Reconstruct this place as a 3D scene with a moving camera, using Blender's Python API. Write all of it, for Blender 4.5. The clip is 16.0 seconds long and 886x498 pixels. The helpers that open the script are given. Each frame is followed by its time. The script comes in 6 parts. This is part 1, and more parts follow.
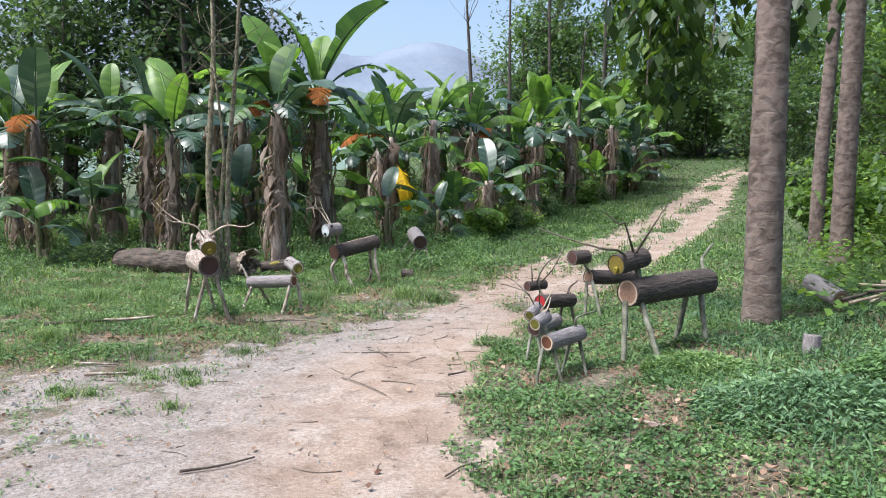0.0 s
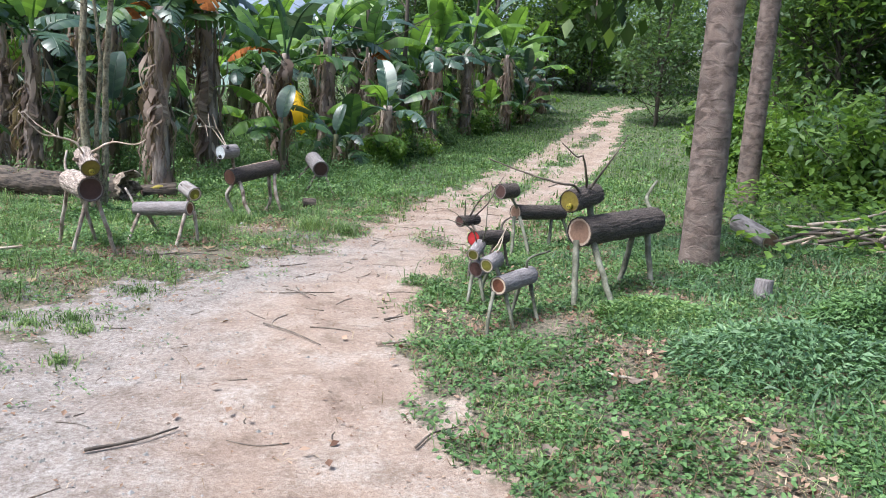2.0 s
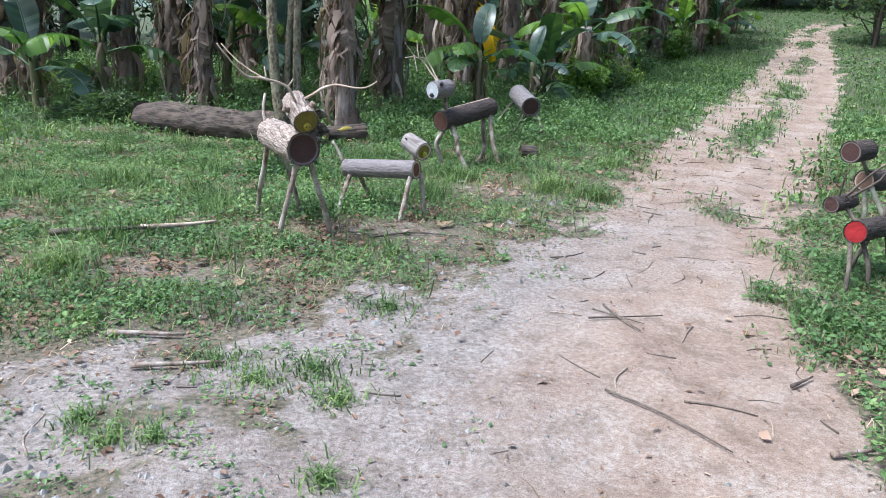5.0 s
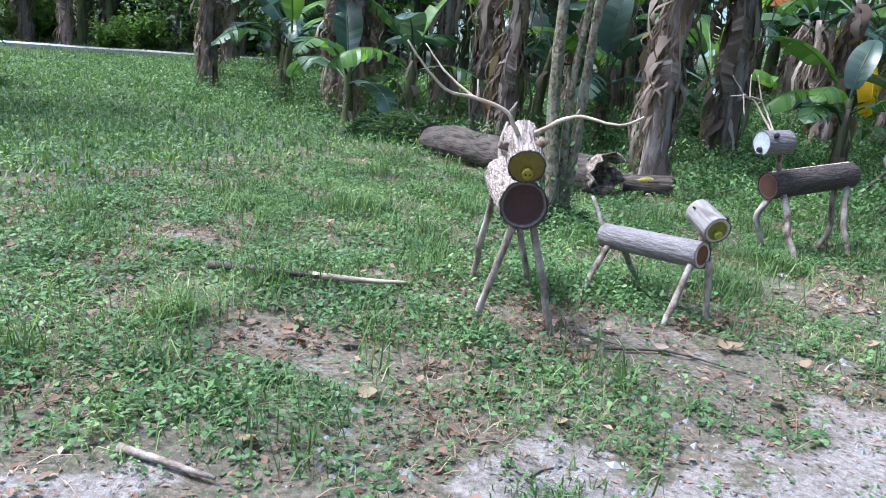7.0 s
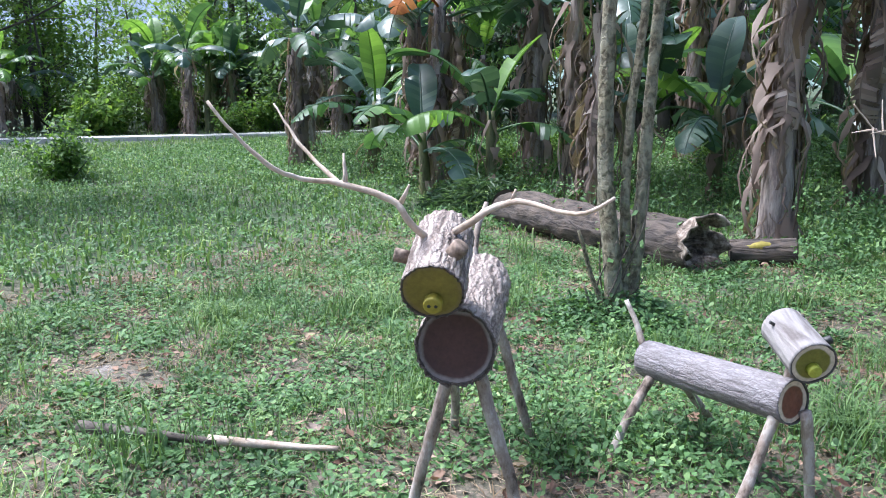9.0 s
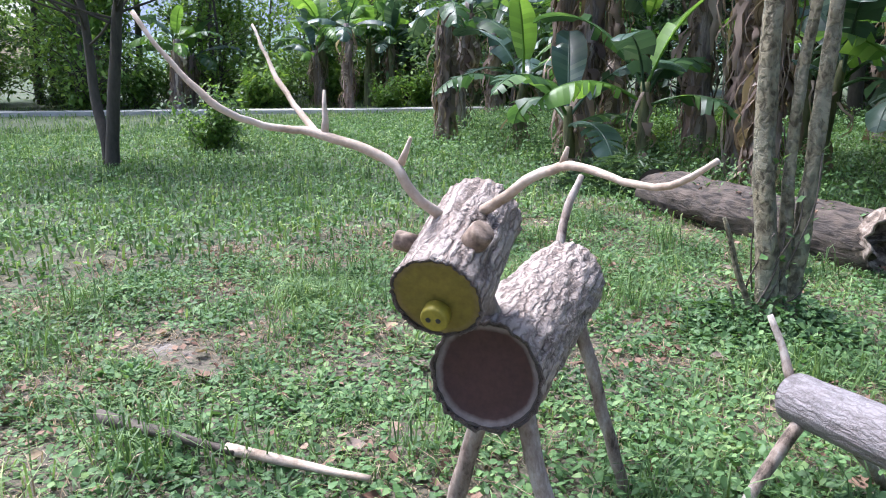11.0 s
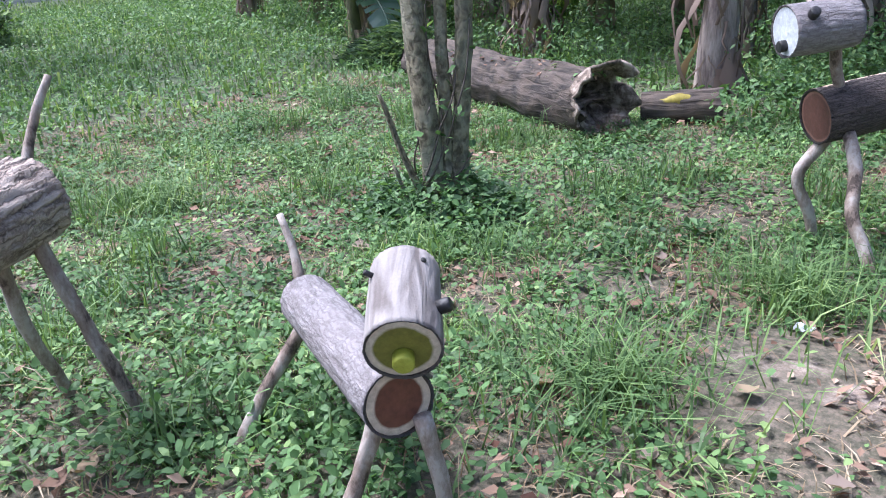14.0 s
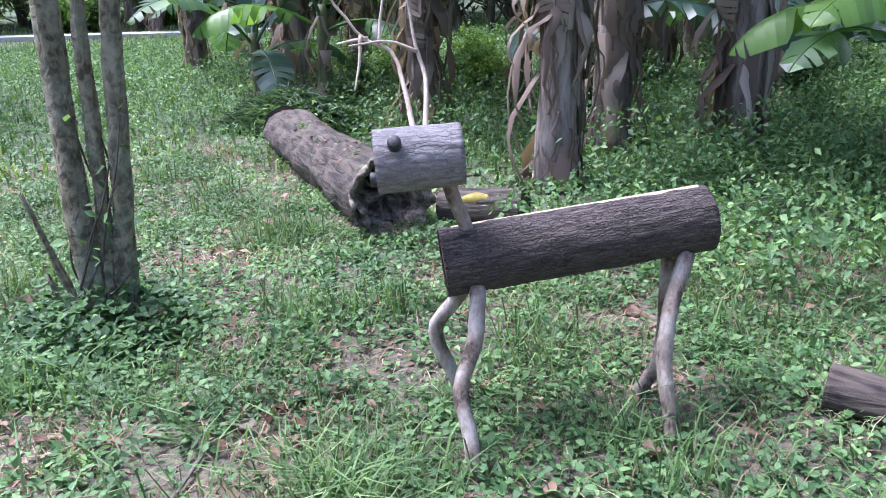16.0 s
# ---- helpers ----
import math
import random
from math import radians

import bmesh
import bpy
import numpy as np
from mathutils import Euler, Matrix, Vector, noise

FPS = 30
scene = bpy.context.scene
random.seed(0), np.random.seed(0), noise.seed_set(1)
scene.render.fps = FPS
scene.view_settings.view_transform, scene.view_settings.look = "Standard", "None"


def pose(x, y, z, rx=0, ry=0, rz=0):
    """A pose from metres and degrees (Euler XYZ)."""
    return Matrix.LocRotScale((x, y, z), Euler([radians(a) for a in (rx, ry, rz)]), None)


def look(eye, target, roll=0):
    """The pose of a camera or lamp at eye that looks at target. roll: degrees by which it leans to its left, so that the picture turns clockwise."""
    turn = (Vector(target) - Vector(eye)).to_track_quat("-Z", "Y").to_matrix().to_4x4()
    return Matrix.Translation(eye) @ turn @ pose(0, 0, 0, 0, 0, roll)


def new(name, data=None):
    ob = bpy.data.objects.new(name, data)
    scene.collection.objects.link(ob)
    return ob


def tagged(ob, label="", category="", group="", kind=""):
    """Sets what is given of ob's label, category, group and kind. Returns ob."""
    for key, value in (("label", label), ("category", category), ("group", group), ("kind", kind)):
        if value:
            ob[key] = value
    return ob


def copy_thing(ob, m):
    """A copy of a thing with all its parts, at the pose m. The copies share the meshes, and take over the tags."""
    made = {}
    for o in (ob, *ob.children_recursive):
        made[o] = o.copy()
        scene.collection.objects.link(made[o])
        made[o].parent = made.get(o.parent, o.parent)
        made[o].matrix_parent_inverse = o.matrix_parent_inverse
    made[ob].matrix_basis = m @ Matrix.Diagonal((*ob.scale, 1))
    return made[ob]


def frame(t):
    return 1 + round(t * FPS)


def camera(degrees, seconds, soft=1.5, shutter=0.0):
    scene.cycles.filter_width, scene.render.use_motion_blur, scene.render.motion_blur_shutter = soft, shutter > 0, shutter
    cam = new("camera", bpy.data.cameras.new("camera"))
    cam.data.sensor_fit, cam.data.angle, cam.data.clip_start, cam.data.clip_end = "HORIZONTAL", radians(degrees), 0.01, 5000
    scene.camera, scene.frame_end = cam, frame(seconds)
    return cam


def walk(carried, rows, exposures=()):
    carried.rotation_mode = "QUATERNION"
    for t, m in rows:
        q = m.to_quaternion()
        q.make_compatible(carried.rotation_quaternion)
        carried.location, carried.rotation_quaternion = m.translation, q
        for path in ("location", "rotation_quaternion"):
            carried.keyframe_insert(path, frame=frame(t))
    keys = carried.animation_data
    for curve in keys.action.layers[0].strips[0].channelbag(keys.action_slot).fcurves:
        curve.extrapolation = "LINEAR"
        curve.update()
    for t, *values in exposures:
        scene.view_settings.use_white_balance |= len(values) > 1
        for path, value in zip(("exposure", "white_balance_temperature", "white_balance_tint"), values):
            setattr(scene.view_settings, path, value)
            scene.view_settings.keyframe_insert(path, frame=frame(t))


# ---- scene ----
cam = camera(59.6, 16.0, soft=1.0)
METRES, EYE, TILT, LEAN, TURN = 11.0, 1.65, 0.0, 0.0, 0.0
ROWS = [
    (0.0, 0.0, 0.0, 0.0, 0.03, -5.25, -0.34),
    (0.5, -0.0031, 0.0167, -0.0018, -2.63, -6.1, -3.14),
    (1.0, -0.0047, 0.0328, -0.0026, -1.68, -7.25, -3.87),
    (1.5, -0.0198, 0.0489, -0.0022, -4.99, -8.3, -2.82),
    (2.0, -0.0422, 0.0692, -0.0063, -8.96, -10.26, -2.92),
    (2.5, -0.0681, 0.098, -0.0078, -10.81, -11.96, -2.36),
    (3.0, -0.0966, 0.1239, -0.0062, -12.5, -13.51, -1.5),
    (3.5, -0.1103, 0.1581, -0.0059, -15.99, -14.33, -1.52),
    (4.0, -0.1241, 0.1982, -0.0067, -15.98, -14.38, -2.32),
    (4.5, -0.1383, 0.2391, -0.009, -8.71, -15.77, -1.83),
    (5.0, -0.1424, 0.2792, -0.0088, 0.6, -16.29, -2.19),
    (7.5, -0.123, 0.4971, -0.0258, 29.68, -14.46, -4.47),
    (8.0, -0.1281, 0.5391, -0.0263, 32.33, -13.81, -2.15),
    (8.5, -0.1232, 0.5758, -0.0228, 33.92, -12.76, 0.64),
    (9.0, -0.1192, 0.6076, -0.0229, 36.23, -11.34, 0.12),
    (9.5, -0.1237, 0.6365, -0.0223, 43.35, -9.7, -1.02),
    (12.0, -0.1411, 0.6802, -0.0438, 48.72, -17.0, 1.77),
    (12.5, -0.1351, 0.6886, -0.0451, 44.55, -19.38, 2.98),
    (13.0, -0.117, 0.7052, -0.0396, 41.55, -19.91, 2.52),
    (13.5, -0.0973, 0.7267, -0.037, 41.01, -21.02, 2.88),
    (14.0, -0.0795, 0.7605, -0.035, 38.76, -22.33, 2.84),
    (14.5, -0.0557, 0.7967, -0.0315, 36.29, -22.45, 1.54),
    (15.0, -0.0374, 0.833, -0.0308, 34.07, -22.09, 0.81),
    (15.5, -0.0224, 0.8731, -0.0321, 33.88, -21.29, 1.06),
    (16.0, -0.0093, 0.8985, -0.027, 41.68, -18.82, 0.71),
]
walk(cam, [(t, pose(0, 0, EYE, TILT, LEAN, TURN) @ pose(METRES * x, METRES * y, METRES * z, 90 + pitch, roll, yaw)) for t, x, y, z, yaw, pitch, roll in ROWS],
     exposures=((0.0, 0.76, 6200, 10), (3.5, 0.8, 5850, 9), (5.0, 0.68, 5700, 9), (7.5, 1.0, 5350, 11), (9.0, 1.08, 5550, 12), (12.0, 1.08, 5750, 17), (14.5, 1.03, 5500, 18), (16.0, 1.28, 5400, 22)))

# ---- world, sun, exposure ----
world = bpy.data.worlds.new("sky")
scene.world = world
world.use_nodes = True
wn = world.node_tree.nodes
sky = wn.new("ShaderNodeTexSky")
sky.sky_type, sky.sun_disc = "NISHITA", False
SUN_ELEV, SUN_AZ = 62.0, -108.0   # azimuth from straight ahead (+y), to the left and a little behind
sky.sun_elevation, sky.sun_rotation = radians(SUN_ELEV), radians(SUN_AZ)
sky.air_density, sky.dust_density, sky.ozone_density = 1.0, 4.0, 1.0
wn["Background"].inputs["Strength"].default_value = 0.15
world.node_tree.links.new(sky.outputs[0], wn["Background"].inputs["Color"])
sun = new("sun", bpy.data.lights.new("sun", "SUN"))
sun.data.energy, sun.data.angle, sun.data.color = 3.6, radians(24), (1.0, 0.98, 0.95)
sun_way = Vector((math.sin(radians(SUN_AZ)) * math.cos(radians(SUN_ELEV)), math.cos(radians(SUN_AZ)) * math.cos(radians(SUN_ELEV)), math.sin(radians(SUN_ELEV))))
sun.matrix_world = look(sun_way * 60, (0, 0, 0))

rng = np.random.default_rng(7)
rnd = random.Random(11)


# ---- materials ----
def nodes_of(name):
    m = bpy.data.materials.new(name)
    m.use_nodes = True
    return m, m.node_tree.nodes, m.node_tree.links, m.node_tree.nodes["Principled BSDF"]


def ramp(n, stops):
    r = n.new("ShaderNodeValToRGB")
    e = r.color_ramp.elements
    while len(e) < len(stops):
        e.new(0.5)
    for el, (p, c) in zip(e, stops):
        el.position, el.color = p, (*c, 1)
    return r


def noise_tex(n, l, scale, detail=4.0, vec=None, rough=0.55):
    t = n.new("ShaderNodeTexNoise")
    t.inputs["Scale"].default_value, t.inputs["Detail"].default_value, t.inputs["Roughness"].default_value = scale, detail, rough
    if vec is not None:
        l.new(vec, t.inputs["Vector"])
    return t


def bump(n, l, b, height, strength, distance=0.01):
    k = n.new("ShaderNodeBump")
    k.inputs["Strength"].default_value, k.inputs["Distance"].default_value = strength, distance
    l.new(height, k.inputs["Height"])
    l.new(k.outputs[0], b.inputs["Normal"])


def mixed(n, l, a, b, fac, mode="MIX"):
    m = n.new("ShaderNodeMix")
    m.data_type, m.blend_type = "RGBA", mode
    for s, v in ((m.inputs[0], fac), (m.inputs[6], a), (m.inputs[7], b)):
        if isinstance(v, (int, float)):
            s.default_value = v
        elif isinstance(v, tuple):
            s.default_value = (*v, 1)
        else:
            l.new(v, s)
    return m.outputs[2]


def plain(name, stops, scale=6.0, rough=0.8, relief=0.4, fine=60.0, stretch=None, metal=0.0, distance=0.01):
    """Colour from two scales of noise, with fine relief."""
    m, n, l, b = nodes_of(name)
    tc = n.new("ShaderNodeTexCoord")
    vec = tc.outputs["Object"]
    if stretch:
        mp = n.new("ShaderNodeMapping")
        mp.inputs["Scale"].default_value = stretch
        l.new(vec, mp.inputs["Vector"])
        vec = mp.outputs[0]
    big, small = noise_tex(n, l, scale, 5, vec), noise_tex(n, l, fine, 6, vec, 0.7)
    add = n.new("ShaderNodeMath")
    add.operation = "MULTIPLY_ADD"
    l.new(small.outputs[0], add.inputs[0])
    add.inputs[1].default_value = 0.45
    l.new(big.outputs[0], add.inputs[2])
    sub = n.new("ShaderNodeMath")
    sub.operation = "SUBTRACT"
    l.new(add.outputs[0], sub.inputs[0])
    sub.inputs[1].default_value = 0.22
    r = ramp(n, stops)
    l.new(sub.outputs[0], r.inputs[0])
    l.new(r.outputs[0], b.inputs["Base Color"])
    b.inputs["Roughness"].default_value, b.inputs["Metallic"].default_value = rough, metal
    bump(n, l, b, add.outputs[0], relief, distance)
    return m


def foliage(name, dark, light, third=None, translucent=0.4, rough=0.5, vein=0.0, gloss=0.35):
    """A leaf: each island has its own shade; light passes through."""
    m, n, l, b = nodes_of(name)
    g = n.new("ShaderNodeNewGeometry")
    stops = [(0.0, dark), (0.75, light)] + ([(1.0, third)] if third else [])
    r = ramp(n, stops)
    info = n.new("ShaderNodeObjectInfo")
    nz = noise_tex(n, l, 1.3, 2, g.outputs["Position"])
    add = n.new("ShaderNodeMath")
    add.operation = "MULTIPLY_ADD"
    l.new(g.outputs["Random Per Island"], add.inputs[0])
    add.inputs[1].default_value = 0.75
    l.new(nz.outputs[0], add.inputs[2])
    sub = n.new("ShaderNodeMath")
    sub.operation = "MULTIPLY_ADD"
    l.new(info.outputs["Random"], sub.inputs[0])
    sub.inputs[1].default_value = 0.25
    l.new(add.outputs[0], sub.inputs[2])
    fin = n.new("ShaderNodeMath")
    fin.operation = "SUBTRACT"
    fin.use_clamp = True
    l.new(sub.outputs[0], fin.inputs[0])
    fin.inputs[1].default_value = 0.5
    l.new(fin.outputs[0], r.inputs[0])
    l.new(r.outputs[0], b.inputs["Base Color"])
    b.inputs["Roughness"].default_value = rough
    b.inputs["Specular IOR Level"].default_value = gloss
    tr = n.new("ShaderNodeBsdfTranslucent")
    l.new(mixed(n, l, r.outputs[0], (1.2, 1.2, 0.65), 1.0, "MULTIPLY"), tr.inputs["Color"])
    mx = n.new("ShaderNodeMixShader")
    mx.inputs[0].default_value = translucent
    l.new(b.outputs[0], mx.inputs[1])
    l.new(tr.outputs[0], mx.inputs[2])
    l.new(mx.outputs[0], n["Material Output"].inputs["Surface"])
    return m


def bark_mat(name, crest, groove, patch, rough=0.9, furrow=55.0, deep=0.012, cross=1.0, plates=0.0):
    """Furrowed bark: grain drawn out along the log, over the stored relief, with stains; plates parts it with dark cracks."""
    m, n, l, b = nodes_of(name)
    at, gr = n.new("ShaderNodeAttribute"), n.new("ShaderNodeAttribute")
    at.attribute_name, gr.attribute_name = "relief", "grain"
    mp = n.new("ShaderNodeMapping")
    mp.inputs["Scale"].default_value = (1, 1, 0.2 * cross)
    l.new(gr.outputs["Vector"], mp.inputs["Vector"])
    fur, fine, big = noise_tex(n, l, furrow, 3, mp.outputs[0], 0.5), noise_tex(n, l, 170, 6, gr.outputs["Vector"], 0.7), noise_tex(n, l, 9, 4, gr.outputs["Vector"])
    fur.inputs["Distortion"].default_value = 0.6
    rid = n.new("ShaderNodeMapRange")
    rid.inputs[1].default_value, rid.inputs[2].default_value = 0.38, 0.6
    l.new(fur.outputs[0], rid.inputs[0])
    ridge_height = rid.outputs[0]
    if plates:
        shift, warp = n.new("ShaderNodeVectorMath"), noise_tex(n, l, 26, 3, gr.outputs["Vector"], 0.6)
        shift.operation = "MULTIPLY_ADD"
        l.new(warp.outputs["Color"], shift.inputs[0])
        shift.inputs[1].default_value = (0.03, 0.03, 0.05)
        l.new(mp.outputs[0], shift.inputs[2])
        cell = n.new("ShaderNodeTexVoronoi")
        cell.feature = "DISTANCE_TO_EDGE"
        cell.inputs["Scale"].default_value = furrow
        l.new(shift.outputs[0], cell.inputs["Vector"])
        crack = n.new("ShaderNodeMapRange")
        crack.inputs[1].default_value, crack.inputs[2].default_value, crack.inputs[3].default_value = 0.0, 0.22, 1.0 - plates
        l.new(cell.outputs["Distance"], crack.inputs[0])
        both = n.new("ShaderNodeMath")
        both.operation = "MULTIPLY_ADD"
        half_rid = n.new("ShaderNodeMath")
        half_rid.operation = "MULTIPLY"
        half_rid.inputs[1].default_value = 0.35
        l.new(rid.outputs[0], half_rid.inputs[0])
        l.new(crack.outputs[0], both.inputs[0])
        both.inputs[1].default_value = 0.65
        l.new(half_rid.outputs[0], both.inputs[2])
        ridge_height = both.outputs[0]
    a1 = n.new("ShaderNodeMath")
    a1.operation = "MULTIPLY_ADD"
    l.new(at.outputs["Fac"], a1.inputs[0])
    a1.inputs[1].default_value = 0.4
    l.new(ridge_height, a1.inputs[2])
    add = n.new("ShaderNodeMath")
    add.operation = "MULTIPLY_ADD"
    l.new(fine.outputs[0], add.inputs[0])
    add.inputs[1].default_value = 0.7
    l.new(a1.outputs[0], add.inputs[2])
    half = n.new("ShaderNodeMath")
    half.operation = "MULTIPLY"
    half.inputs[1].default_value = 0.5
    l.new(add.outputs[0], half.inputs[0])
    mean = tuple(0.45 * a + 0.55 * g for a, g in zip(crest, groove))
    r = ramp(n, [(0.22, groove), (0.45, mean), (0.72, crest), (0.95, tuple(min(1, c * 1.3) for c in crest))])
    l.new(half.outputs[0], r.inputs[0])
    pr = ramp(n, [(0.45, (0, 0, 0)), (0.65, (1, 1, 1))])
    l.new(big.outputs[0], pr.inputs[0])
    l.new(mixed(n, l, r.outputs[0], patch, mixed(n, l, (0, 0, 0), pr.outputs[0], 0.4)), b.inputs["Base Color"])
    b.inputs["Roughness"].default_value = rough
    bump(n, l, b, half.outputs[0], 1.0, deep)
    return m


def cut_mat(name, core, rim, edge, rough=0.7, start=0.72):
    """A sawn end: core, then pale sapwood, then dark bark, by the stored radius."""
    m, n, l, b = nodes_of(name)
    tc = n.new("ShaderNodeTexCoord")
    at = n.new("ShaderNodeAttribute")
    at.attribute_name = "relief"
    wob, fine = noise_tex(n, l, 14, 3, tc.outputs["Object"]), noise_tex(n, l, 60, 6, tc.outputs["Object"], 0.7)
    add = n.new("ShaderNodeMath")
    add.operation = "MULTIPLY_ADD"
    l.new(wob.outputs[0], add.inputs[0])
    add.inputs[1].default_value = 0.22
    l.new(at.outputs["Fac"], add.inputs[2])
    r = ramp(n, [(0.0, core), (start + 0.02, tuple(c * 0.8 for c in core)), (start + 0.1, rim), (1.0, rim), (1.0, edge)])
    sc = n.new("ShaderNodeMath")
    sc.operation = "SUBTRACT"
    l.new(add.outputs[0], sc.inputs[0])
    sc.inputs[1].default_value = 0.08
    l.new(sc.outputs[0], r.inputs[0])
    dr = ramp(n, [(0.3, (0.5, 0.48, 0.45)), (0.7, (1.1, 1.1, 1.1))])
    l.new(fine.outputs[0], dr.inputs[0])
    l.new(mixed(n, l, r.outputs[0], dr.outputs[0], 0.7, "MULTIPLY"), b.inputs["Base Color"])
    b.inputs["Roughness"].default_value = rough
    bump(n, l, b, fine.outputs[0], 0.4, 0.004)
    return m


def ground_mat():
    """Earth: sandy tracks, stony grey patches and soil under the grass, by the stored track mask."""
    m, n, l, b = nodes_of("earth")
    g = n.new("ShaderNodeNewGeometry")
    pos = g.outputs["Position"]
    at = n.new("ShaderNodeAttribute")
    at.attribute_name = "track"
    stone = n.new("ShaderNodeAttribute")
    stone.attribute_name = "stony"
    edge, mid, fine, grit = (noise_tex(n, l, s, d, pos, r) for s, d, r in ((1.7, 5, 0.6), (5, 6, 0.65), (38, 6, 0.7), (160, 3, 0.7)))
    sand = ramp(n, [(0.34, (0.20, 0.14, 0.108)), (0.5, (0.31, 0.235, 0.187)), (0.64, (0.43, 0.37, 0.32))])
    sm = n.new("ShaderNodeMath")
    sm.operation = "MULTIPLY_ADD"
    l.new(fine.outputs[0], sm.inputs[0])
    sm.inputs[1].default_value = 0.55
    half = n.new("ShaderNodeMath")
    half.operation = "MULTIPLY"
    half.inputs[1].default_value = 0.45
    l.new(edge.outputs[0], half.inputs[0])
    l.new(half.outputs[0], sm.inputs[2])
    l.new(sm.outputs[0], sand.inputs[0])
    grey = ramp(n, [(0.3, (0.06, 0.058, 0.055)), (0.48, (0.215, 0.21, 0.208)), (0.68, (0.37, 0.365, 0.36))])
    l.new(fine.outputs[0], grey.inputs[0])
    soil = ramp(n, [(0.3, (0.055, 0.055, 0.035)), (0.46, (0.10, 0.092, 0.062)), (0.58, (0.175, 0.14, 0.105)), (0.8, (0.26, 0.21, 0.165))])
    l.new(fine.outputs[0], soil.inputs[0])
    st = n.new("ShaderNodeMath")
    st.operation = "MULTIPLY_ADD"
    l.new(edge.outputs[0], st.inputs[0])
    st.inputs[1].default_value = 1.1
    l.new(stone.outputs["Fac"], st.inputs[2])
    sr = ramp(n, [(0.85, (0, 0, 0)), (1.15, (1, 1, 1))])
    sr2 = n.new("ShaderNodeMath")
    sr2.operation = "MULTIPLY"
    sr2.inputs[1].default_value = 0.7
    l.new(st.outputs[0], sr2.inputs[0])
    sr.color_ramp.elements[0].position, sr.color_ramp.elements[1].position = 0.38, 1.0
    l.new(sr2.outputs[0], sr.inputs[0])
    dirt = mixed(n, l, sand.outputs[0], grey.outputs[0], mixed(n, l, (0, 0, 0), sr.outputs[0], 0.62))
    gr = ramp(n, [(0.32, (0.48, 0.46, 0.44)), (0.55, (1.06, 1.06, 1.06))])
    l.new(grit.outputs[0], gr.inputs[0])
    dirt = mixed(n, l, dirt, gr.outputs[0], 0.8, "MULTIPLY")
    damp = ramp(n, [(0.36, (0.66, 0.63, 0.6)), (0.5, (1.0, 1.0, 1.0)), (0.68, (1.1, 1.09, 1.08))])
    l.new(mid.outputs[0], damp.inputs[0])
    dirt = mixed(n, l, dirt, damp.outputs[0], 0.75, "MULTIPLY")
    ma = n.new("ShaderNodeMath")
    ma.operation = "MULTIPLY_ADD"
    l.new(mid.outputs[0], ma.inputs[0])
    ma.inputs[1].default_value = 0.9
    l.new(at.outputs["Fac"], ma.inputs[2])
    mr = ramp(n, [(0.80, (0, 0, 0)), (1.0, (1, 1, 1))])
    l.new(ma.outputs[0], mr.inputs[0])
    turf = ramp(n, [(0.3, (0.024, 0.04, 0.016)), (0.5, (0.05, 0.08, 0.03)), (0.7, (0.10, 0.125, 0.055))])
    l.new(fine.outputs[0], turf.inputs[0])
    lawn = n.new("ShaderNodeAttribute")
    lawn.attribute_name = "lawn"
    l.new(mixed(n, l, mixed(n, l, soil.outputs[0], turf.outputs[0], lawn.outputs["Fac"]), dirt, mr.outputs[0]), b.inputs["Base Color"])
    b.inputs["Roughness"].default_value = 0.95
    hm = n.new("ShaderNodeMath")
    hm.operation = "MULTIPLY_ADD"
    l.new(grit.outputs[0], hm.inputs[0])
    hm.inputs[1].default_value = 0.35
    l.new(fine.outputs[0], hm.inputs[2])
    bump(n, l, b, hm.outputs[0], 0.8, 0.014)
    return m


EARTH = ground_mat()
BARK_PALE = bark_mat("pale furrowed bark", (0.54, 0.45, 0.39), (0.065, 0.04, 0.03), (0.40, 0.31, 0.26), furrow=46, deep=0.018, cross=0.75, plates=1.0)
BARK_GREY = bark_mat("grey bark", (0.25, 0.23, 0.235), (0.08, 0.066, 0.064), (0.23, 0.20, 0.198), furrow=60, deep=0.006, cross=1.3, plates=0.7)
BARK_SMOOTH = bark_mat("smooth fawn bark", (0.27, 0.245, 0.235), (0.13, 0.11, 0.102), (0.34, 0.315, 0.30), furrow=26, deep=0.004)
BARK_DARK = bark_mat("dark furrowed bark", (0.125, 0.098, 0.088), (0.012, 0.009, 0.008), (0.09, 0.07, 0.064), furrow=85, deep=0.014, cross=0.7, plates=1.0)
BARK_LOG = bark_mat("rotten bark", (0.085, 0.067, 0.056), (0.014, 0.011, 0.009), (0.155, 0.116, 0.085), furrow=24)
BARK_TRUNK = bark_mat("ringed grey-brown trunk bark", (0.165, 0.122, 0.105), (0.07, 0.05, 0.042), (0.25, 0.205, 0.185), furrow=7, deep=0.012, cross=8.0)
BARK_LICHEN = bark_mat("lichened sapling bark", (0.23, 0.198, 0.128), (0.06, 0.048, 0.028), (0.38, 0.38, 0.29), furrow=34, deep=0.01, cross=4.0)
BARK_FAR = plain("dark trunk bark", [(0.3, (0.035, 0.03, 0.025)), (0.6, (0.09, 0.075, 0.06)), (0.8, (0.15, 0.13, 0.11))], 3, 0.9, 0.6, 30, (1, 1, 0.3))
STICK = plain("weathered stick", [(0.34, (0.07, 0.05, 0.038)), (0.44, (0.23, 0.175, 0.138)), (0.53, (0.30, 0.245, 0.205)), (0.63, (0.43, 0.38, 0.335))], 13, 0.85, 0.7, 90, (1, 1, 0.5))
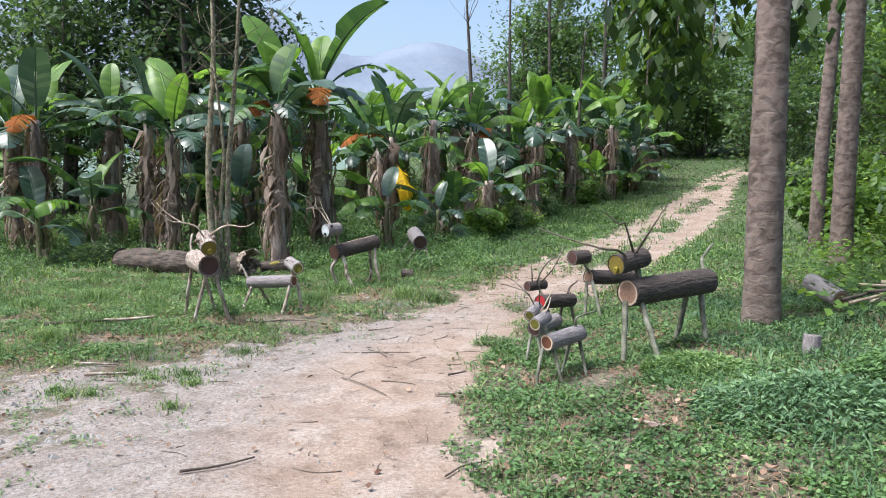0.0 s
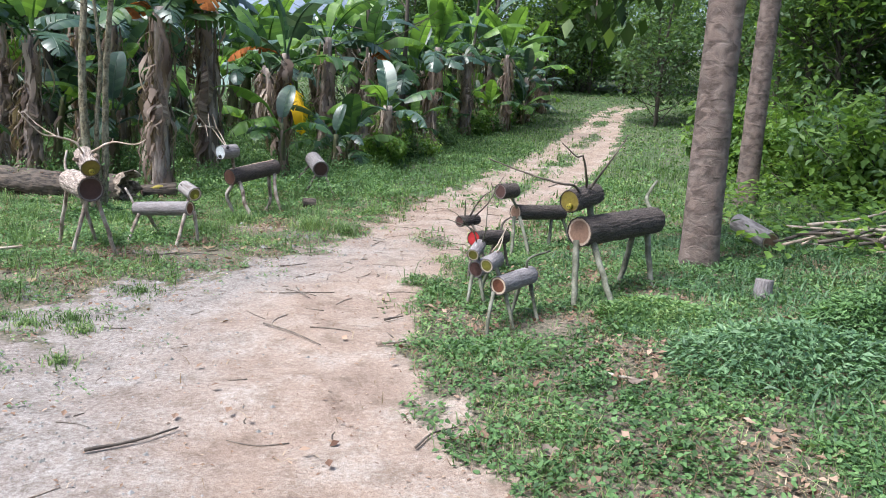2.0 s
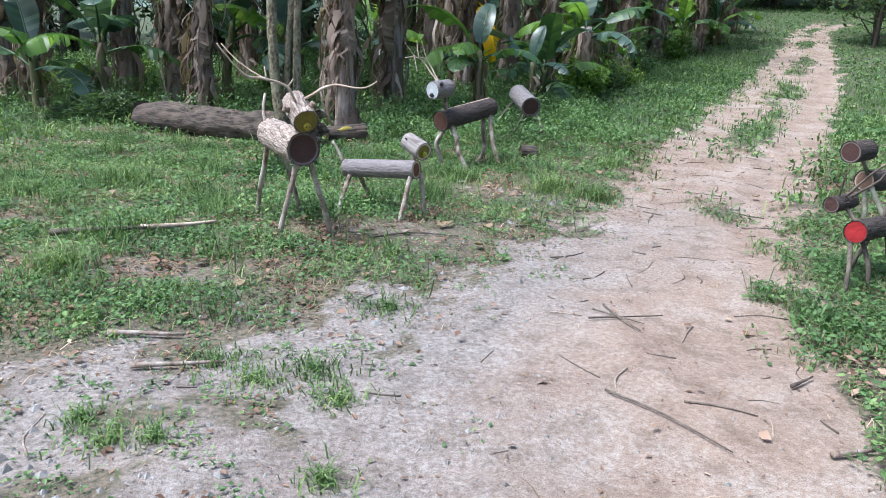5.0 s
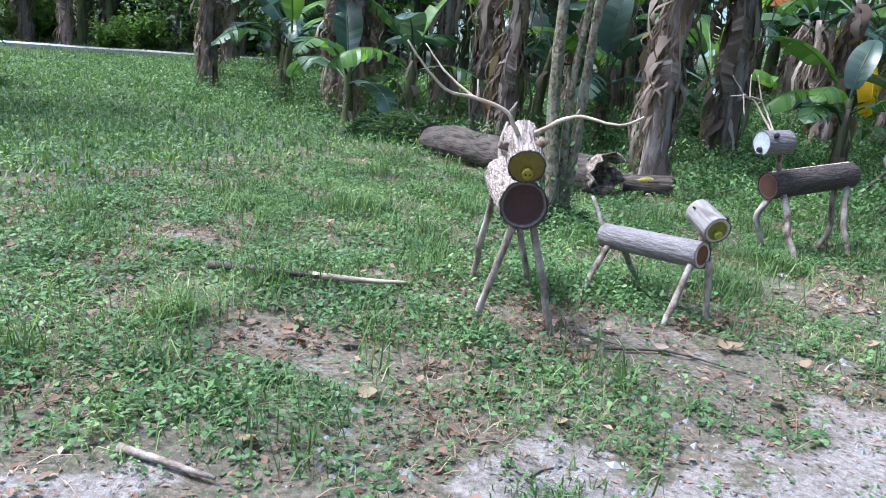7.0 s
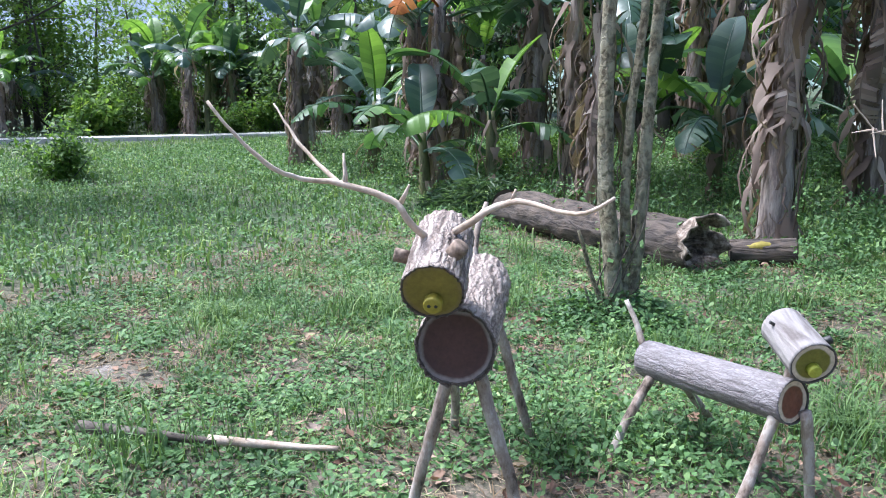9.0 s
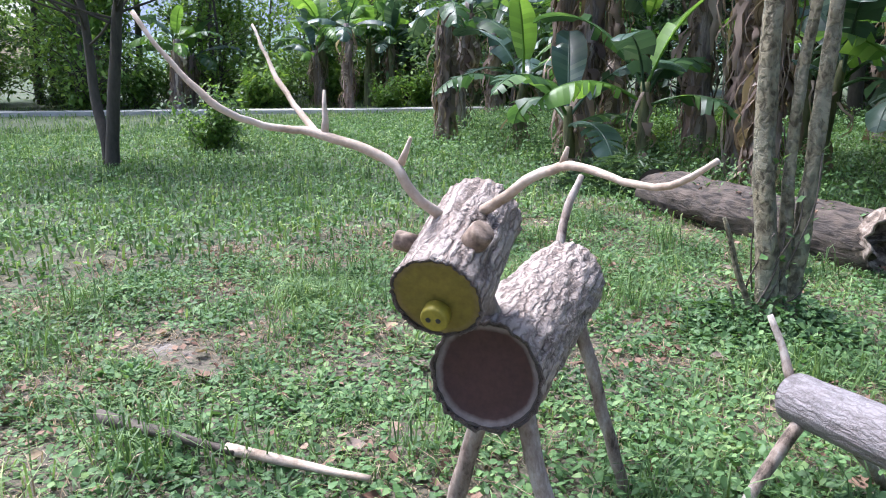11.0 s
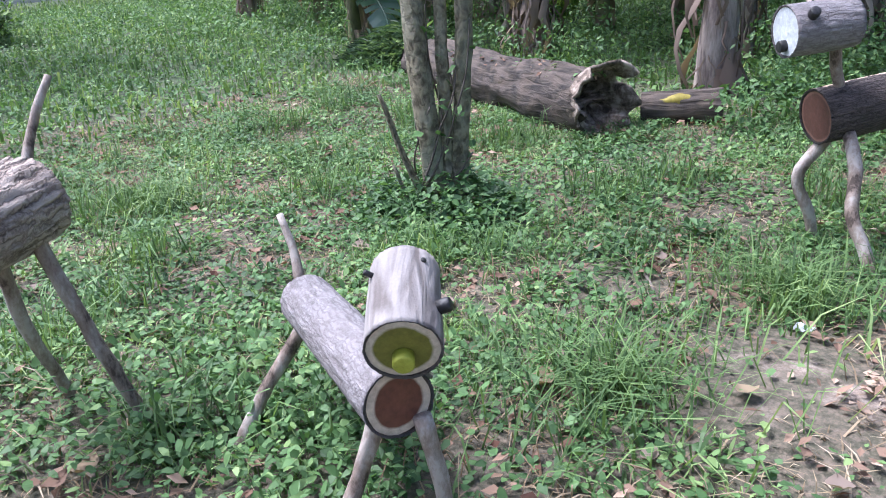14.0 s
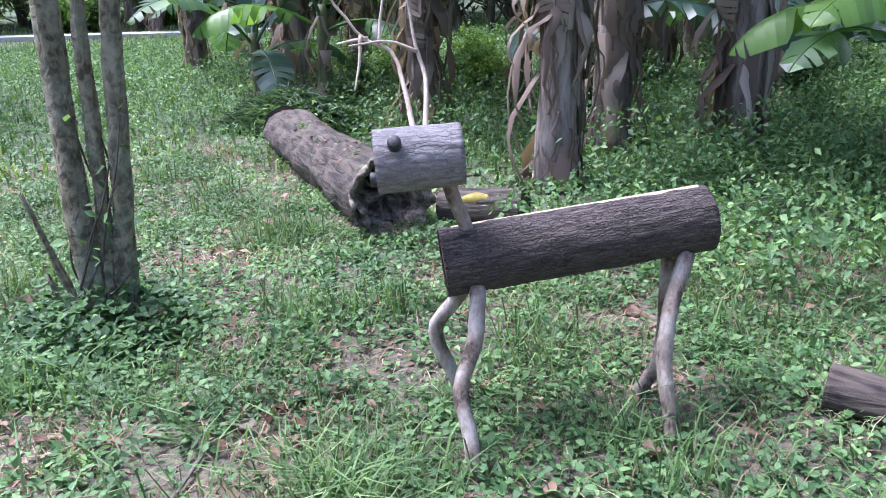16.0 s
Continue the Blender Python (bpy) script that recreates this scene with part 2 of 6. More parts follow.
STICK_PALE = plain("peeled pale stick", [(0.25, (0.26, 0.19, 0.13)), (0.5, (0.47, 0.37, 0.29)), (0.75, (0.62, 0.54, 0.46))], 12, 0.8, 0.4, 80)
STICK_DARK = plain("dark stick", [(0.25, (0.035, 0.028, 0.022)), (0.5, (0.10, 0.08, 0.065)), (0.75, (0.2, 0.17, 0.14))], 9, 0.85, 0.5, 70)
STICK_MOSS = plain("green-grey stick", [(0.3, (0.05, 0.052, 0.034)), (0.5, (0.135, 0.138, 0.10)), (0.7, (0.25, 0.25, 0.205))], 9, 0.85, 0.5, 70)
CUT_DARK = cut_mat("dark brown cut end", (0.075, 0.032, 0.027), (0.21, 0.178, 0.168), (0.05, 0.04, 0.035), start=0.84)
CUT_BROWN = cut_mat("red-brown cut end", (0.21, 0.075, 0.04), (0.68, 0.55, 0.42), (0.1, 0.07, 0.05), start=0.72)
CUT_RUST = cut_mat("rusty weathered cut end", (0.12, 0.05, 0.034), (0.19, 0.10, 0.07), (0.05, 0.035, 0.03), start=0.84)
CUT_TAN = cut_mat("tan cut end", (0.34, 0.20, 0.14), (0.55, 0.42, 0.33), (0.05, 0.04, 0.035), start=0.78)
CUT_OLIVE = cut_mat("olive-yellow painted end", (0.235, 0.185, 0.025), (0.20, 0.15, 0.045), (0.05, 0.04, 0.03), start=0.84)
CUT_LIME = cut_mat("yellow-green painted end", (0.22, 0.21, 0.03), (0.62, 0.53, 0.42), (0.08, 0.06, 0.05), start=0.74)
CUT_WHITE = cut_mat("white painted end", (0.72, 0.76, 0.80), (0.70, 0.73, 0.76), (0.1, 0.09, 0.08), start=0.9)
CUT_ROT = cut_mat("rotten broken end", (0.045, 0.033, 0.024), (0.085, 0.065, 0.046), (0.05, 0.04, 0.03), start=0.5)
CUT_RED = cut_mat("red painted end", (0.40, 0.012, 0.016), (0.34, 0.025, 0.025), (0.05, 0.04, 0.035), start=0.9)
PAINT_OLIVE = plain("olive button paint", [(0.3, (0.20, 0.17, 0.015)), (0.7, (0.34, 0.28, 0.03))], 30, 0.55, 0.2)
PAINT_LIME = plain("lime button paint", [(0.3, (0.25, 0.27, 0.02)), (0.7, (0.40, 0.42, 0.05))], 30, 0.55, 0.2)
BLACK = plain("black paint", [(0.3, (0.010, 0.010, 0.011)), (0.7, (0.035, 0.033, 0.033))], 40, 0.5, 0.3)
KNOT = plain("sawn knot", [(0.3, (0.08, 0.055, 0.04)), (0.55, (0.26, 0.19, 0.14)), (0.75, (0.42, 0.33, 0.26))], 40, 0.8, 0.5)
ORANGE_WOOD = plain("fresh orange wood", [(0.3, (0.45, 0.22, 0.09)), (0.7, (0.62, 0.36, 0.18))], 40, 0.7, 0.3)
OLD_BARK = plain("weathered inner bark", [(0.36, (0.05, 0.036, 0.027)), (0.5, (0.17, 0.128, 0.098)), (0.66, (0.38, 0.315, 0.26))], 16, 0.9, 0.6, 60)
SPLIT_WOOD = plain("peeled strip of wood", [(0.3, (0.40, 0.27, 0.19)), (0.7, (0.66, 0.50, 0.38))], 14, 0.75, 0.4, 60, (1, 1, 1))
PSEUDO = plain("banana stem sheath", [(0.3, (0.06, 0.045, 0.04)), (0.44, (0.20, 0.158, 0.142)), (0.58, (0.37, 0.305, 0.27)), (0.8, (0.52, 0.45, 0.40))], 4, 0.85, 0.8, 26, (3, 3, 0.5), 0.0, 0.03)
PSEUDO_GREEN = plain("green banana stem", [(0.3, (0.05, 0.05, 0.022)), (0.55, (0.12, 0.13, 0.05)), (0.78, (0.2, 0.17, 0.09))], 4, 0.7, 0.5, 26, (3, 3, 0.5))
BANANA = foliage("banana leaf", (0.032, 0.075, 0.035), (0.075, 0.155, 0.05), (0.15, 0.26, 0.07), 0.42, 0.42, gloss=0.5)
# banana leaf again, waxy and bluer, with shade put into its colour
BANANA_BLUE_SHADED = foliage("shaded waxy banana leaf", (0.035, 0.075, 0.055), (0.07, 0.125, 0.085), (0.13, 0.19, 0.13), 0.22, 0.35, gloss=0.7)
BANANA_YOUNG = foliage("young banana leaf", (0.11, 0.21, 0.045), (0.18, 0.33, 0.065), (0.26, 0.41, 0.10), 0.5, 0.4, gloss=0.5)
DRY_LEAF = foliage("dry banana leaf", (0.12, 0.086, 0.072), (0.33, 0.26, 0.22), (0.58, 0.49, 0.43), 0.3, 0.9, gloss=0.1)
RUST_LEAF = foliage("rusty banana leaf", (0.18, 0.06, 0.02), (0.34, 0.12, 0.035), (0.42, 0.18, 0.05), 0.3, 0.8, gloss=0.1)
YELLOW_LEAF = foliage("yellow banana leaf", (0.62, 0.38, 0.01), (0.80, 0.52, 0.012), (0.85, 0.58, 0.02), 0.35, 0.6, gloss=0.2)
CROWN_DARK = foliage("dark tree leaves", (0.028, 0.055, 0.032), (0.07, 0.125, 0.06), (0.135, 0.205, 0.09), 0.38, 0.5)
CROWN_MID = foliage("tree leaves", (0.045, 0.09, 0.045), (0.115, 0.195, 0.08), (0.22, 0.31, 0.12), 0.42, 0.5)
CROWN_LIGHT = foliage("bright shrub leaves", (0.07, 0.14, 0.035), (0.17, 0.29, 0.06), (0.30, 0.42, 0.09), 0.45, 0.5)
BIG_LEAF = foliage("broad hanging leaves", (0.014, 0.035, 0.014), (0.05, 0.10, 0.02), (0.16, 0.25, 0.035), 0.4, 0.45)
GRASS = foliage("grass", (0.05, 0.098, 0.036), (0.18, 0.285, 0.10), (0.38, 0.47, 0.20), 0.32, 0.55, gloss=0.35)
HERB = foliage("low herb leaves", (0.034, 0.075, 0.028), (0.14, 0.26, 0.092), (0.28, 0.395, 0.15), 0.3, 0.55, gloss=0.35)
WEED = foliage("blue-green bamboo grass", (0.045, 0.10, 0.05), (0.15, 0.265, 0.13), (0.28, 0.41, 0.22), 0.3, 0.5)
STRAW = foliage("dry grass and bits of straw", (0.13, 0.085, 0.05), (0.36, 0.28, 0.19), (0.55, 0.46, 0.35), 0.15, 0.9, gloss=0.1)
LITTER = foliage("fallen brown leaves", (0.09, 0.045, 0.032), (0.30, 0.20, 0.145), (0.52, 0.40, 0.31), 0.1, 0.85, gloss=0.15)
PEBBLE = plain("grey gravel", [(0.3, (0.10, 0.10, 0.095)), (0.7, (0.34, 0.33, 0.32))], 3, 0.9, 0.3)
CONCRETE = plain("pale concrete", [(0.3, (0.34, 0.325, 0.30)), (0.7, (0.52, 0.51, 0.48))], 1.5, 0.9, 0.3, 30)
# distance haze of both hills is painted into these base colours
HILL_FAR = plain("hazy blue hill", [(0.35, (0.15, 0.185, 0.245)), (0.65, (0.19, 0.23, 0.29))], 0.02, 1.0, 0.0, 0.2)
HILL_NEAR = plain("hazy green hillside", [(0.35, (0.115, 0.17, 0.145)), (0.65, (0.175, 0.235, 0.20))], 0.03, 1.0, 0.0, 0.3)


# ---- mesh helpers ----
def mesh_of(name, verts, faces, material, smooth=True, relief=None):
    me = bpy.data.meshes.new(name)
    me.from_pydata(verts if isinstance(verts, list) else verts.tolist(), [], faces if isinstance(faces, list) else faces.tolist())
    if smooth:
        me.polygons.foreach_set("use_smooth", np.ones(len(me.polygons), dtype=bool))
    if relief is not None:
        rel = np.asarray(relief, dtype=np.float32)
        if rel.ndim == 1:
            rel = np.column_stack([rel, np.array([v.co[:] for v in me.vertices], dtype=np.float32)])
        me.attributes.new("relief", "FLOAT", "POINT").data.foreach_set("value", np.ascontiguousarray(rel[:, 0]))
        me.attributes.new("grain", "FLOAT_VECTOR", "POINT").data.foreach_set("vector", np.ascontiguousarray(rel[:, 1:4]).ravel())
    me.materials.append(material)
    return me


def part(name, me, parent, label=""):
    ob = new(name, me)
    ob.parent = parent
    return tagged(ob, label) if label else ob


def thing(name, at=(0, 0, 0), label="", category="", group="", kind=""):
    ob = new(name)
    ob.location, ob.empty_display_size = at, 0.1
    return tagged(ob, label, category, group, kind)


def V3(p):
    return Vector(p)


def spline(points, step=0.05):
    """A smooth line through the points."""
    p = [V3(q) for q in points]
    if len(p) == 2:
        k = max(2, int((p[1] - p[0]).length / step) + 1)
        return [p[0].lerp(p[1], i / (k - 1)) for i in range(k)]
    ext = [p[0] * 2 - p[1]] + p + [p[-1] * 2 - p[-2]]
    out = []
    for i in range(1, len(ext) - 2):
        a, b, c, d = ext[i - 1:i + 3]
        k = max(2, int((c - b).length / step) + 1)
        for j in range(k):
            t = j / k
            out.append(0.5 * ((2 * b) + (c - a) * t + (2 * a - 5 * b + 4 * c - d) * t * t + (3 * b - a - 3 * c + d) * t ** 3))
    return out + [p[-1]]


def tube(points, radii, sides=10, rough=0.0, scale=8.0, along=3.0, seed=0.0, cap=True, rings=False, knots=0.0):
    """Verts, faces and relief of a round thing along a line."""
    n = len(points)
    verts, faces, rel = [], [], []
    t0 = (points[1] - points[0]).normalized()
    u = t0.orthogonal().normalized()
    s = 0.0
    for i, p in enumerate(points):
        t = (points[min(i + 1, n - 1)] - points[max(i - 1, 0)]).normalized()
        u = (u - t * u.dot(t)).normalized()
        w = t.cross(u)
        if i:
            s += (p - points[i - 1]).length
        r = radii[i] if isinstance(radii, (list, tuple)) else radii
        for j in range(sides):
            a = 2 * math.pi * j / sides
            c, d = math.cos(a), math.sin(a)
            q = Vector((c * scale * 0.5, d * scale * 0.5, s * along + seed))
            h = noise.noise(q) * 0.6 + 0.4 * noise.noise(q * 2.3)
            if rings:
                h = 0.5 * h + 0.5 * noise.noise(Vector((c * 0.8, d * 0.8, s * 16 + seed)))
            h = max(0.0, min(1.0, 0.5 + 1.1 * h))
            swell = 1.0 + knots * max(0.0, noise.noise(Vector((c, d, s * 9 + seed))))
            verts.append(p + (u * c + w * d) * (r * swell + rough * (h - 0.6)))
            rel.append((h, c * r + seed, d * r, s))
    for i in range(n - 1):
        for j in range(sides):
            k = (j + 1) % sides
            faces.append((i * sides + j, i * sides + k, (i + 1) * sides + k, (i + 1) * sides + j))
    if cap:
        faces.append(tuple(range(sides))[::-1])
        faces.append(tuple(range((n - 1) * sides, n * sides)))
    return [tuple(v) for v in verts], faces, rel


class Pile:
    """Collects several shapes into one mesh."""

    def __init__(self):
        self.v, self.f, self.r = [], [], []

    def add(self, v, f, r=None):
        o = len(self.v)
        self.v += [tuple(q) for q in v]
        self.f += [tuple(i + o for i in q) for q in f]
        self.r += list(r) if r is not None else [(0.5, *q) for q in v]
        return self

    def mesh(self, name, material, smooth=True):
        return mesh_of(name, self.v, self.f, material, smooth, self.r)


def stick_mesh(name, points, r0, r1, material, sides=9, step=0.04, rough=0.002, seed=None, knots=0.25):
    line = spline(points, step)
    k = len(line)
    wig = rnd.uniform(0, 50) if seed is None else seed
    for i in range(1, k - 1):
        line[i] = line[i] + Vector((noise.noise(Vector((i * 0.4, wig, 0))), noise.noise(Vector((i * 0.4, wig, 5))), 0.3 * noise.noise(Vector((i * 0.4, wig, 9))))) * r0 * 0.3
    v, f, r = tube(line, [r0 + (r1 - r0) * i / (k - 1) for i in range(k)], sides, rough, 4, 12, wig, knots=knots)
    return mesh_of(name, v, f, material, True, r)


def log_mesh(name, p0, p1, r0, r1, material, rough=0.006, furrow=16.0, along=9.0, sides=72, seed=0.0):
    """A log with furrowed bark that runs along it, and its rounded-over bark edge at both ends."""
    p0, p1 = V3(p0), V3(p1)
    k = max(10, int((p1 - p0).length / 0.014))
    line = [p0.lerp(p1, i / (k - 1)) for i in range(k)]
    rad = [(r0 + (r1 - r0) * i / (k - 1)) for i in range(k)]
    v, f, r = tube(line, rad, sides, rough, furrow, along, seed, cap=False)
    # the bark's thickness, turned in at both ends
    axis = (p1 - p0).normalized()
    for end, base, sign in ((0, 0, 1), (k - 1, (k - 1) * sides, -1)):
        o = len(v)
        for j in range(sides):
            q = V3(v[base + j])
            c = line[end]
            v.append(tuple(c + (q - c) * 0.93 + axis * sign * 0.003))
            r.append((-0.9, q.x, q.y, q.z))
        for j in range(sides):
            m = (j + 1) % sides
            quad = (base + j, base + m, o + m, o + j)
            f.append(quad[::-1] if sign > 0 else quad)
    return mesh_of(name, v, f, material, True, r)


def disc_mesh(name, centre, normal, r, material, depth=0.004, sides=40, seed=0.0, dish=0.0):
    """The sawn face of a log."""
    c, nrm = V3(centre), V3(normal).normalized()
    u = nrm.orthogonal().normalized()
    w = nrm.cross(u)
    v, f, rel = [tuple(c - nrm * (depth + dish))], [], [0.0]
    steps = 7
    for i in range(1, steps + 1):
        q = i / steps
        for j in range(sides):
            a = 2 * math.pi * j / sides
            wob = noise.noise(Vector((math.cos(a) * 3 * q, math.sin(a) * 3 * q, seed))) * 0.0025
            v.append(tuple(c + (u * math.cos(a) + w * math.sin(a)) * r * q - nrm * (depth + dish * (1 - q ** 4) - wob)))
            rel.append(q)
    for j in range(sides):
        f.append((0, 1 + j, 1 + (j + 1) % sides))
    for i in range(steps - 1):
        for j in range(sides):
            m = (j + 1) % sides
            a, b = 1 + i * sides, 1 + (i + 1) * sides
            f.append((a + j, b + j, b + m, a + m))
    return mesh_of(name, v, f, material, True, rel)


def knob_mesh(name, centre, normal, r, length, material, sides=18):
    """A short sawn peg with an eased edge."""
    c, nrm = V3(centre), V3(normal).normalized()
    line = [c - nrm * 0.01, c + nrm * length * 0.8, c + nrm * length * 0.95, c + nrm * length]
    v, f, rel = tube(line, [r, r, r * 0.93, r * 0.8], sides, 0.001, 6, 20, r * 900)
    return mesh_of(name, v, f, material, True, rel)


# ---- the lie of the land ----
ROAD_LEFT = ((-60, -4), (-30, 0.5), (-8, 4.3), (-4.6, 5.8), (-3.0, 6.9), (-1.9, 8.1), (-1.0, 9.4), (0.15, 11.6), (2.4, 16.3), (5.6, 22.6), (8.8, 29), (11.6, 34.6), (14.5, 39.0), (30, 47))
ROAD_RIGHT = ((0.9, -60), (0.9, -6), (0.75, 1), (0.3, 4), (0.1, 5.2), (0.34, 6.9), (0.68, 7.9), (2.17, 11.1), (4.2, 14.9), (6.9, 20), (9.6, 26), (13.3, 35), (16, 38.2), (30, 44))
LX, LY = np.array(ROAD_LEFT).T
RX, RY = np.array(ROAD_RIGHT).T


def smooth(a, b, x):
    t = np.clip((x - a) / (b - a), 0, 1)
    return t * t * (3 - 2 * t)


def waves(x, y, seed, size):
    """Cheap smooth noise, about -1 to 1."""
    r = np.random.default_rng(seed)
    out = np.zeros_like(np.asarray(x, dtype=float))
    for i in range(7):
        a, p, k = r.uniform(0, 2 * math.pi), r.uniform(0, 6.3), (2 * math.pi / size) * r.uniform(0.6, 1.9)
        out = out + np.sin((np.cos(a) * x + np.sin(a) * y) * k + p + 1.3 * np.sin((np.sin(a) * x - np.cos(a) * y) * k * 0.7 + p * 2))
    return out / 3.6


def track_mask(x, y):
    """1 on the track, 0 on the grass, soft between, with the grassy crown between the ruts."""
    left, right = np.interp(y, LY, LX), np.interp(y, RY, RX)
    width = right - left
    wide = 0.35 + 0.65 * smooth(13, 8, y)
    ragged = 0.22 * waves(x, y, 3, 1.1) + 0.15 * waves(x, y, 4, 0.4)
    m = smooth(-0.35, 0.35, right - x + ragged) * smooth(-0.45 * wide, 0.95 * wide, x - left + 2 * ragged * wide + 0.12 * waves(x, y, 6, 0.2))
    m = m * smooth(39.5, 37.0, y + 0.4 * waves(x, y, 8, 2.0))
    crown = np.exp(-((x - left - width * 0.54) / (0.20 * np.maximum(width, 0.5))) ** 2) * smooth(11.0, 15.0, y) * (0.62 + 0.4 * waves(x, y, 9, 3.0) + 0.2 * waves(x, y, 10, 0.7))
    tuft = np.exp(-(((x - 0.95) / 0.3) ** 2 + ((y - 10.0) / 0.55) ** 2)) * 0.8
    fray = smooth(0.35, 0.9, waves(x, y, 12, 0.8) + 0.9 * smooth(1.1, 0.1, x - left)) * smooth(1.3, 0.2, x - left) * 0.8
    return np.clip(m - np.clip(crown, 0, 0.72) - tuft * 0.9 - fray * 0.65, 0, 1)


BARE = ((-2.0, 8.82, 0.85, 0.42, 1.0), (1.25, 5.9, 0.35, 0.3, 0.8), (-1.15, 10.45, 0.75, 0.5, 0.85), (-0.75, 11.1, 0.5, 0.4, 0.6), (-4.85, 8.75, 0.38, 0.17, 0.95), (-3.3, 7.7, 0.9, 0.3, 0.8), (-1.9, 10.9, 0.5, 0.3, 0.5), (-2.7, 10.4, 0.5, 0.25, 0.45), (2.3, 6.4, 0.5, 0.3, 0.5), (1.1, 4.6, 0.35, 0.2, 0.5), (1.7, 3.9, 0.4, 0.25, 0.5), (-2.9, 12.3, 0.5, 0.3, 0.4))


def bare_mask(x, y):
    """Worn soil patches in the grass: centre, half sizes, strength."""
    out = np.zeros_like(np.asarray(x, dtype=float))
    for cx, cy, rx, ry, k in BARE:
        out = np.maximum(out, k * np.exp(-(((x - cx) / rx) ** 2 + ((y - cy) / ry) ** 2)))
    return np.clip(out * (1 + 0.35 * waves(x, y, 81, 0.5)), 0, 1)


def edge_zone(x, y):
    """The trodden strip of weeds, soil and gravel along the track's open side."""
    off = x - np.interp(y, LY, LX)
    inner = x - np.interp(y, (3.0, 5.4, 6.6, 7.7, 9.0, 12.0), (-2.6, -1.95, -1.65, -1.2, -0.45, 0.75))
    return smooth(-0.8, 0.0, off) * smooth(0.35, -0.5, inner + 0.45 * waves(x, y, 83, 1.1)) * smooth(13, 10.5, y) * smooth(-9, -6, x)


def stony_mask(x, y):
    left = np.interp(y, LY, LX)
    return np.clip(smooth(2.6, 0.6, x - left) * smooth(12, 7, y) + 0.85 * smooth(-0.5, -1.9, x) * smooth(9, 6.5, y), 0, 1)


def land(x, y, fine=True):
    x, y = np.asarray(x, dtype=float), np.asarray(y, dtype=float)
    d = np.maximum(y - 11, 0)
    rise = (0.008 * np.minimum(d, 30) ** 1.7 + np.clip(d - 30, 0, 60) * 0.10) * (0.25 + 0.75 * smooth(-14, 1, x))
    b = np.maximum(x - np.interp(y, RY, RX), 0)
    bank = 0.085 * np.minimum(b, 3) + 0.12 * np.clip(b - 3, 0, 12)
    z = rise + bank - 0.1 * smooth(-1, -5, x) * smooth(8, 13, y)
    if fine:
        far = smooth(60, 20, np.hypot(x, y - 8))
        z = z + far * (0.018 * waves(x, y, 21, 2.2) + 0.004 * waves(x, y, 22, 0.7))
        left, right = np.interp(y, LY, LX), np.interp(y, RY, RX)
        q = np.clip((x - left) / np.maximum(right - left, 0.5), 0, 1)
        z = z - far * 0.035 * smooth(6, 11, y) * (np.exp(-((q - 0.22) / 0.1) ** 2) + np.exp(-((q - 0.82) / 0.1) ** 2))
    return z


def ground_z(x, y):
    return float(land(x, y))


def spread(lo, hi, step, reach, growth=1.28):
    xs = list(np.arange(lo, hi + 1e-6, step))
    s, a = step, xs[0]
    low = []
    while a > -reach:
        s *= growth
        a -= s
        low.append(a)
    s, a = step, xs[-1]
    while a < reach:
        s *= growth
        a += s
        xs.append(a)
    return np.array(low[::-1] + xs)


def build_ground():
    xs = spread(-26, 24, 0.3, 1800)
    ys = spread(-4, 60, 0.3, 1800)
    xs = np.sort(np.concatenate([xs[(xs < -7) | (xs > 7)], np.arange(-7, 7.01, 0.12), np.arange(7.15, 16, 0.3)]))
    ys = np.sort(np.concatenate([ys[(ys < 2.4) | (ys > 14)], np.arange(2.4, 14.01, 0.12)]))
    X, Y = np.meshgrid(xs, ys)
    Z = land(X, Y)
    T, S = np.maximum(track_mask(X, Y), 0.48 * bare_mask(X, Y)), stony_mask(X, Y)
    T = T - 0.7 * edge_zone(X, Y) * smooth(1.5, 4.0, Y) * smooth(-7.5, -5.0, X) * smooth(-0.25, 0.5, waves(X, Y, 82, 0.9) + 0.4 * waves(X, Y, 84, 0.35))
    near = smooth(8.0, 5.5, np.abs(X + 0.5)) * smooth(15.5, 12.5, Y) * smooth(1.0, 3.5, Y)
    G = (1 - near) * np.clip(0.85 + 0.3 * waves(X, Y, 14, 3.0), 0, 1)
    nx, ny = len(xs), len(ys)
    verts = np.stack([X.ravel(), Y.ravel(), Z.ravel()], 1)
    i = (np.arange(ny - 1)[:, None] * nx + np.arange(nx - 1)[None]).ravel()
    quads = np.stack([i, i + 1, i + nx + 1, i + nx], 1)
    cx, cy = verts[quads].mean(1)[:, 0], verts[quads].mean(1)[:, 1]
    left, right = np.interp(cy, LY, LX), np.interp(cy, RY, RX)
    on_road = (cx > left - 0.1) & (cx < right + 0.1) & (cy > -20) & (cy < 44) & (cx > -30)
    for name, sel, label, cat in (("ground", ~on_road, "grassy earth ground with bare soil patches", "ground"), ("road", on_road, "sandy orange dirt track with grey gravel edge", "dirt road")):
        q = quads[sel]
        used, inv = np.unique(q, return_inverse=True)
        me = mesh_of(name, verts[used], inv.reshape(q.shape), EARTH)
        for key, arr in (("track", T), ("stony", S), ("lawn", G)):
            at = me.attributes.new(key, "FLOAT", "POINT")
            at.data.foreach_set("value", arr.ravel()[used].astype(np.float32))
        tagged(new(name, me), label, cat, kind="structure")


build_ground()


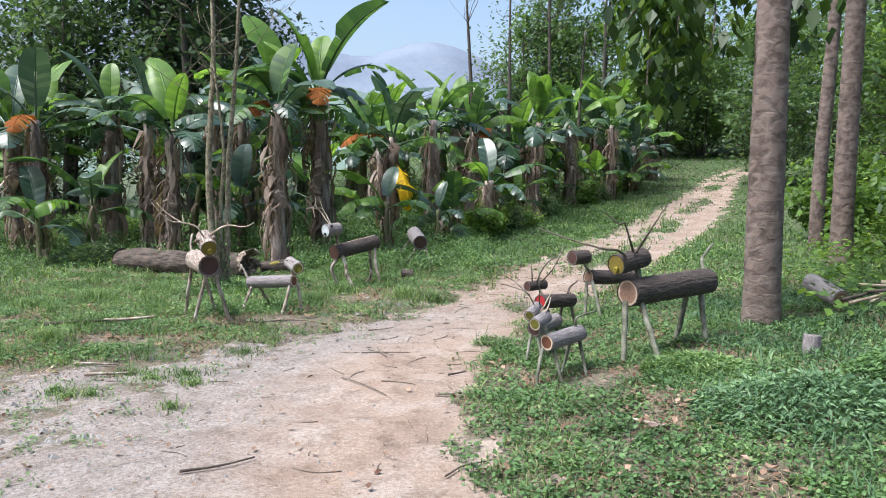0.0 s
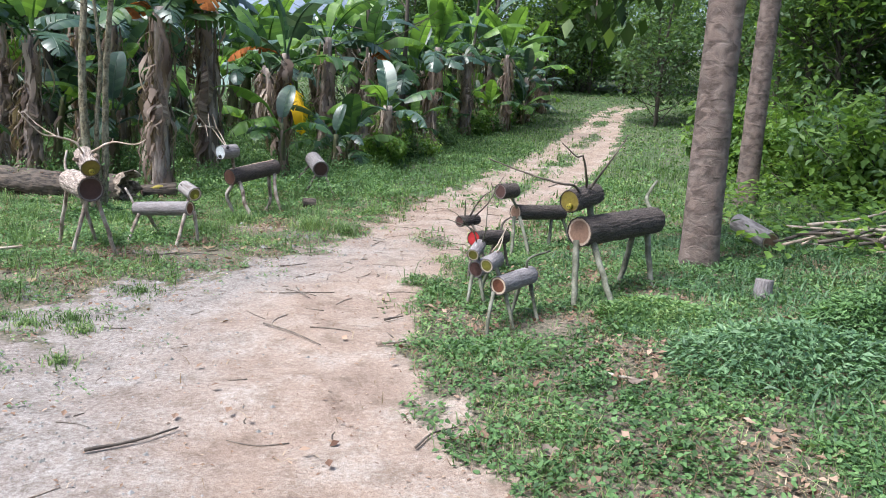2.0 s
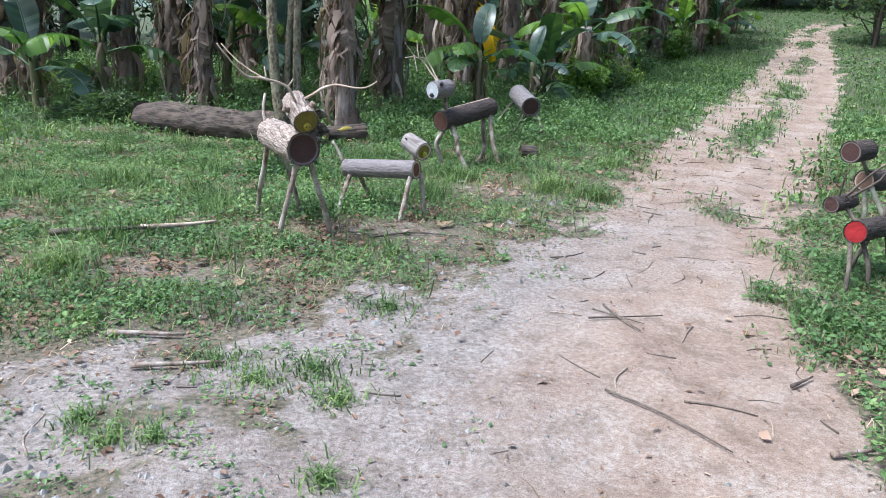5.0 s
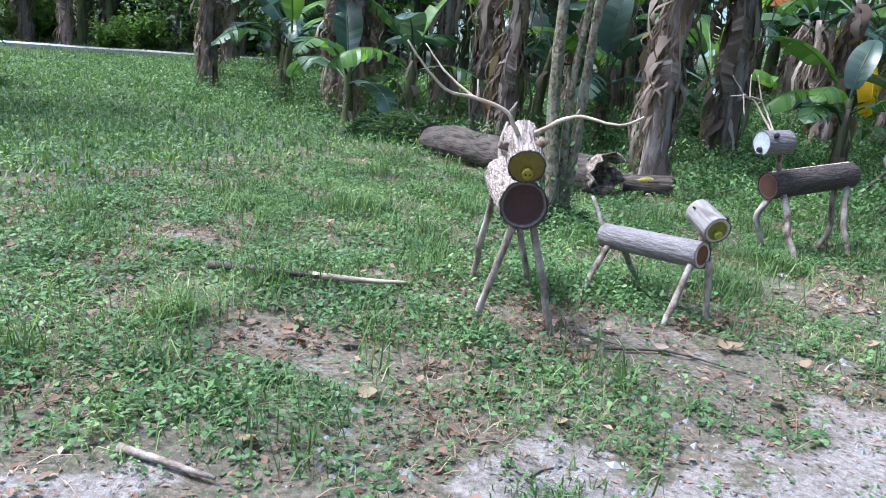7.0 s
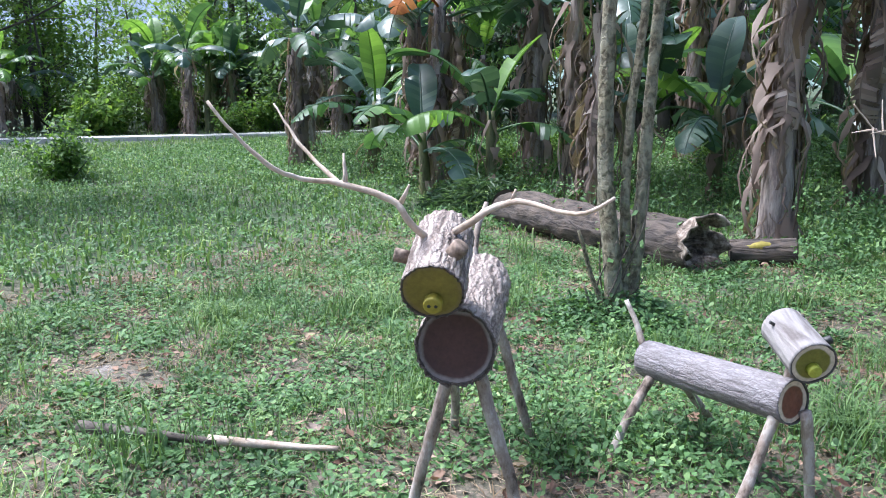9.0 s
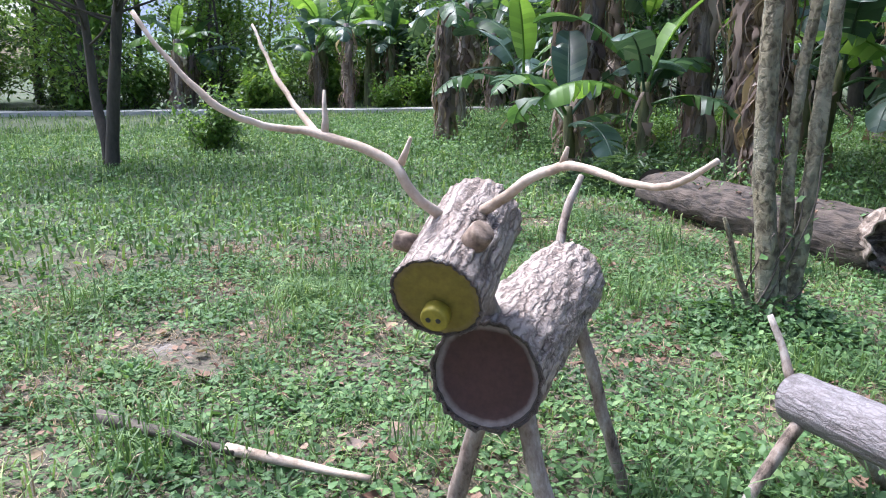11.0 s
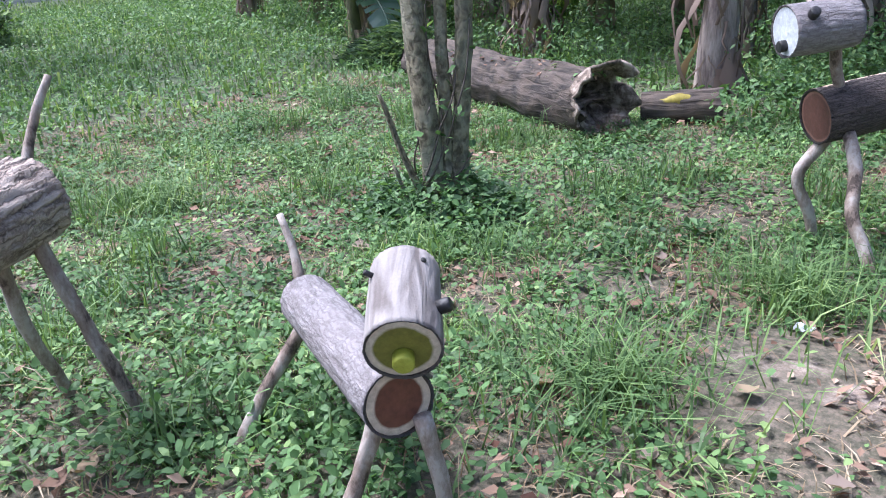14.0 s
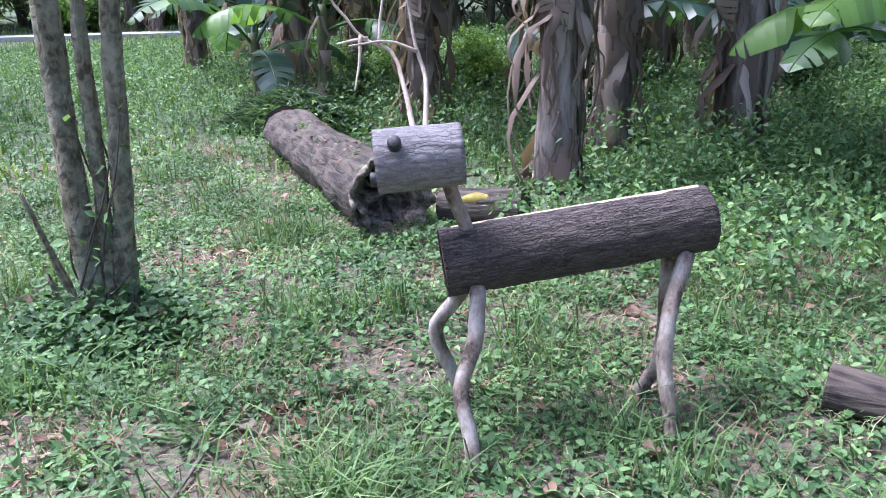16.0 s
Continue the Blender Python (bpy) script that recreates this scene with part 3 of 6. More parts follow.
def ridge(name, label, material, dist, line, seed, depth=250):
    """A far hill: crest heights by bearing, with folded slopes down to the plain."""
    bear = np.linspace(line[0][0], line[-1][0], 90)
    crest = np.interp(bear, [p[0] for p in line], [p[1] for p in line])
    r = np.random.default_rng(seed)
    crest = crest + np.convolve(r.normal(0, 1, 90), np.ones(5) / 5, "same") * crest * 0.025
    v, f = [], []
    rows = 14
    for k in range(rows):
        q = k / (rows - 1)
        for b, c in zip(bear, crest):
            rad = dist - depth * (1 - q) + 22 * math.sin(b * 1.7 + k * 0.4) * (1 - q)
            h = c * (q ** 1.25) + (3.5 * math.sin(b * 2.3 + k) * q * (1 - q) * 4) - 20 * (1 - q)
            v.append((math.sin(radians(b)) * rad, math.cos(radians(b)) * rad, h))
    for b in range(90):
        v.append((math.sin(radians(bear[b])) * (dist + 90), math.cos(radians(bear[b])) * (dist + 90), -20))
    for k in range(rows):
        for b in range(89):
            i = k * 90 + b
            f.append((i, i + 1, i + 91, i + 90))
    tagged(new(name, mesh_of(name, v, f, material)), label, "hill", kind="structure")


# the hills look hazy by their painted colour alone
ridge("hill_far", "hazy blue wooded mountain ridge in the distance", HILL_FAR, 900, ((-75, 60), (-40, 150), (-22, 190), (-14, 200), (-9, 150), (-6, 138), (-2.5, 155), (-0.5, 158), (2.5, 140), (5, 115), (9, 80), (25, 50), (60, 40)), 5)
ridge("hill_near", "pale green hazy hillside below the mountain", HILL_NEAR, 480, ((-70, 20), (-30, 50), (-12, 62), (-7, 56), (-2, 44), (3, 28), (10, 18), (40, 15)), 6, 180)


# ---- log reindeer ----
def log_deer(label, body, head, legs, bark, leg_mat, body_cut, head_cut, neck=None, tail=None, antlers=(), eyes=(), nose=None, rough=0.006, furrow=16.0, head_bark=None, eye_mat=None, dish=0.0, antler_mat=None, antler_r=0.012, leg_r=0.02):
    """A reindeer of sawn logs and sticks. body, head: front, rear, radius; legs: the points of each stick from top to foot."""
    (bf, br, rb) = body
    x, y = (bf[0] + br[0]) / 2, (bf[1] + br[1]) / 2
    base = V3((x, y, ground_z(x, y)))

    def loc(p):
        return tuple(V3(p) - base)

    deer = thing("log_reindeer", base, label, "garden ornament", "log reindeer beside the track")
    ax = V3(bf) - V3(br)
    sd = rnd.uniform(0, 90)
    trunk = part("body_log", log_mesh("body_log", loc(bf), loc(br), rb, rb * 0.97, bark, rough, furrow, seed=sd), deer)
    part("cut_face", disc_mesh("cut_face", loc(bf), ax, rb * 0.945, body_cut, 0.006, seed=sd, dish=dish), trunk, "painted sawn front face")
    part("cut_face", disc_mesh("cut_face", loc(br), -ax, rb * 0.9, CUT_TAN, 0.004, seed=sd + 3), trunk, "sawn rear face")
    if head:
        hf, hr, rh = head
        hx = V3(hf) - V3(hr)
        skull = part("head_log", log_mesh("head_log", loc(hf), loc(hr), rh, rh * 0.96, head_bark or bark, rough * 0.8, furrow, seed=sd + 7), deer)
        part("cut_face", disc_mesh("cut_face", loc(hf), hx, rh * 0.945, head_cut, 0.005, seed=sd + 9), skull, "painted sawn muzzle")
        part("cut_face", disc_mesh("cut_face", loc(hr), -hx, rh * 0.9, CUT_TAN, 0.004, seed=sd + 11), skull)
        if nose:
            q, r, mat, lab = nose
            part("nose", knob_mesh("nose", V3(loc(q)) - hx.normalized() * 0.004, hx, r, 0.016, mat), skull, lab)
            if mat is PAINT_OLIVE:
                up = (Vector((0, 0, 1)) - hx.normalized() * hx.normalized().z).normalized()
                side = hx.normalized().cross(up)
                for s in (-1, 1):
                    part("nostril", knob_mesh("nostril", V3(loc(q)) + hx.normalized() * 0.0125 + side * s * r * 0.36 + up * 0.001, hx, r * 0.19, 0.0015, BLACK, 10), skull, "black painted nostril")
        for e, mat, r, lab in eyes:
            out = V3(e) - (V3(hf) + V3(hr)) / 2
            out = out - hx.normalized() * out.dot(hx.normalized())
            part("eye", knob_mesh("eye", V3(loc(e)) - out.normalized() * 0.012, out, r, 0.012 + 1.1 * r, mat), skull, lab)
    if neck:
        part("neck", stick_mesh("neck", [loc(p) for p in neck[0]], neck[1], neck[1] * 0.9, leg_mat, 10), deer, "short neck stick")
    if tail:
        part("tail", stick_mesh("tail", [loc(p) for p in tail], leg_r * 0.75, leg_r * 0.5, leg_mat, 8), deer, "upright stick tail")
    for pts in legs:
        pts = [*pts[:-1], (pts[-1][0], pts[-1][1], ground_z(pts[-1][0], pts[-1][1]) - 0.02)]
        part("leg", stick_mesh("leg", [loc(p) for p in pts], leg_r, leg_r * 0.85, leg_mat, 10, rough=0.003), deer)
    for twigs in antlers:
        pile = Pile()
        for i, pts in enumerate(twigs):
            line = spline([loc(p) for p in pts], 0.025)
            k = len(line)
            r0 = antler_r * (1.0 if i == 0 else 0.7)
            wig = rnd.uniform(0, 60)
            line = [p + Vector((noise.noise(Vector((j * 0.5, wig, 0))), noise.noise(Vector((j * 0.5, wig, 3))), noise.noise(Vector((j * 0.5, wig, 6))))) * r0 * 0.5 * (0 < j) for j, p in enumerate(line)]
            pile.add(*tube(line, [r0 * (1 - 0.6 * j / (k - 1)) for j in range(k)], 8, 0.0015, 5, 20, wig, knots=0.3))
        part("antler", pile.mesh("antler", antler_mat or leg_mat), deer, "branching stick antler")
    return deer


# the big pale one with wide antlers
log_deer("large reindeer of pale bark logs, olive muzzle, wide antlers",
         ((-2.565, 8.45, 0.667), (-2.95, 9.17, 0.667), 0.122), ((-2.51, 8.27, 0.88), (-2.64, 8.51, 0.99), 0.088),
         [((-2.61, 8.50, 0.60), (-2.68, 8.475, 0.32), (-2.76, 8.445, 0.0)), ((-2.55, 8.54, 0.60), (-2.465, 8.57, 0.30), (-2.385, 8.61, 0.0)),
          ((-2.87, 9.12, 0.62), (-2.80, 9.18, 0.30), (-2.74, 9.26, 0.0)), ((-2.95, 9.05, 0.62), (-3.02, 9.10, 0.3), (-3.10, 9.20, 0.0))],
         BARK_PALE, STICK, CUT_DARK, CUT_OLIVE, neck=(((-2.60, 8.42, 0.92), (-2.61, 8.53, 0.74)), 0.026),
         tail=((-3.0, 9.2, 0.74), (-3.03, 9.26, 0.85), (-3.03, 9.33, 0.96)),
         antlers=(([(-2.60, 8.37, 1.00), (-2.61, 8.30, 1.06), (-2.65, 8.27, 1.12), (-2.77, 8.20, 1.16), (-2.84, 8.15, 1.17), (-2.88, 8.06, 1.21), (-2.94, 8.0, 1.29), (-3.0, 7.96, 1.38)],
                   [(-2.77, 8.2, 1.16), (-2.86, 8.21, 1.21), (-2.96, 8.22, 1.28), (-3.05, 8.23, 1.37)], [(-2.76, 8.21, 1.16), (-2.77, 8.22, 1.24)], [(-2.63, 8.29, 1.11), (-2.60, 8.29, 1.16)]),
                  ([(-2.545, 8.42, 1.02), (-2.361, 8.423, 1.118), (-2.157, 8.387, 1.107), (-2.050, 8.374, 1.155)], [(-2.361, 8.423, 1.118), (-2.351, 8.423, 1.153)])),
         eyes=(((-2.485, 8.345, 0.985), KNOT, 0.024, "sawn knot eye"), ((-2.655, 8.32, 0.955), KNOT, 0.02, "sawn knot eye")),
         nose=((-2.502, 8.262, 0.853), 0.026, PAINT_OLIVE, "olive painted button nose"), rough=0.015, furrow=24, dish=0.016, antler_mat=STICK_PALE, antler_r=0.0108, leg_r=0.021)
# the small one beside it
log_deer("small reindeer of smooth greyish logs, yellow-green muzzle",
         ((-1.80, 9.31, 0.395), (-2.42, 9.61, 0.335), 0.077), ((-1.745, 9.275, 0.55), (-1.885, 9.445, 0.61), 0.076),
         [((-1.85, 9.29, 0.36), (-1.885, 9.24, 0.18), (-1.93, 9.14, 0.0)), ((-1.77, 9.34, 0.36), (-1.75, 9.36, 0.2), (-1.73, 9.37, 0.0)),
          ((-2.37, 9.55, 0.30), (-2.415, 9.44, 0.15), (-2.46, 9.32, 0.0)), ((-2.32, 9.64, 0.30), (-2.27, 9.78, 0.14), (-2.21, 9.92, 0.0))],
         BARK_GREY, STICK, CUT_BROWN, CUT_LIME, neck=(((-1.82, 9.365, 0.55), (-1.84, 9.35, 0.42)), 0.02),
         tail=((-2.435, 9.61, 0.37), (-2.49, 9.64, 0.47), (-2.54, 9.65, 0.555)),
         eyes=(((-1.825, 9.288, 0.585), ORANGE_WOOD, 0.011, "orange cut twig eye"), ((-1.732, 9.382, 0.602), BLACK, 0.015, "black peg eye"), ((-1.90, 9.35, 0.642), BLACK, 0.006, "small dark knot hole"), ((-1.82, 9.43, 0.657), BLACK, 0.006, "small dark knot hole")),
         nose=((-1.742, 9.271, 0.53), 0.022, PAINT_LIME, "lime painted button nose"), rough=0.0035, furrow=18, head_bark=BARK_SMOOTH, leg_r=0.02)
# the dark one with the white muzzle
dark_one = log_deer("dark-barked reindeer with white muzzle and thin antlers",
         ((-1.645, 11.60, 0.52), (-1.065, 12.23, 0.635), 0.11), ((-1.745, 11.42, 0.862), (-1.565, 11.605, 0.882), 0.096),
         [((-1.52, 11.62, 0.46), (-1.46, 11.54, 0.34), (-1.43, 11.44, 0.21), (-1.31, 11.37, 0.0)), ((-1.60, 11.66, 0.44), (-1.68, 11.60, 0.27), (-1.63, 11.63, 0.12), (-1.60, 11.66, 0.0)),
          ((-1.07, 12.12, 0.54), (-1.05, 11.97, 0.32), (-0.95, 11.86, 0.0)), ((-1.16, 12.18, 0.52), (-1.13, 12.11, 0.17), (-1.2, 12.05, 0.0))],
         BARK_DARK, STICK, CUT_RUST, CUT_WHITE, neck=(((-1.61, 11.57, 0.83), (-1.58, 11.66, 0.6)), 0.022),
         antlers=(([(-1.67, 11.56, 0.93), (-1.76, 11.66, 1.08), (-1.82, 11.68, 1.18), (-1.88, 11.70, 1.36)], [(-1.80, 11.67, 1.16), (-1.88, 11.62, 1.19), (-1.95, 11.52, 1.18)]),
                  ([(-1.69, 11.53, 0.94), (-1.80, 11.60, 1.08), (-1.87, 11.62, 1.16), (-1.95, 11.57, 1.21), (-2.05, 11.52, 1.34)], [(-1.93, 11.58, 1.20), (-2.05, 11.56, 1.18)], [(-1.95, 11.57, 1.21), (-1.93, 11.54, 1.12), (-1.91, 11.5, 1.05)], [(-1.90, 11.60, 1.18), (-1.93, 11.66, 1.36)])),
         eyes=(((-1.648, 11.405, 0.93), BLACK, 0.02, "black painted eye"),), nose=((-1.748, 11.416, 0.81), 0.022, BLACK, "black nose spot"),
         rough=0.007, furrow=26, head_bark=BARK_GREY, antler_mat=STICK_PALE, antler_r=0.009, leg_r=0.026)
strip = Pile()
sa, sb = V3((-1.625, 11.62, 0.631)), V3((-1.085, 12.20, 0.737))
sax = (sb - sa).normalized()
sside = Vector((sax.y, -sax.x, 0)).normalized()
for k in range(24):
    c = sa.lerp(sb, k / 23) - sside * 0.02
    w = 0.028 + 0.012 * noise.noise(Vector((k * 0.4, 3, 0)))
    strip.add([c - sside * w + Vector((0, 0, -0.012)), c + Vector((0, 0, 0.004)), c + sside * w + Vector((0, 0, -0.008))], [])
strip.f = [(k * 3 + m, k * 3 + m + 1, k * 3 + m + 4, k * 3 + m + 3) for k in range(23) for m in (0, 1)]
dark_base = V3(dark_one.location)
strip.v = [tuple(V3(q) - dark_base) for q in strip.v]
part("peeled_strip", strip.mesh("peeled_strip", SPLIT_WOOD), dark_one, "pale strip where bark is peeled off")
# the headless one farther on
log_deer("short log reindeer with dark face standing in grass",
         ((-0.41, 14.0, 0.475), (-0.55, 14.62, 0.60), 0.136), None,
         [((-0.48, 14.1, 0.40), (-0.58, 13.95, 0.22), (-0.70, 13.85, 0.0)), ((-0.34, 14.1, 0.40), (-0.26, 13.85, 0.22), (-0.17, 13.7, 0.0)), ((-0.45, 14.25, 0.42), (-0.42, 14.3, 0.0)), ((-0.60, 14.55, 0.50), (-0.80, 14.5, 0.25), (-0.93, 14.45, 0.0))],
         BARK_GREY, STICK_DARK, CUT_DARK, CUT_DARK, rough=0.005, leg_r=0.02)
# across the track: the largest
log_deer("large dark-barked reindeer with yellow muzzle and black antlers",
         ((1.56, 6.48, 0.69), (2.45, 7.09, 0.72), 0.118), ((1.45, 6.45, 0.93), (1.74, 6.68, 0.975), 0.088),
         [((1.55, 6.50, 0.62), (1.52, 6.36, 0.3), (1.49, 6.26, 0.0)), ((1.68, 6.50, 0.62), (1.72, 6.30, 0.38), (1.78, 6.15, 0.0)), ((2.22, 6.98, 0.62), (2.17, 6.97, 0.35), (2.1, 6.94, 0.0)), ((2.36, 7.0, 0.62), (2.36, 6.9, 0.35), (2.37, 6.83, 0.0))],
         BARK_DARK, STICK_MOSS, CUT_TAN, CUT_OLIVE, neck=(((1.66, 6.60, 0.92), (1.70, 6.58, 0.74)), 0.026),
         tail=((2.42, 7.1, 0.8), (2.47, 7.33, 0.9), (2.61, 7.45, 1.03)),
         antlers=(([(1.62, 6.56, 1.03), (1.55, 6.40, 1.15), (1.48, 6.31, 1.29), (1.44, 6.31, 1.28), (1.32, 6.33, 1.38)],), ([(1.64, 6.54, 1.03), (1.75, 6.40, 1.28), (1.87, 6.42, 1.46)], [(1.66, 6.5, 1.08), (1.72, 6.5, 1.16)]), ([(1.55, 6.50, 1.0), (1.42, 6.30, 1.07), (1.28, 6.24, 1.09), (1.05, 6.38, 1.15), (0.81, 6.53, 1.23)], [(1.3, 6.25, 1.09), (1.2, 6.2, 1.06)])),
         nose=((1.45, 6.44, 0.895), 0.022, PAINT_OLIVE, "olive painted nose"), rough=0.010, furrow=22, antler_mat=STICK_DARK, antler_r=0.011, leg_r=0.026)
log_deer("dark-barked reindeer with round head on a thin neck",
         ((1.72, 9.09, 0.49), (2.40, 9.50, 0.45), 0.086), ((1.50, 8.95, 0.73), (1.70, 9.08, 0.735), 0.085),
         [((1.69, 9.0, 0.45), (1.66, 8.88, 0.25), (1.63, 8.8, 0.0)), ((1.76, 9.03, 0.45), (1.78, 8.82, 0.25), (1.81, 8.68, 0.0)), ((2.25, 9.42, 0.42), (2.2, 9.28, 0.2), (2.16, 9.2, 0.0)), ((2.38, 9.46, 0.42), (2.46, 9.42, 0.2), (2.5, 9.4, 0.0))],
         BARK_DARK, STICK_MOSS, CUT_TAN, CUT_DARK, neck=(((1.63, 9.03, 0.69), (1.75, 9.09, 0.53)), 0.016), tail=((2.38, 9.48, 0.52), (2.48, 9.58, 0.68), (2.6, 9.66, 0.81)), rough=0.007, furrow=22, leg_r=0.02)
log_deer("small dark reindeer with bright red painted chest, antlers",
         ((0.98, 7.72, 0.41), (1.36, 8.06, 0.38), 0.072), ((0.86, 7.84, 0.55), (1.06, 7.98, 0.555), 0.052),
         [((0.98, 7.76, 0.36), (0.95, 7.66, 0.2), (0.92, 7.6, 0.0)), ((1.06, 7.78, 0.36), (1.09, 7.7, 0.2), (1.10, 7.66, 0.0)), ((1.26, 8.02, 0.34), (1.22, 8.08, 0.15), (1.2, 8.1, 0.0)), ((1.34, 8.0, 0.34), (1.38, 7.98, 0.15), (1.41, 7.96, 0.0))],
         BARK_DARK, STICK_DARK, CUT_RED, CUT_DARK, neck=(((0.98, 7.92, 0.55), (1.04, 7.80, 0.42)), 0.013), tail=((1.30, 8.0, 0.44), (1.34, 8.06, 0.52), (1.42, 8.1, 0.57)),
         antlers=(([(0.97, 7.9, 0.59), (0.99, 7.8, 0.69), (1.05, 7.72, 0.81), (1.13, 7.7, 0.87), (1.11, 7.69, 0.94)],), ([(1.02, 7.92, 0.59), (1.12, 7.78, 0.75), (1.25, 7.8, 0.99)],), ([(0.92, 7.88, 0.58), (0.90, 7.8, 0.76)],)),
         rough=0.006, furrow=18, antler_mat=STICK_DARK, antler_r=0.009, leg_r=0.016)
log_deer("very small grey reindeer with brown chest and twig antlers",
         ((0.80, 6.70, 0.33), (1.04, 6.97, 0.365), 0.068), ((0.75, 6.60, 0.465), (0.84, 6.76, 0.525), 0.05),
         [((0.78, 6.72, 0.28), (0.75, 6.66, 0.15), (0.73, 6.62, 0.0)), ((0.84, 6.72, 0.28), (0.85, 6.62, 0.15), (0.86, 6.56, 0.0)), ((1.03, 6.95, 0.31), (1.09, 6.88, 0.15), (1.13, 6.82, 0.0)), ((0.97, 6.95, 0.31), (0.94, 7.0, 0.15), (0.92, 7.05, 0.0))],
         BARK_GREY, STICK_MOSS, CUT_DARK, CUT_LIME, neck=(((0.80, 6.70, 0.48), (0.84, 6.75, 0.38)), 0.014),
         antlers=(([(0.80, 6.72, 0.55), (0.72, 6.5, 0.68), (0.61, 6.38, 0.74), (0.48, 6.29, 0.79)], [(0.75, 6.6, 0.64), (0.59, 6.39, 0.8), (0.47, 6.3, 0.87)]), ([(0.85, 6.72, 0.55), (0.82, 6.5, 0.7), (0.80, 6.4, 0.88)],)),
         rough=0.003, antler_mat=STICK_MOSS, antler_r=0.006, leg_r=0.015)
log_deer("small grey reindeer with reddish chest and lime muzzle",
         ((0.81, 5.96, 0.37), (1.13, 6.25, 0.395), 0.068), ((0.715, 5.95, 0.515), (0.83, 6.09, 0.555), 0.052),
         [((0.79, 5.99, 0.32), (0.75, 5.92, 0.17), (0.73, 5.87, 0.0)), ((0.87, 6.0, 0.32), (0.91, 5.94, 0.17), (0.94, 5.89, 0.0)), ((1.04, 6.21, 0.33), (1.0, 6.2, 0.17), (0.97, 6.19, 0.0)), ((1.12, 6.2, 0.33), (1.14, 6.12, 0.17), (1.16, 6.07, 0.0))],
         BARK_GREY, STICK_MOSS, CUT_BROWN, CUT_LIME, neck=(((0.79, 6.03, 0.52), (0.84, 6.01, 0.40)), 0.014), tail=((1.08, 6.2, 0.45), (1.09, 6.19, 0.53), (1.26, 6.24, 0.58)),
         antlers=(([(0.81, 6.04, 0.60), (0.84, 6.07, 0.64), (0.86, 6.09, 0.71)],), ([(0.77, 6.03, 0.60), (0.80, 6.0, 0.66), (0.86, 6.02, 0.78)],)),
         rough=0.003, antler_mat=STICK_PALE, antler_r=0.007, leg_r=0.015)


# ---- logs and stumps on the ground ----
def lying_log(name, label, p0, p1, r0, r1, bark, cut, rough=0.01, furrow=14, lift=0.9):
    base = V3((p0[0], p0[1], ground_z(p0[0], p0[1])))
    ob = thing(name, base, label, "log")
    a, b = V3((0, 0, r0 * lift)), V3((p1[0] - base.x, p1[1] - base.y, ground_z(*p1[:2]) - base.z + r1 * lift))
    if len(p1) > 2:
        b.z = p1[2] - base.z
    sd = rnd.uniform(0, 80)
    body = part("trunk_log", log_mesh("trunk_log", a, b, r0, r1, bark, rough, furrow, 4.0, 64, sd), ob)
    part("cut_face", disc_mesh("cut_face", a, a - b, r0 * 0.93, cut, 0.01, seed=sd), body)
    part("cut_face", disc_mesh("cut_face", b, b - a, r1 * 0.93, cut, 0.01, seed=sd + 4), body)
    return ob


def leaf_cloud(centres, spreads, count, size, rng_, flat=0.6, aspect=2.1, droop=0.0):
    """Small folded leaves around centres: (n,3) centres, spread per centre. Returns verts, quads."""
    c = np.repeat(np.asarray(centres, dtype=float), count, 0)
    s = np.repeat(np.asarray(spreads, dtype=float), count, 0)[:, None]
    m = len(c)
    d = rng_.normal(0, 1, (m, 3))
    d /= np.linalg.norm(d, axis=1)[:, None]
    p = c + d * s * (rng_.uniform(0.25, 1, (m, 1)) ** 0.6) * np.array([1, 1, flat])
    a = rng_.uniform(0, 2 * math.pi, m)
    tilt = rng_.normal(-0.35 - droop, 0.45, m)
    w = np.stack([np.cos(a) * np.cos(tilt), np.sin(a) * np.cos(tilt), np.sin(tilt)], 1)
    side = np.stack([-np.sin(a), np.cos(a), rng_.normal(0, 0.45, m)], 1)
    L = (size * rng_.uniform(0.6, 1.25, m))[:, None]
    tip, mid = p + w * L, p + w * L * 0.45
    hw = side * L / aspect * 0.5
    sag = np.array([0, 0, 1]) * L * 0.06
    v = np.stack([p, mid + hw + sag, tip, mid - hw + sag], 1).reshape(-1, 3)
    f = np.arange(m * 4).reshape(-1, 4)
    return v, f


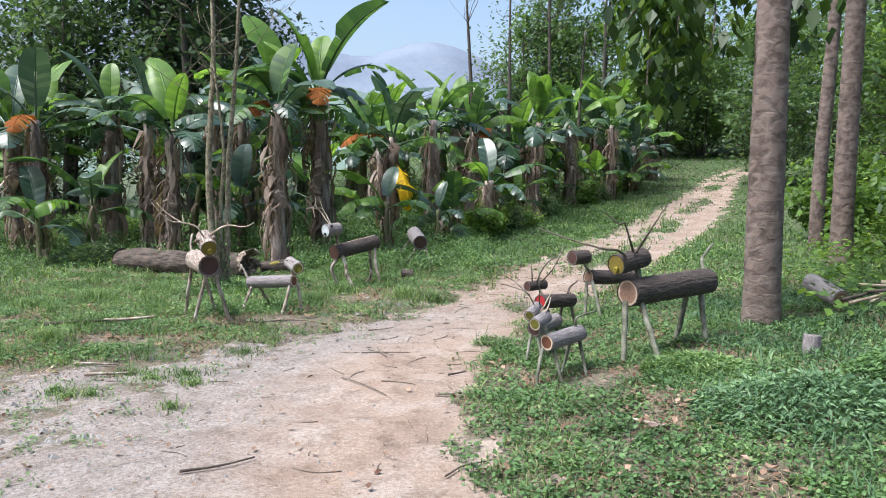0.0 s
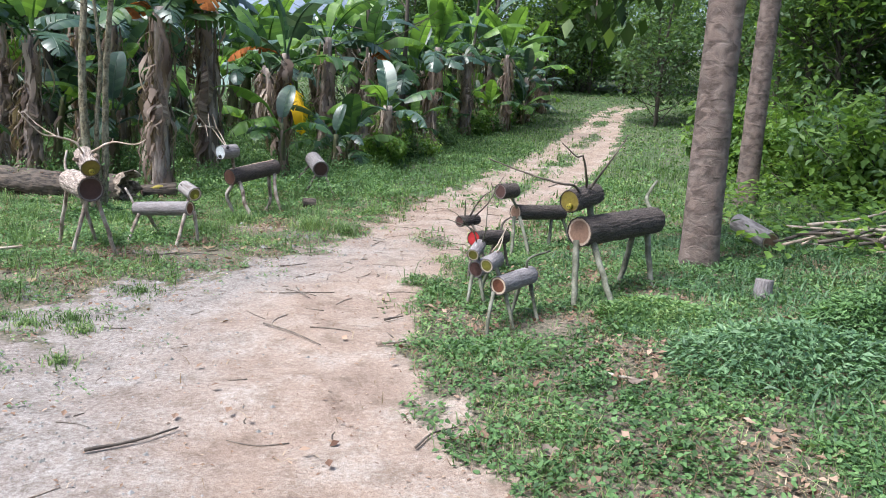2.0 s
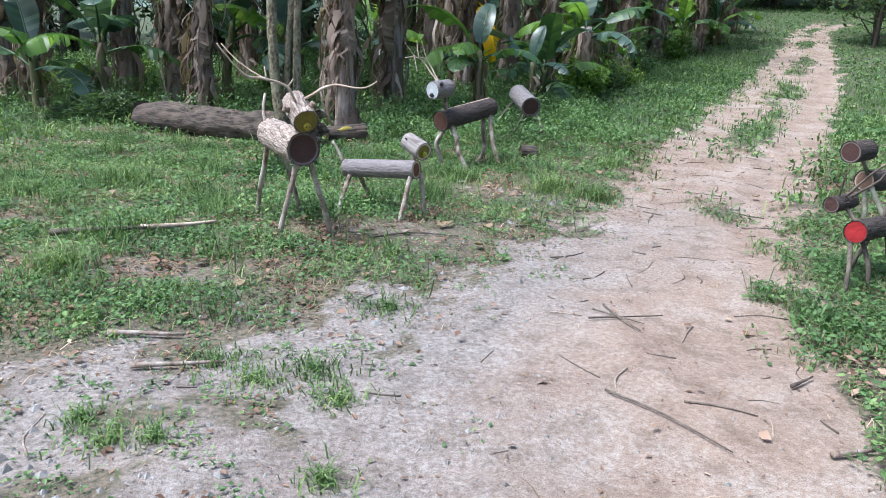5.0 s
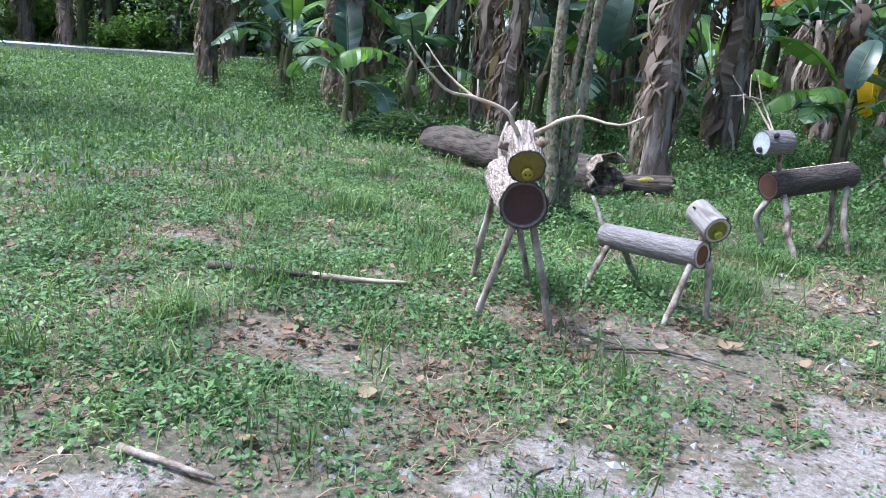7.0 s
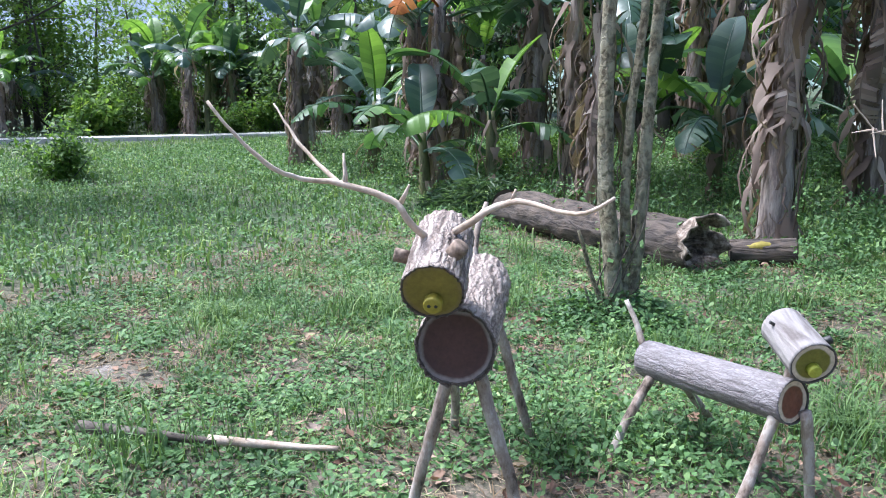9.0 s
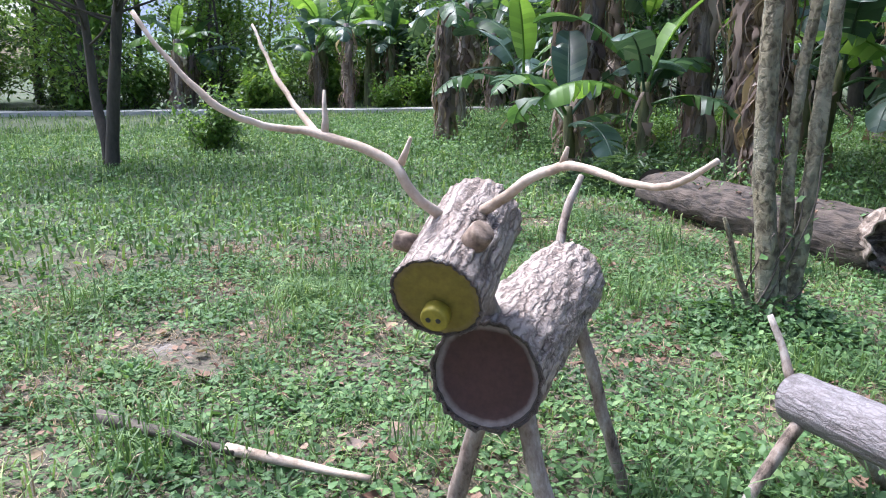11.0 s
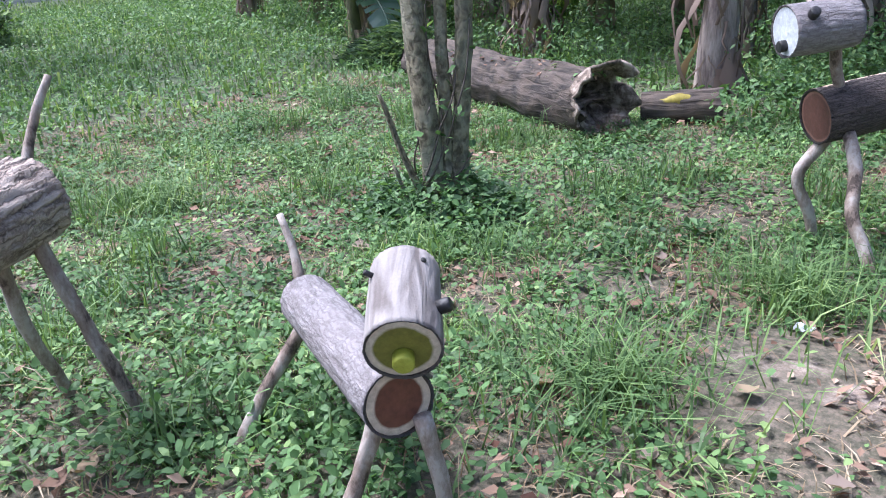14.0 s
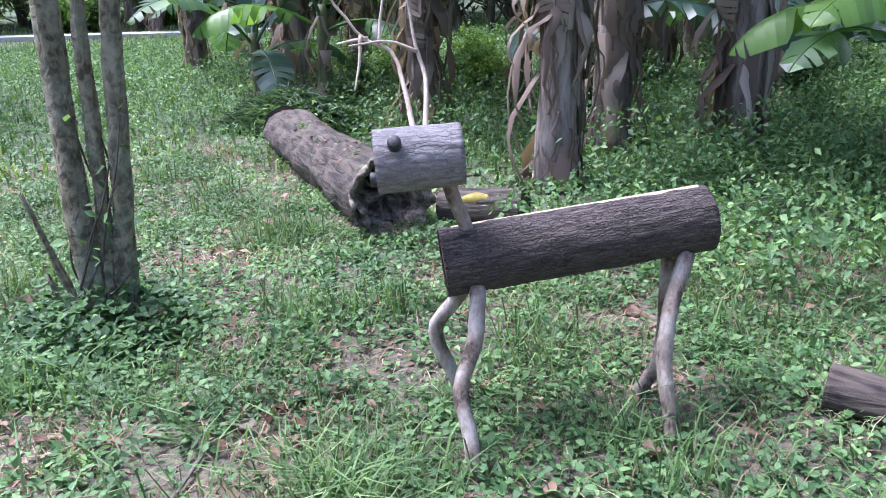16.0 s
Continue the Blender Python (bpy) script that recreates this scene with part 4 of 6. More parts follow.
def rotten_log(p0, p1, r0, r1):
    """A half-rotted trunk: uneven girth, sunken top, a hollow with a splintered rim at p0."""
    base = V3((p0[0], p0[1], ground_z(*p0)))
    ob = thing("fallen_log", base, "thick rotten fallen log lying in the grass", "log")
    a, b = V3((0, 0, r0 * 0.8)), V3((p1[0] - base.x, p1[1] - base.y, ground_z(*p1) - base.z + r1 * 0.75))
    ax = (b - a).normalized()
    side = Vector((ax.y, -ax.x, 0)).normalized()
    up = side.cross(ax)
    n, m, ln = 110, 56, (b - a).length
    v, f, rel = [], [], []

    def girth(s, ang):
        c, d = math.cos(ang), math.sin(ang)
        low = noise.noise(Vector((c * 0.9, d * 0.9, s * 1.5)))
        mid = noise.noise(Vector((c * 2.2, d * 2.2, s * 5 + 7)))
        fur = noise.noise(Vector((c * 9, d * 9, s * 2.5 + 3)))
        sunk = 0.22 * max(0.0, d) * (0.5 + noise.noise(Vector((s * 1.8, 4, 0))))
        return (r0 + (r1 - r0) * s / ln) * (1 + 0.16 * low + 0.10 * mid + 0.05 * fur - sunk), 0.5 + 0.7 * mid + 0.5 * fur

    for i in range(n):
        for j in range(m):
            ang = 2 * math.pi * j / m
            edge = 0.13 * noise.noise(Vector((math.cos(ang) * 2.6, math.sin(ang) * 2.6, 1))) + 0.06 * noise.noise(Vector((j * 0.9, 5, 2))) + 0.16 * max(0.0, math.sin(ang))
            s = ln * i / (n - 1)
            s = s + edge * max(0.0, 1 - s / 0.5)
            r, h = girth(s, ang)
            v.append(tuple(a + ax * s + side * math.cos(ang) * r + up * math.sin(ang) * r))
            rel.append((max(0, min(1, h)), math.cos(ang) * r, math.sin(ang) * r, s))
    for i in range(n - 1):
        for j in range(m):
            k = (j + 1) % m
            f.append((i * m + j, i * m + k, (i + 1) * m + k, (i + 1) * m + j))
    body = part("trunk_log", mesh_of("trunk_log", v, f, BARK_LOG, True, rel), ob)
    hv, hf, hr = [v[j] for j in range(m)], [], [(0.4, *v[j]) for j in range(m)]
    for k, (sh, dp) in enumerate(((0.86, 0.02), (0.74, 0.12), (0.6, 0.3), (0.0, 0.42))):
        for j in range(m):
            q = V3(v[j])
            wob = 1 + 0.18 * noise.noise(Vector((j * 0.35, k * 1.7, 8)))
            c = a + ax * (q - a).dot(ax)
            hv.append(tuple(c + (q - c) * sh * wob + ax * dp * (0.7 + 0.5 * noise.noise(Vector((j * 0.4, k, 3))))))
            hr.append((0.3, *hv[-1]))
    for k in range(4):
        for j in range(m):
            i = (j + 1) % m
            hf.append((k * m + i, k * m + j, (k + 1) * m + j, (k + 1) * m + i))
    part("hollow", mesh_of("hollow", hv, hf, OLD_BARK, True, hr), body, "splintered pale rim and dark hollow")
    part("cut_face", disc_mesh("cut_face", b, b - a, r1 * 0.95, CUT_ROT, -0.01), body)
    r_ = np.random.default_rng(88)
    crumbs = []
    for _ in range(420):
        s, ang = r_.uniform(0.1, ln * 0.95), math.pi / 2 + r_.normal(0, 0.38)
        if noise.noise(Vector((s * 2.2, ang, 2))) > -0.1:
            r, _h = girth(s, ang)
            crumbs.append(tuple(a + ax * s + side * math.cos(ang) * r + up * (math.sin(ang) * r - 0.01)))
    lv, lf = leaf_cloud(crumbs, np.full(len(crumbs), 0.02), 3, 0.05, r_, 0.5, 2.4)
    half = len(lf) // 2
    tagged(part("moss", mesh_of("moss", lv[:half * 4], lf[:half], HERB, False), body, "small weeds growing on the log"), kind="stuff")
    tagged(part("leaf_litter", mesh_of("leaf_litter", lv[half * 4:], lf[half:] - half * 4, LITTER, False), body, "brown litter caught on the log"), kind="stuff")
    return ob


fallen = rotten_log((-3.24, 12.96), (-5.95, 14.25), 0.235, 0.22)
shell = Pile()
fa = Vector((2.71, -1.29, 0)).normalized()
fs = Vector((fa.y, -fa.x, 0))
cols, rows_ = 22, 5
for layer, rad in ((0, 0.232), (1, 0.212)):
    for i in range(cols):
        a = radians(-25 + 165 * i / (cols - 1))
        for k in range(rows_):
            reach = (-0.14 + (0.17 + 0.12 * noise.noise(Vector((i * 0.5, 2.0, 0)))) * k / (rows_ - 1))
            q = rad * (1 + 0.12 * max(0, k - 2) + 0.05 * noise.noise(Vector((i * 0.7, k * 0.8, 4))))
            shell.v.append(tuple(Vector((0, 0, 0.2)) + fa * reach + fs * math.cos(a) * q + Vector((0, 0, math.sin(a) * q))))
            shell.r.append((0.5, i * 0.1, k * 0.1, layer))
n1 = cols * rows_
for i in range(cols - 1):
    for k in range(rows_ - 1):
        q = (i * rows_ + k, i * rows_ + k + 1, (i + 1) * rows_ + k + 1, (i + 1) * rows_ + k)
        shell.f += [q, tuple(n1 + m for m in q[::-1])]
    e0, e1 = i * rows_ + rows_ - 1, (i + 1) * rows_ + rows_ - 1
    shell.f.append((e0, n1 + e0, n1 + e1, e1))
part("bark_flap", shell.mesh("bark_flap", OLD_BARK), fallen, "pale ragged bark peeling from the broken end")
yellow_log = lying_log("painted_log", "short dark log with yellow painted side", (-3.15, 13.28), (-2.66, 13.46), 0.11, 0.12, BARK_LOG, CUT_DARK, 0.012)
v, f, r = tube([V3((0.10, -0.04, 0.15)), V3((0.25, 0.03, 0.165)), V3((0.42, 0.09, 0.17))], [0.02, 0.05, 0.02], 14, 0.016)
part("painted_patch", mesh_of("painted_patch", v, f, plain("yellow paint on bark", [(0.3, (0.16, 0.125, 0.015)), (0.7, (0.32, 0.26, 0.04))], 20, 0.7, 0.4), True, r), yellow_log, "yellow painted patch")
lying_log("short_log", "short pale log lying in the undergrowth", (4.14, 7.95), (4.1, 8.55, 0.52), 0.10, 0.10, BARK_SMOOTH, CUT_TAN, 0.004, lift=0.95)
lying_log("short_log", "short grey log lying among herbs", (-0.67, 12.38), (-0.48, 12.405), 0.08, 0.076, BARK_LOG, CUT_ROT, 0.008)
lying_log("short_log", "grey log stub standing half hidden in weeds", (3.0, 6.2), (3.02, 6.22, ground_z(3.0, 6.2) + 0.17), 0.07, 0.066, BARK_GREY, CUT_TAN, 0.005, lift=0.0)


# ---- trees ----
def limb_points(start, way, length, rnd_, bend=0.35, up=0.15, steps=6):
    p, d, pts = V3(start), V3(way).normalized(), [V3(start)]
    for _ in range(steps):
        d = (d + Vector((rnd_.uniform(-bend, bend), rnd_.uniform(-bend, bend), rnd_.uniform(-bend, bend) * 0.6 + up)) * 0.5).normalized()
        p = p + d * (length / steps)
        pts.append(p.copy())
    return pts


def tree_thing(name, label, trunks, bark, crown_mat=None, limbs=10, limb_from=0.5, limb_len=1.6, clump=0.6, leaves=46, leaf=0.13, seed=1, sides=14, rough=0.01, rings=False, twigs=2, bare=False, group="", droop=0.0, up=0.15, base=(0, 0)):
    """trunks: lists of points with radii at foot and top. Limbs leave them above limb_from of their height; clumps of leaves sit along the limbs."""
    rr, nr = random.Random(seed), np.random.default_rng(seed)
    b = V3((base[0], base[1], ground_z(*base)))
    ob = thing(name, b, label, "tree", group)
    tips = []
    for pts, r0, r1 in trunks:
        line = spline([V3(p) for p in pts], 0.55 if sides < 11 else 0.10 if r0 > 0.08 else 0.07)
        k = len(line)
        rad = [(r0 + (r1 - r0) * i / (k - 1)) * (1 + 0.30 * math.exp(-i * (0.55 if sides < 11 else 0.10) / max(r0, 0.05))) for i in range(k)]
        v, f, r = tube(line, rad, sides, rough, 5, 5, rr.uniform(0, 50), rings=rings)
        part("trunk", mesh_of("trunk", v, f, bark, True, r), ob)
        wood = Pile()
        for _ in range(limbs if line[-1].z > 1.5 else 0):
            q = rr.uniform(limb_from, 1.0)
            i = min(k - 2, int(q * (k - 1)))
            a = rr.uniform(0, 2 * math.pi)
            lp = limb_points(line[i], (math.cos(a), math.sin(a), rr.uniform(0.0, 0.9)), limb_len * rr.uniform(0.6, 1.2) * (1.25 - 0.5 * q), rr, up=up)
            rl = max(0.008, rad[i] * 0.35)
            sp = spline(lp, 0.18) if sides > 14 else lp
            wood.add(*tube(sp, [rl * (1 - 0.75 * j / (len(sp) - 1)) for j in range(len(sp))], 6 if sides > 14 else 4, cap=False))
            tips += [tuple(lp[-1]), tuple(lp[-3])]
            for _t in range(twigs):
                s = rr.choice(lp[2:-1])
                a2 = rr.uniform(0, 2 * math.pi)
                tp = limb_points(s, (math.cos(a2), math.sin(a2), rr.uniform(-0.1, 0.9)), limb_len * 0.45, rr, up=up, steps=4)
                sp = spline(tp, 0.2) if sides > 14 else tp[::2]
                wood.add(*tube(sp, [max(0.004, rl * 0.4 * (1 - 0.7 * j / (len(sp) - 1))) for j in range(len(sp))], 5 if sides > 14 else 3, cap=False))
                tips.append(tuple(tp[-1]))
        if wood.v:
            tagged(part("branchwork", wood.mesh("branchwork", bark), ob), kind="stuff")
    if crown_mat and not bare:
        t = np.array(tips)
        v, f = leaf_cloud(t, nr.uniform(0.6, 1.2, len(t)) * clump, leaves, leaf, nr, 0.75, droop=droop)
        part("crown", mesh_of("crown", v, f, crown_mat, False), ob)
    return ob


# two lichened stems behind the big reindeer, with bare twigs above
sapling = tree_thing("sapling", "multi-stemmed lichened sapling with bare dead twigs", [
    ([(-0.02, -0.03, -0.1), (-0.03, -0.04, 0.3), (-0.07, -0.04, 0.6), (-0.13, -0.01, 1.1), (-0.15, 0.03, 2.0), (-0.10, 0.2, 3.6), (-0.2, 0.4, 5.2)], 0.06, 0.024),
    ([(0.06, 0.03, -0.1), (0.06, 0.07, 0.3), (0.07, 0.10, 0.6), (0.08, 0.14, 1.2), (0.09, 0.22, 2.0), (0.2, 0.3, 3.4), (0.3, 0.3, 5.0)], 0.048, 0.02),
    ([(0.02, 0.0, -0.1), (0.02, 0.02, 0.35), (-0.01, 0.05, 0.8), (0.0, 0.06, 1.3), (0.04, 0.1, 2.1), (-0.1, 0.1, 3.6)], 0.038, 0.015),
    ([(-0.03, -0.06, -0.1), (-0.07, -0.10, 0.12), (-0.13, -0.14, 0.3), (-0.2, -0.2, 0.6)], 0.017, 0.008),
    ([(-0.04, -0.08, -0.1), (-0.12, -0.14, 0.08), (-0.17, -0.17, 0.25)], 0.016, 0.008)],
    BARK_LICHEN, None, 5, 0.62, 1.7, seed=21, sides=18, rough=0.016, twigs=3, bare=True, base=(-3.24, 11.22))
vr, vine, sprigs = random.Random(61), Pile(), []
for k in range(9):
    a0, turns, top_z = vr.uniform(0, 6.3), vr.uniform(0.6, 1.8), vr.uniform(0.3, 1.1)
    cx, cy = vr.choice(((-0.05, -0.02), (0.06, 0.07), (0.01, 0.03)))
    line = spline([(cx + math.cos(a0 + turns * q * 3) * (0.10 - 0.03 * q), cy + math.sin(a0 + turns * q * 3) * (0.10 - 0.03 * q), top_z * q - 0.03) for q in (0, 0.25, 0.5, 0.75, 1)], 0.03)
    vine.add(*tube(line, [0.007 * (1 - 0.5 * j / len(line)) for j in range(len(line))], 5))
    sprigs += [tuple(p) for p in line[4::5]]
tagged(part("vine", vine.mesh("vine", STICK_DARK), sapling, "dark dry vines round the stems"), kind="stuff")
v, f = leaf_cloud(sprigs, np.full(len(sprigs), 0.08), 2, 0.05, np.random.default_rng(62), 1.0, 1.6)
part("vine_leaves", mesh_of("vine_leaves", v, f, HERB, False), sapling, "small green vine leaves")
# the ringed trunks on the bank
BIG = dict(rough=0.009, rings=True, sides=30)
tree_thing("tree", "stout ringed grey-brown tree trunk with broad leaves", [([(0, 0, -0.15), (-0.01, 0, 0.8), (-0.01, 0, 2.0), (0.0, 0.02, 3.6), (0.05, 0.05, 6.0), (0.15, 0.1, 9)], 0.178, 0.11)], BARK_TRUNK, CROWN_MID, 12, 0.6, 2.4, 0.8, 26, 0.17, seed=31, base=(3.13, 7.5), **BIG)
tree_thing("tree", "tall slender ringed tree trunk on the bank", [([(0, 0, -0.15), (0.0, 0, 1.5), (0.03, 0, 3.6), (0.05, 0, 6), (0.2, 0.1, 10)], 0.17, 0.10)], BARK_TRUNK, CROWN_MID, 12, 0.6, 2.4, 0.9, 26, 0.17, seed=32, base=(6.19, 11.98), **BIG)
tree_thing("tree", "slender leaning grey tree trunk in undergrowth", [([(0, 0, -0.15), (0.02, 0, 1.5), (0.12, 0, 3.6), (0.25, 0, 6), (0.7, 0.1, 10)], 0.14, 0.08)], BARK_TRUNK, CROWN_MID, 12, 0.55, 2.4, 0.9, 26, 0.17, seed=33, base=(7.15, 14.8), **BIG)


# broad leaves that hang into view on a bough of the first ringed tree's neighbour
def hanging_bough(base, label, boughs, seed):
    rr, nr = random.Random(seed), np.random.default_rng(seed)
    b = V3((base[0], base[1], ground_z(*base)))
    ob = thing("leafy_tree", b, label, "tree")
    line = spline([(0, 0, -0.1), (0.05, 0, 2), (0.0, 0.05, 4.5), (-0.05, 0.1, 7)], 0.15)
    v, f, r = tube(line, [0.11 - 0.05 * i / (len(line) - 1) for i in range(len(line))], 16, 0.01, 5, 5, 3, rings=True)
    part("trunk", mesh_of("trunk", v, f, BARK_TRUNK, True, r), ob)
    wood, tips = Pile(), []
    for pts in boughs:
        sp = spline([V3(p) - b for p in pts], 0.12)
        wood.add(*tube(sp, [0.03 * (1 - 0.8 * j / (len(sp) - 1)) for j in range(len(sp))], 7))
        tips += [tuple(p) for p in sp[len(sp) // 3::2]]
    tagged(part("branchwork", wood.mesh("branchwork", BARK_TRUNK), ob), kind="stuff")
    t = np.array(tips)
    v, f = leaf_cloud(t, np.full(len(t), 0.34), 18, 0.2, nr, 1.0, 1.75, 0.75)
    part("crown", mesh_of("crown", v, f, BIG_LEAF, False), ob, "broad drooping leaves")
    return ob


# ---- banana plants ----
def banana_leaf(name, length, width, rise, fall, material, seed, tear=0.35, fold=0.25):
    """One leaf from its stalk's foot at the origin, out along +x: a stalk, an arched midrib and a blade torn into flaps."""
    rr = random.Random(seed)
    n = 18
    p, ang = Vector((0, 0, 0)), rise
    mid = [p.copy()]
    for i in range(n):
        p = p + Vector((math.cos(ang), 0, math.sin(ang))) * length / n
        mid.append(p.copy())
        ang -= (rise - fall) / n * (0.5 + 1.0 * i / n)
    pile = Pile()
    sp = mid
    pile.add(*tube(sp, [0.028 * (1 - 0.8 * i / n) + 0.003 for i in range(n + 1)], 5, cap=False))
    yaw = rr.uniform(-0.15, 0.15)
    first = 4
    for sgn in (-1, 1):
        sag, gap = rr.uniform(0, 0.3), False
        prev = None
        for i in range(first, n + 1):
            q = (i - first) / (n - first)
            w = width * (math.sin(math.pi * min(1, q * 0.92 + 0.08)) ** 0.55) * (1 if i < n else 0.12)
            if rr.random() < tear:
                sag, gap = rr.uniform(-0.05, 0.75), True
            t = (mid[min(n, i + 1)] - mid[i - 1]).normalized()
            up = Vector((0, 1, 0)).cross(t) * -1
            rows = []
            for k, u in enumerate((0.06, 0.5, 1.0)):
                drop = fold * u - sag * u * u
                rows.append(mid[i] + Vector((0, sgn, 0)) * w * u * math.cos(sag * u * 0.8) + up * w * (drop * 0.9) - Vector((0, 0, 1)) * w * sag * u * u * 0.5 + t * w * u * 0.28)
            if prev is not None:
                start = prev
                if gap:
                    shift = 0.16 if tear > 0.2 else 0.05
                    start = [prev[0], prev[1].lerp(rows[1], shift), prev[2].lerp(rows[2], shift * 2)]
                    base_drop = sag * w * 0.35
                    start = [start[0], start[1] - Vector((0, 0, base_drop * 0.4)), start[2] - Vector((0, 0, base_drop))]
                    gap = False
                quad = [*start, *rows]
                pile.add(quad, [(0, 1, 4, 3), (1, 2, 5, 4)] if sgn > 0 else [(3, 4, 1, 0), (4, 5, 2, 1)])
            prev = rows
    return pile.mesh(name, material)


LEAF_KINDS = {}
for i, (ln, wd, rise, fall, tear, fold) in enumerate(((2.1, 0.30, 1.25, 0.2, 0.1, 0.5), (2.4, 0.33, 1.0, -0.7, 0.3, 0.25), (2.2, 0.33, 0.75, -1.0, 0.45, 0.15), (2.0, 0.31, 0.5, -1.2, 0.55, 0.1), (1.7, 0.30, 1.4, 0.7, 0.04, 0.6), (1.9, 0.27, 0.3, -1.35, 0.6, 0.05))):
    for mat in (BANANA, BANANA_BLUE_SHADED, BANANA_YOUNG, DRY_LEAF, RUST_LEAF, YELLOW_LEAF):
        LEAF_KINDS[i, mat.name] = (ln, wd, rise, fall, tear, fold, mat)
leaf_cache = {}


def leaf_mesh(i, mat, variant):
    key = (i, mat.name, variant)
    if key not in leaf_cache:
        ln, wd, rise, fall, tear, fold, m = LEAF_KINDS[i, mat.name]
        leaf_cache[key] = banana_leaf("leaf", ln, wd, rise, fall, m, hash_of(key), tear, fold)
    return leaf_cache[key]


def hash_of(key):
    return key[0] * 97 + key[2] * 13 + sum(ord(c) for c in key[1])


def stem_meshes(height, r, seed, dry):
    rr = random.Random(seed)
    lean = rr.uniform(-0.12, 0.12) * height
    line = spline([(0, 0, -0.15), (lean * 0.2, 0, height * 0.4), (lean, 0.03, height)], 0.13)
    k = len(line)
    v, f, rel = tube(line, [r * (1.15 - 0.55 * i / (k - 1)) for i in range(k)], 13, 0.03 if dry else 0.012, 7, 2.0, seed)
    stem = mesh_of("stem", v, f, PSEUDO if dry else PSEUDO_GREEN, True, rel)
    rags = Pile()
    for _ in range(120 if dry else 12):
        i = rr.randrange(2, k - 1)
        a = rr.uniform(0, 2 * math.pi)
        out = Vector((math.cos(a), math.sin(a), 0))
        side = Vector((-math.sin(a), math.cos(a), 0))
        w, ln = rr.choice((0.01, 0.025, 0.045, 0.075)) * rr.uniform(0.7, 1.2), rr.uniform(0.25, 0.95) * (1 if dry else 0.7)
        p = line[i] + out * r * 0.95
        bulge, pts = rr.choice((0.02, 0.05, 0.09, 0.17)) * rr.uniform(0.6, 1.2), []
        top = p.z
        for j in range(6):
            q = j / 5
            c = p + out * bulge * math.sin(q * 2.6) * 1.3 + side * rr.uniform(-0.045, 0.045) - Vector((0, 0, ln * q))
            c.z = max(c.z, 0.02)
            pts.append((c, w * (1 - 0.6 * q) * rr.uniform(0.7, 1.2), rr.uniform(-0.6, 0.6)))
        vv = []
        for c, ww, tw in pts:
            s = side * math.cos(tw) + out * math.sin(tw)
            vv += [c - s * ww, c + out * 0.012, c + s * ww]
        rags.add(vv, [(j * 3 + m, j * 3 + m + 1, j * 3 + m + 4, j * 3 + m + 3) for j in range(5) for m in (0, 1)])
    return stem, rags.mesh("dry_sheath", DRY_LEAF), line[-1]


STEMS = {}


def banana(x, y, height, r, leaves, seed, dry=True, size=1.0, label="", young=0.10, extra=(), blue=0.45):
    rr = random.Random(seed)
    key = (round(height, 1), round(r, 2), dry, seed % 3)
    if key not in STEMS:
        STEMS[key] = stem_meshes(height, r, seed % 3 + int(height * 10), dry)
    stem, rags, top = STEMS[key]
    ob = thing("banana_plant", (x, y, ground_z(x, y)), label or ("banana plant with ragged dry sheaths and torn leaves" if dry else "young green banana plant with arching leaves"), "banana plant", "banana grove")
    turn = rr.uniform(0, 360)
    ob.rotation_euler = (0, 0, radians(turn))
    part("stem", stem, ob)
    tagged(part("dry_sheath", rags, ob, "hanging dry brown sheath strips"), kind="stuff")
    for i in range(leaves):
        a = i * 137.5 + rr.uniform(-25, 25)
        age = i / max(1, leaves - 1)
        kind = 4 if i == 0 else (0 if age < 0.2 else 1 if age < 0.5 else 2 if age < 0.75 else 3)
        mat = BANANA_YOUNG if (i < 2 and rr.random() < 0.45) or rr.random() < young else BANANA_BLUE_SHADED if rr.random() < blue else BANANA
        lf = part("leaf", leaf_mesh(kind, mat, rr.randrange(3)), ob)
        lf.matrix_basis = Matrix.Translation(top - Vector((0, 0, 0.1 + 0.22 * age))) @ pose(0, 0, 0, 0, rr.uniform(-10, 10), a) @ Matrix.Scale(size * rr.uniform(0.75, 1.1), 4)
    for kind, mat, a, s, dz in extra:
        lf = part("leaf", leaf_mesh(kind, mat, 0), ob, "bright yellow dying leaf" if mat is YELLOW_LEAF else "fresh bright green leaf" if mat is BANANA_YOUNG else "rusty dead leaf hanging")
        lf.matrix_basis = Matrix.Translation(top - Vector((0, 0, dz))) @ pose(0, 0, 0, 0, 38 if mat is YELLOW_LEAF else 0, a - turn) @ Matrix.Scale(s, 4)
    if dry:
        for i in range(rr.randrange(3, 6) if y < 20 else rr.randrange(1, 3)):
            lf = part("dead_leaf", leaf_mesh(5, DRY_LEAF, rr.randrange(3)), ob, "withered brown leaf hanging down")
            lf.matrix_basis = Matrix.Translation(top - Vector((0, 0, rr.uniform(0.2, 0.5) * height))) @ pose(0, 0, 0, 0, rr.uniform(52, 78), rr.uniform(0, 360)) @ Matrix.Scale(rr.uniform(0.34, 0.56), 4)
    return ob


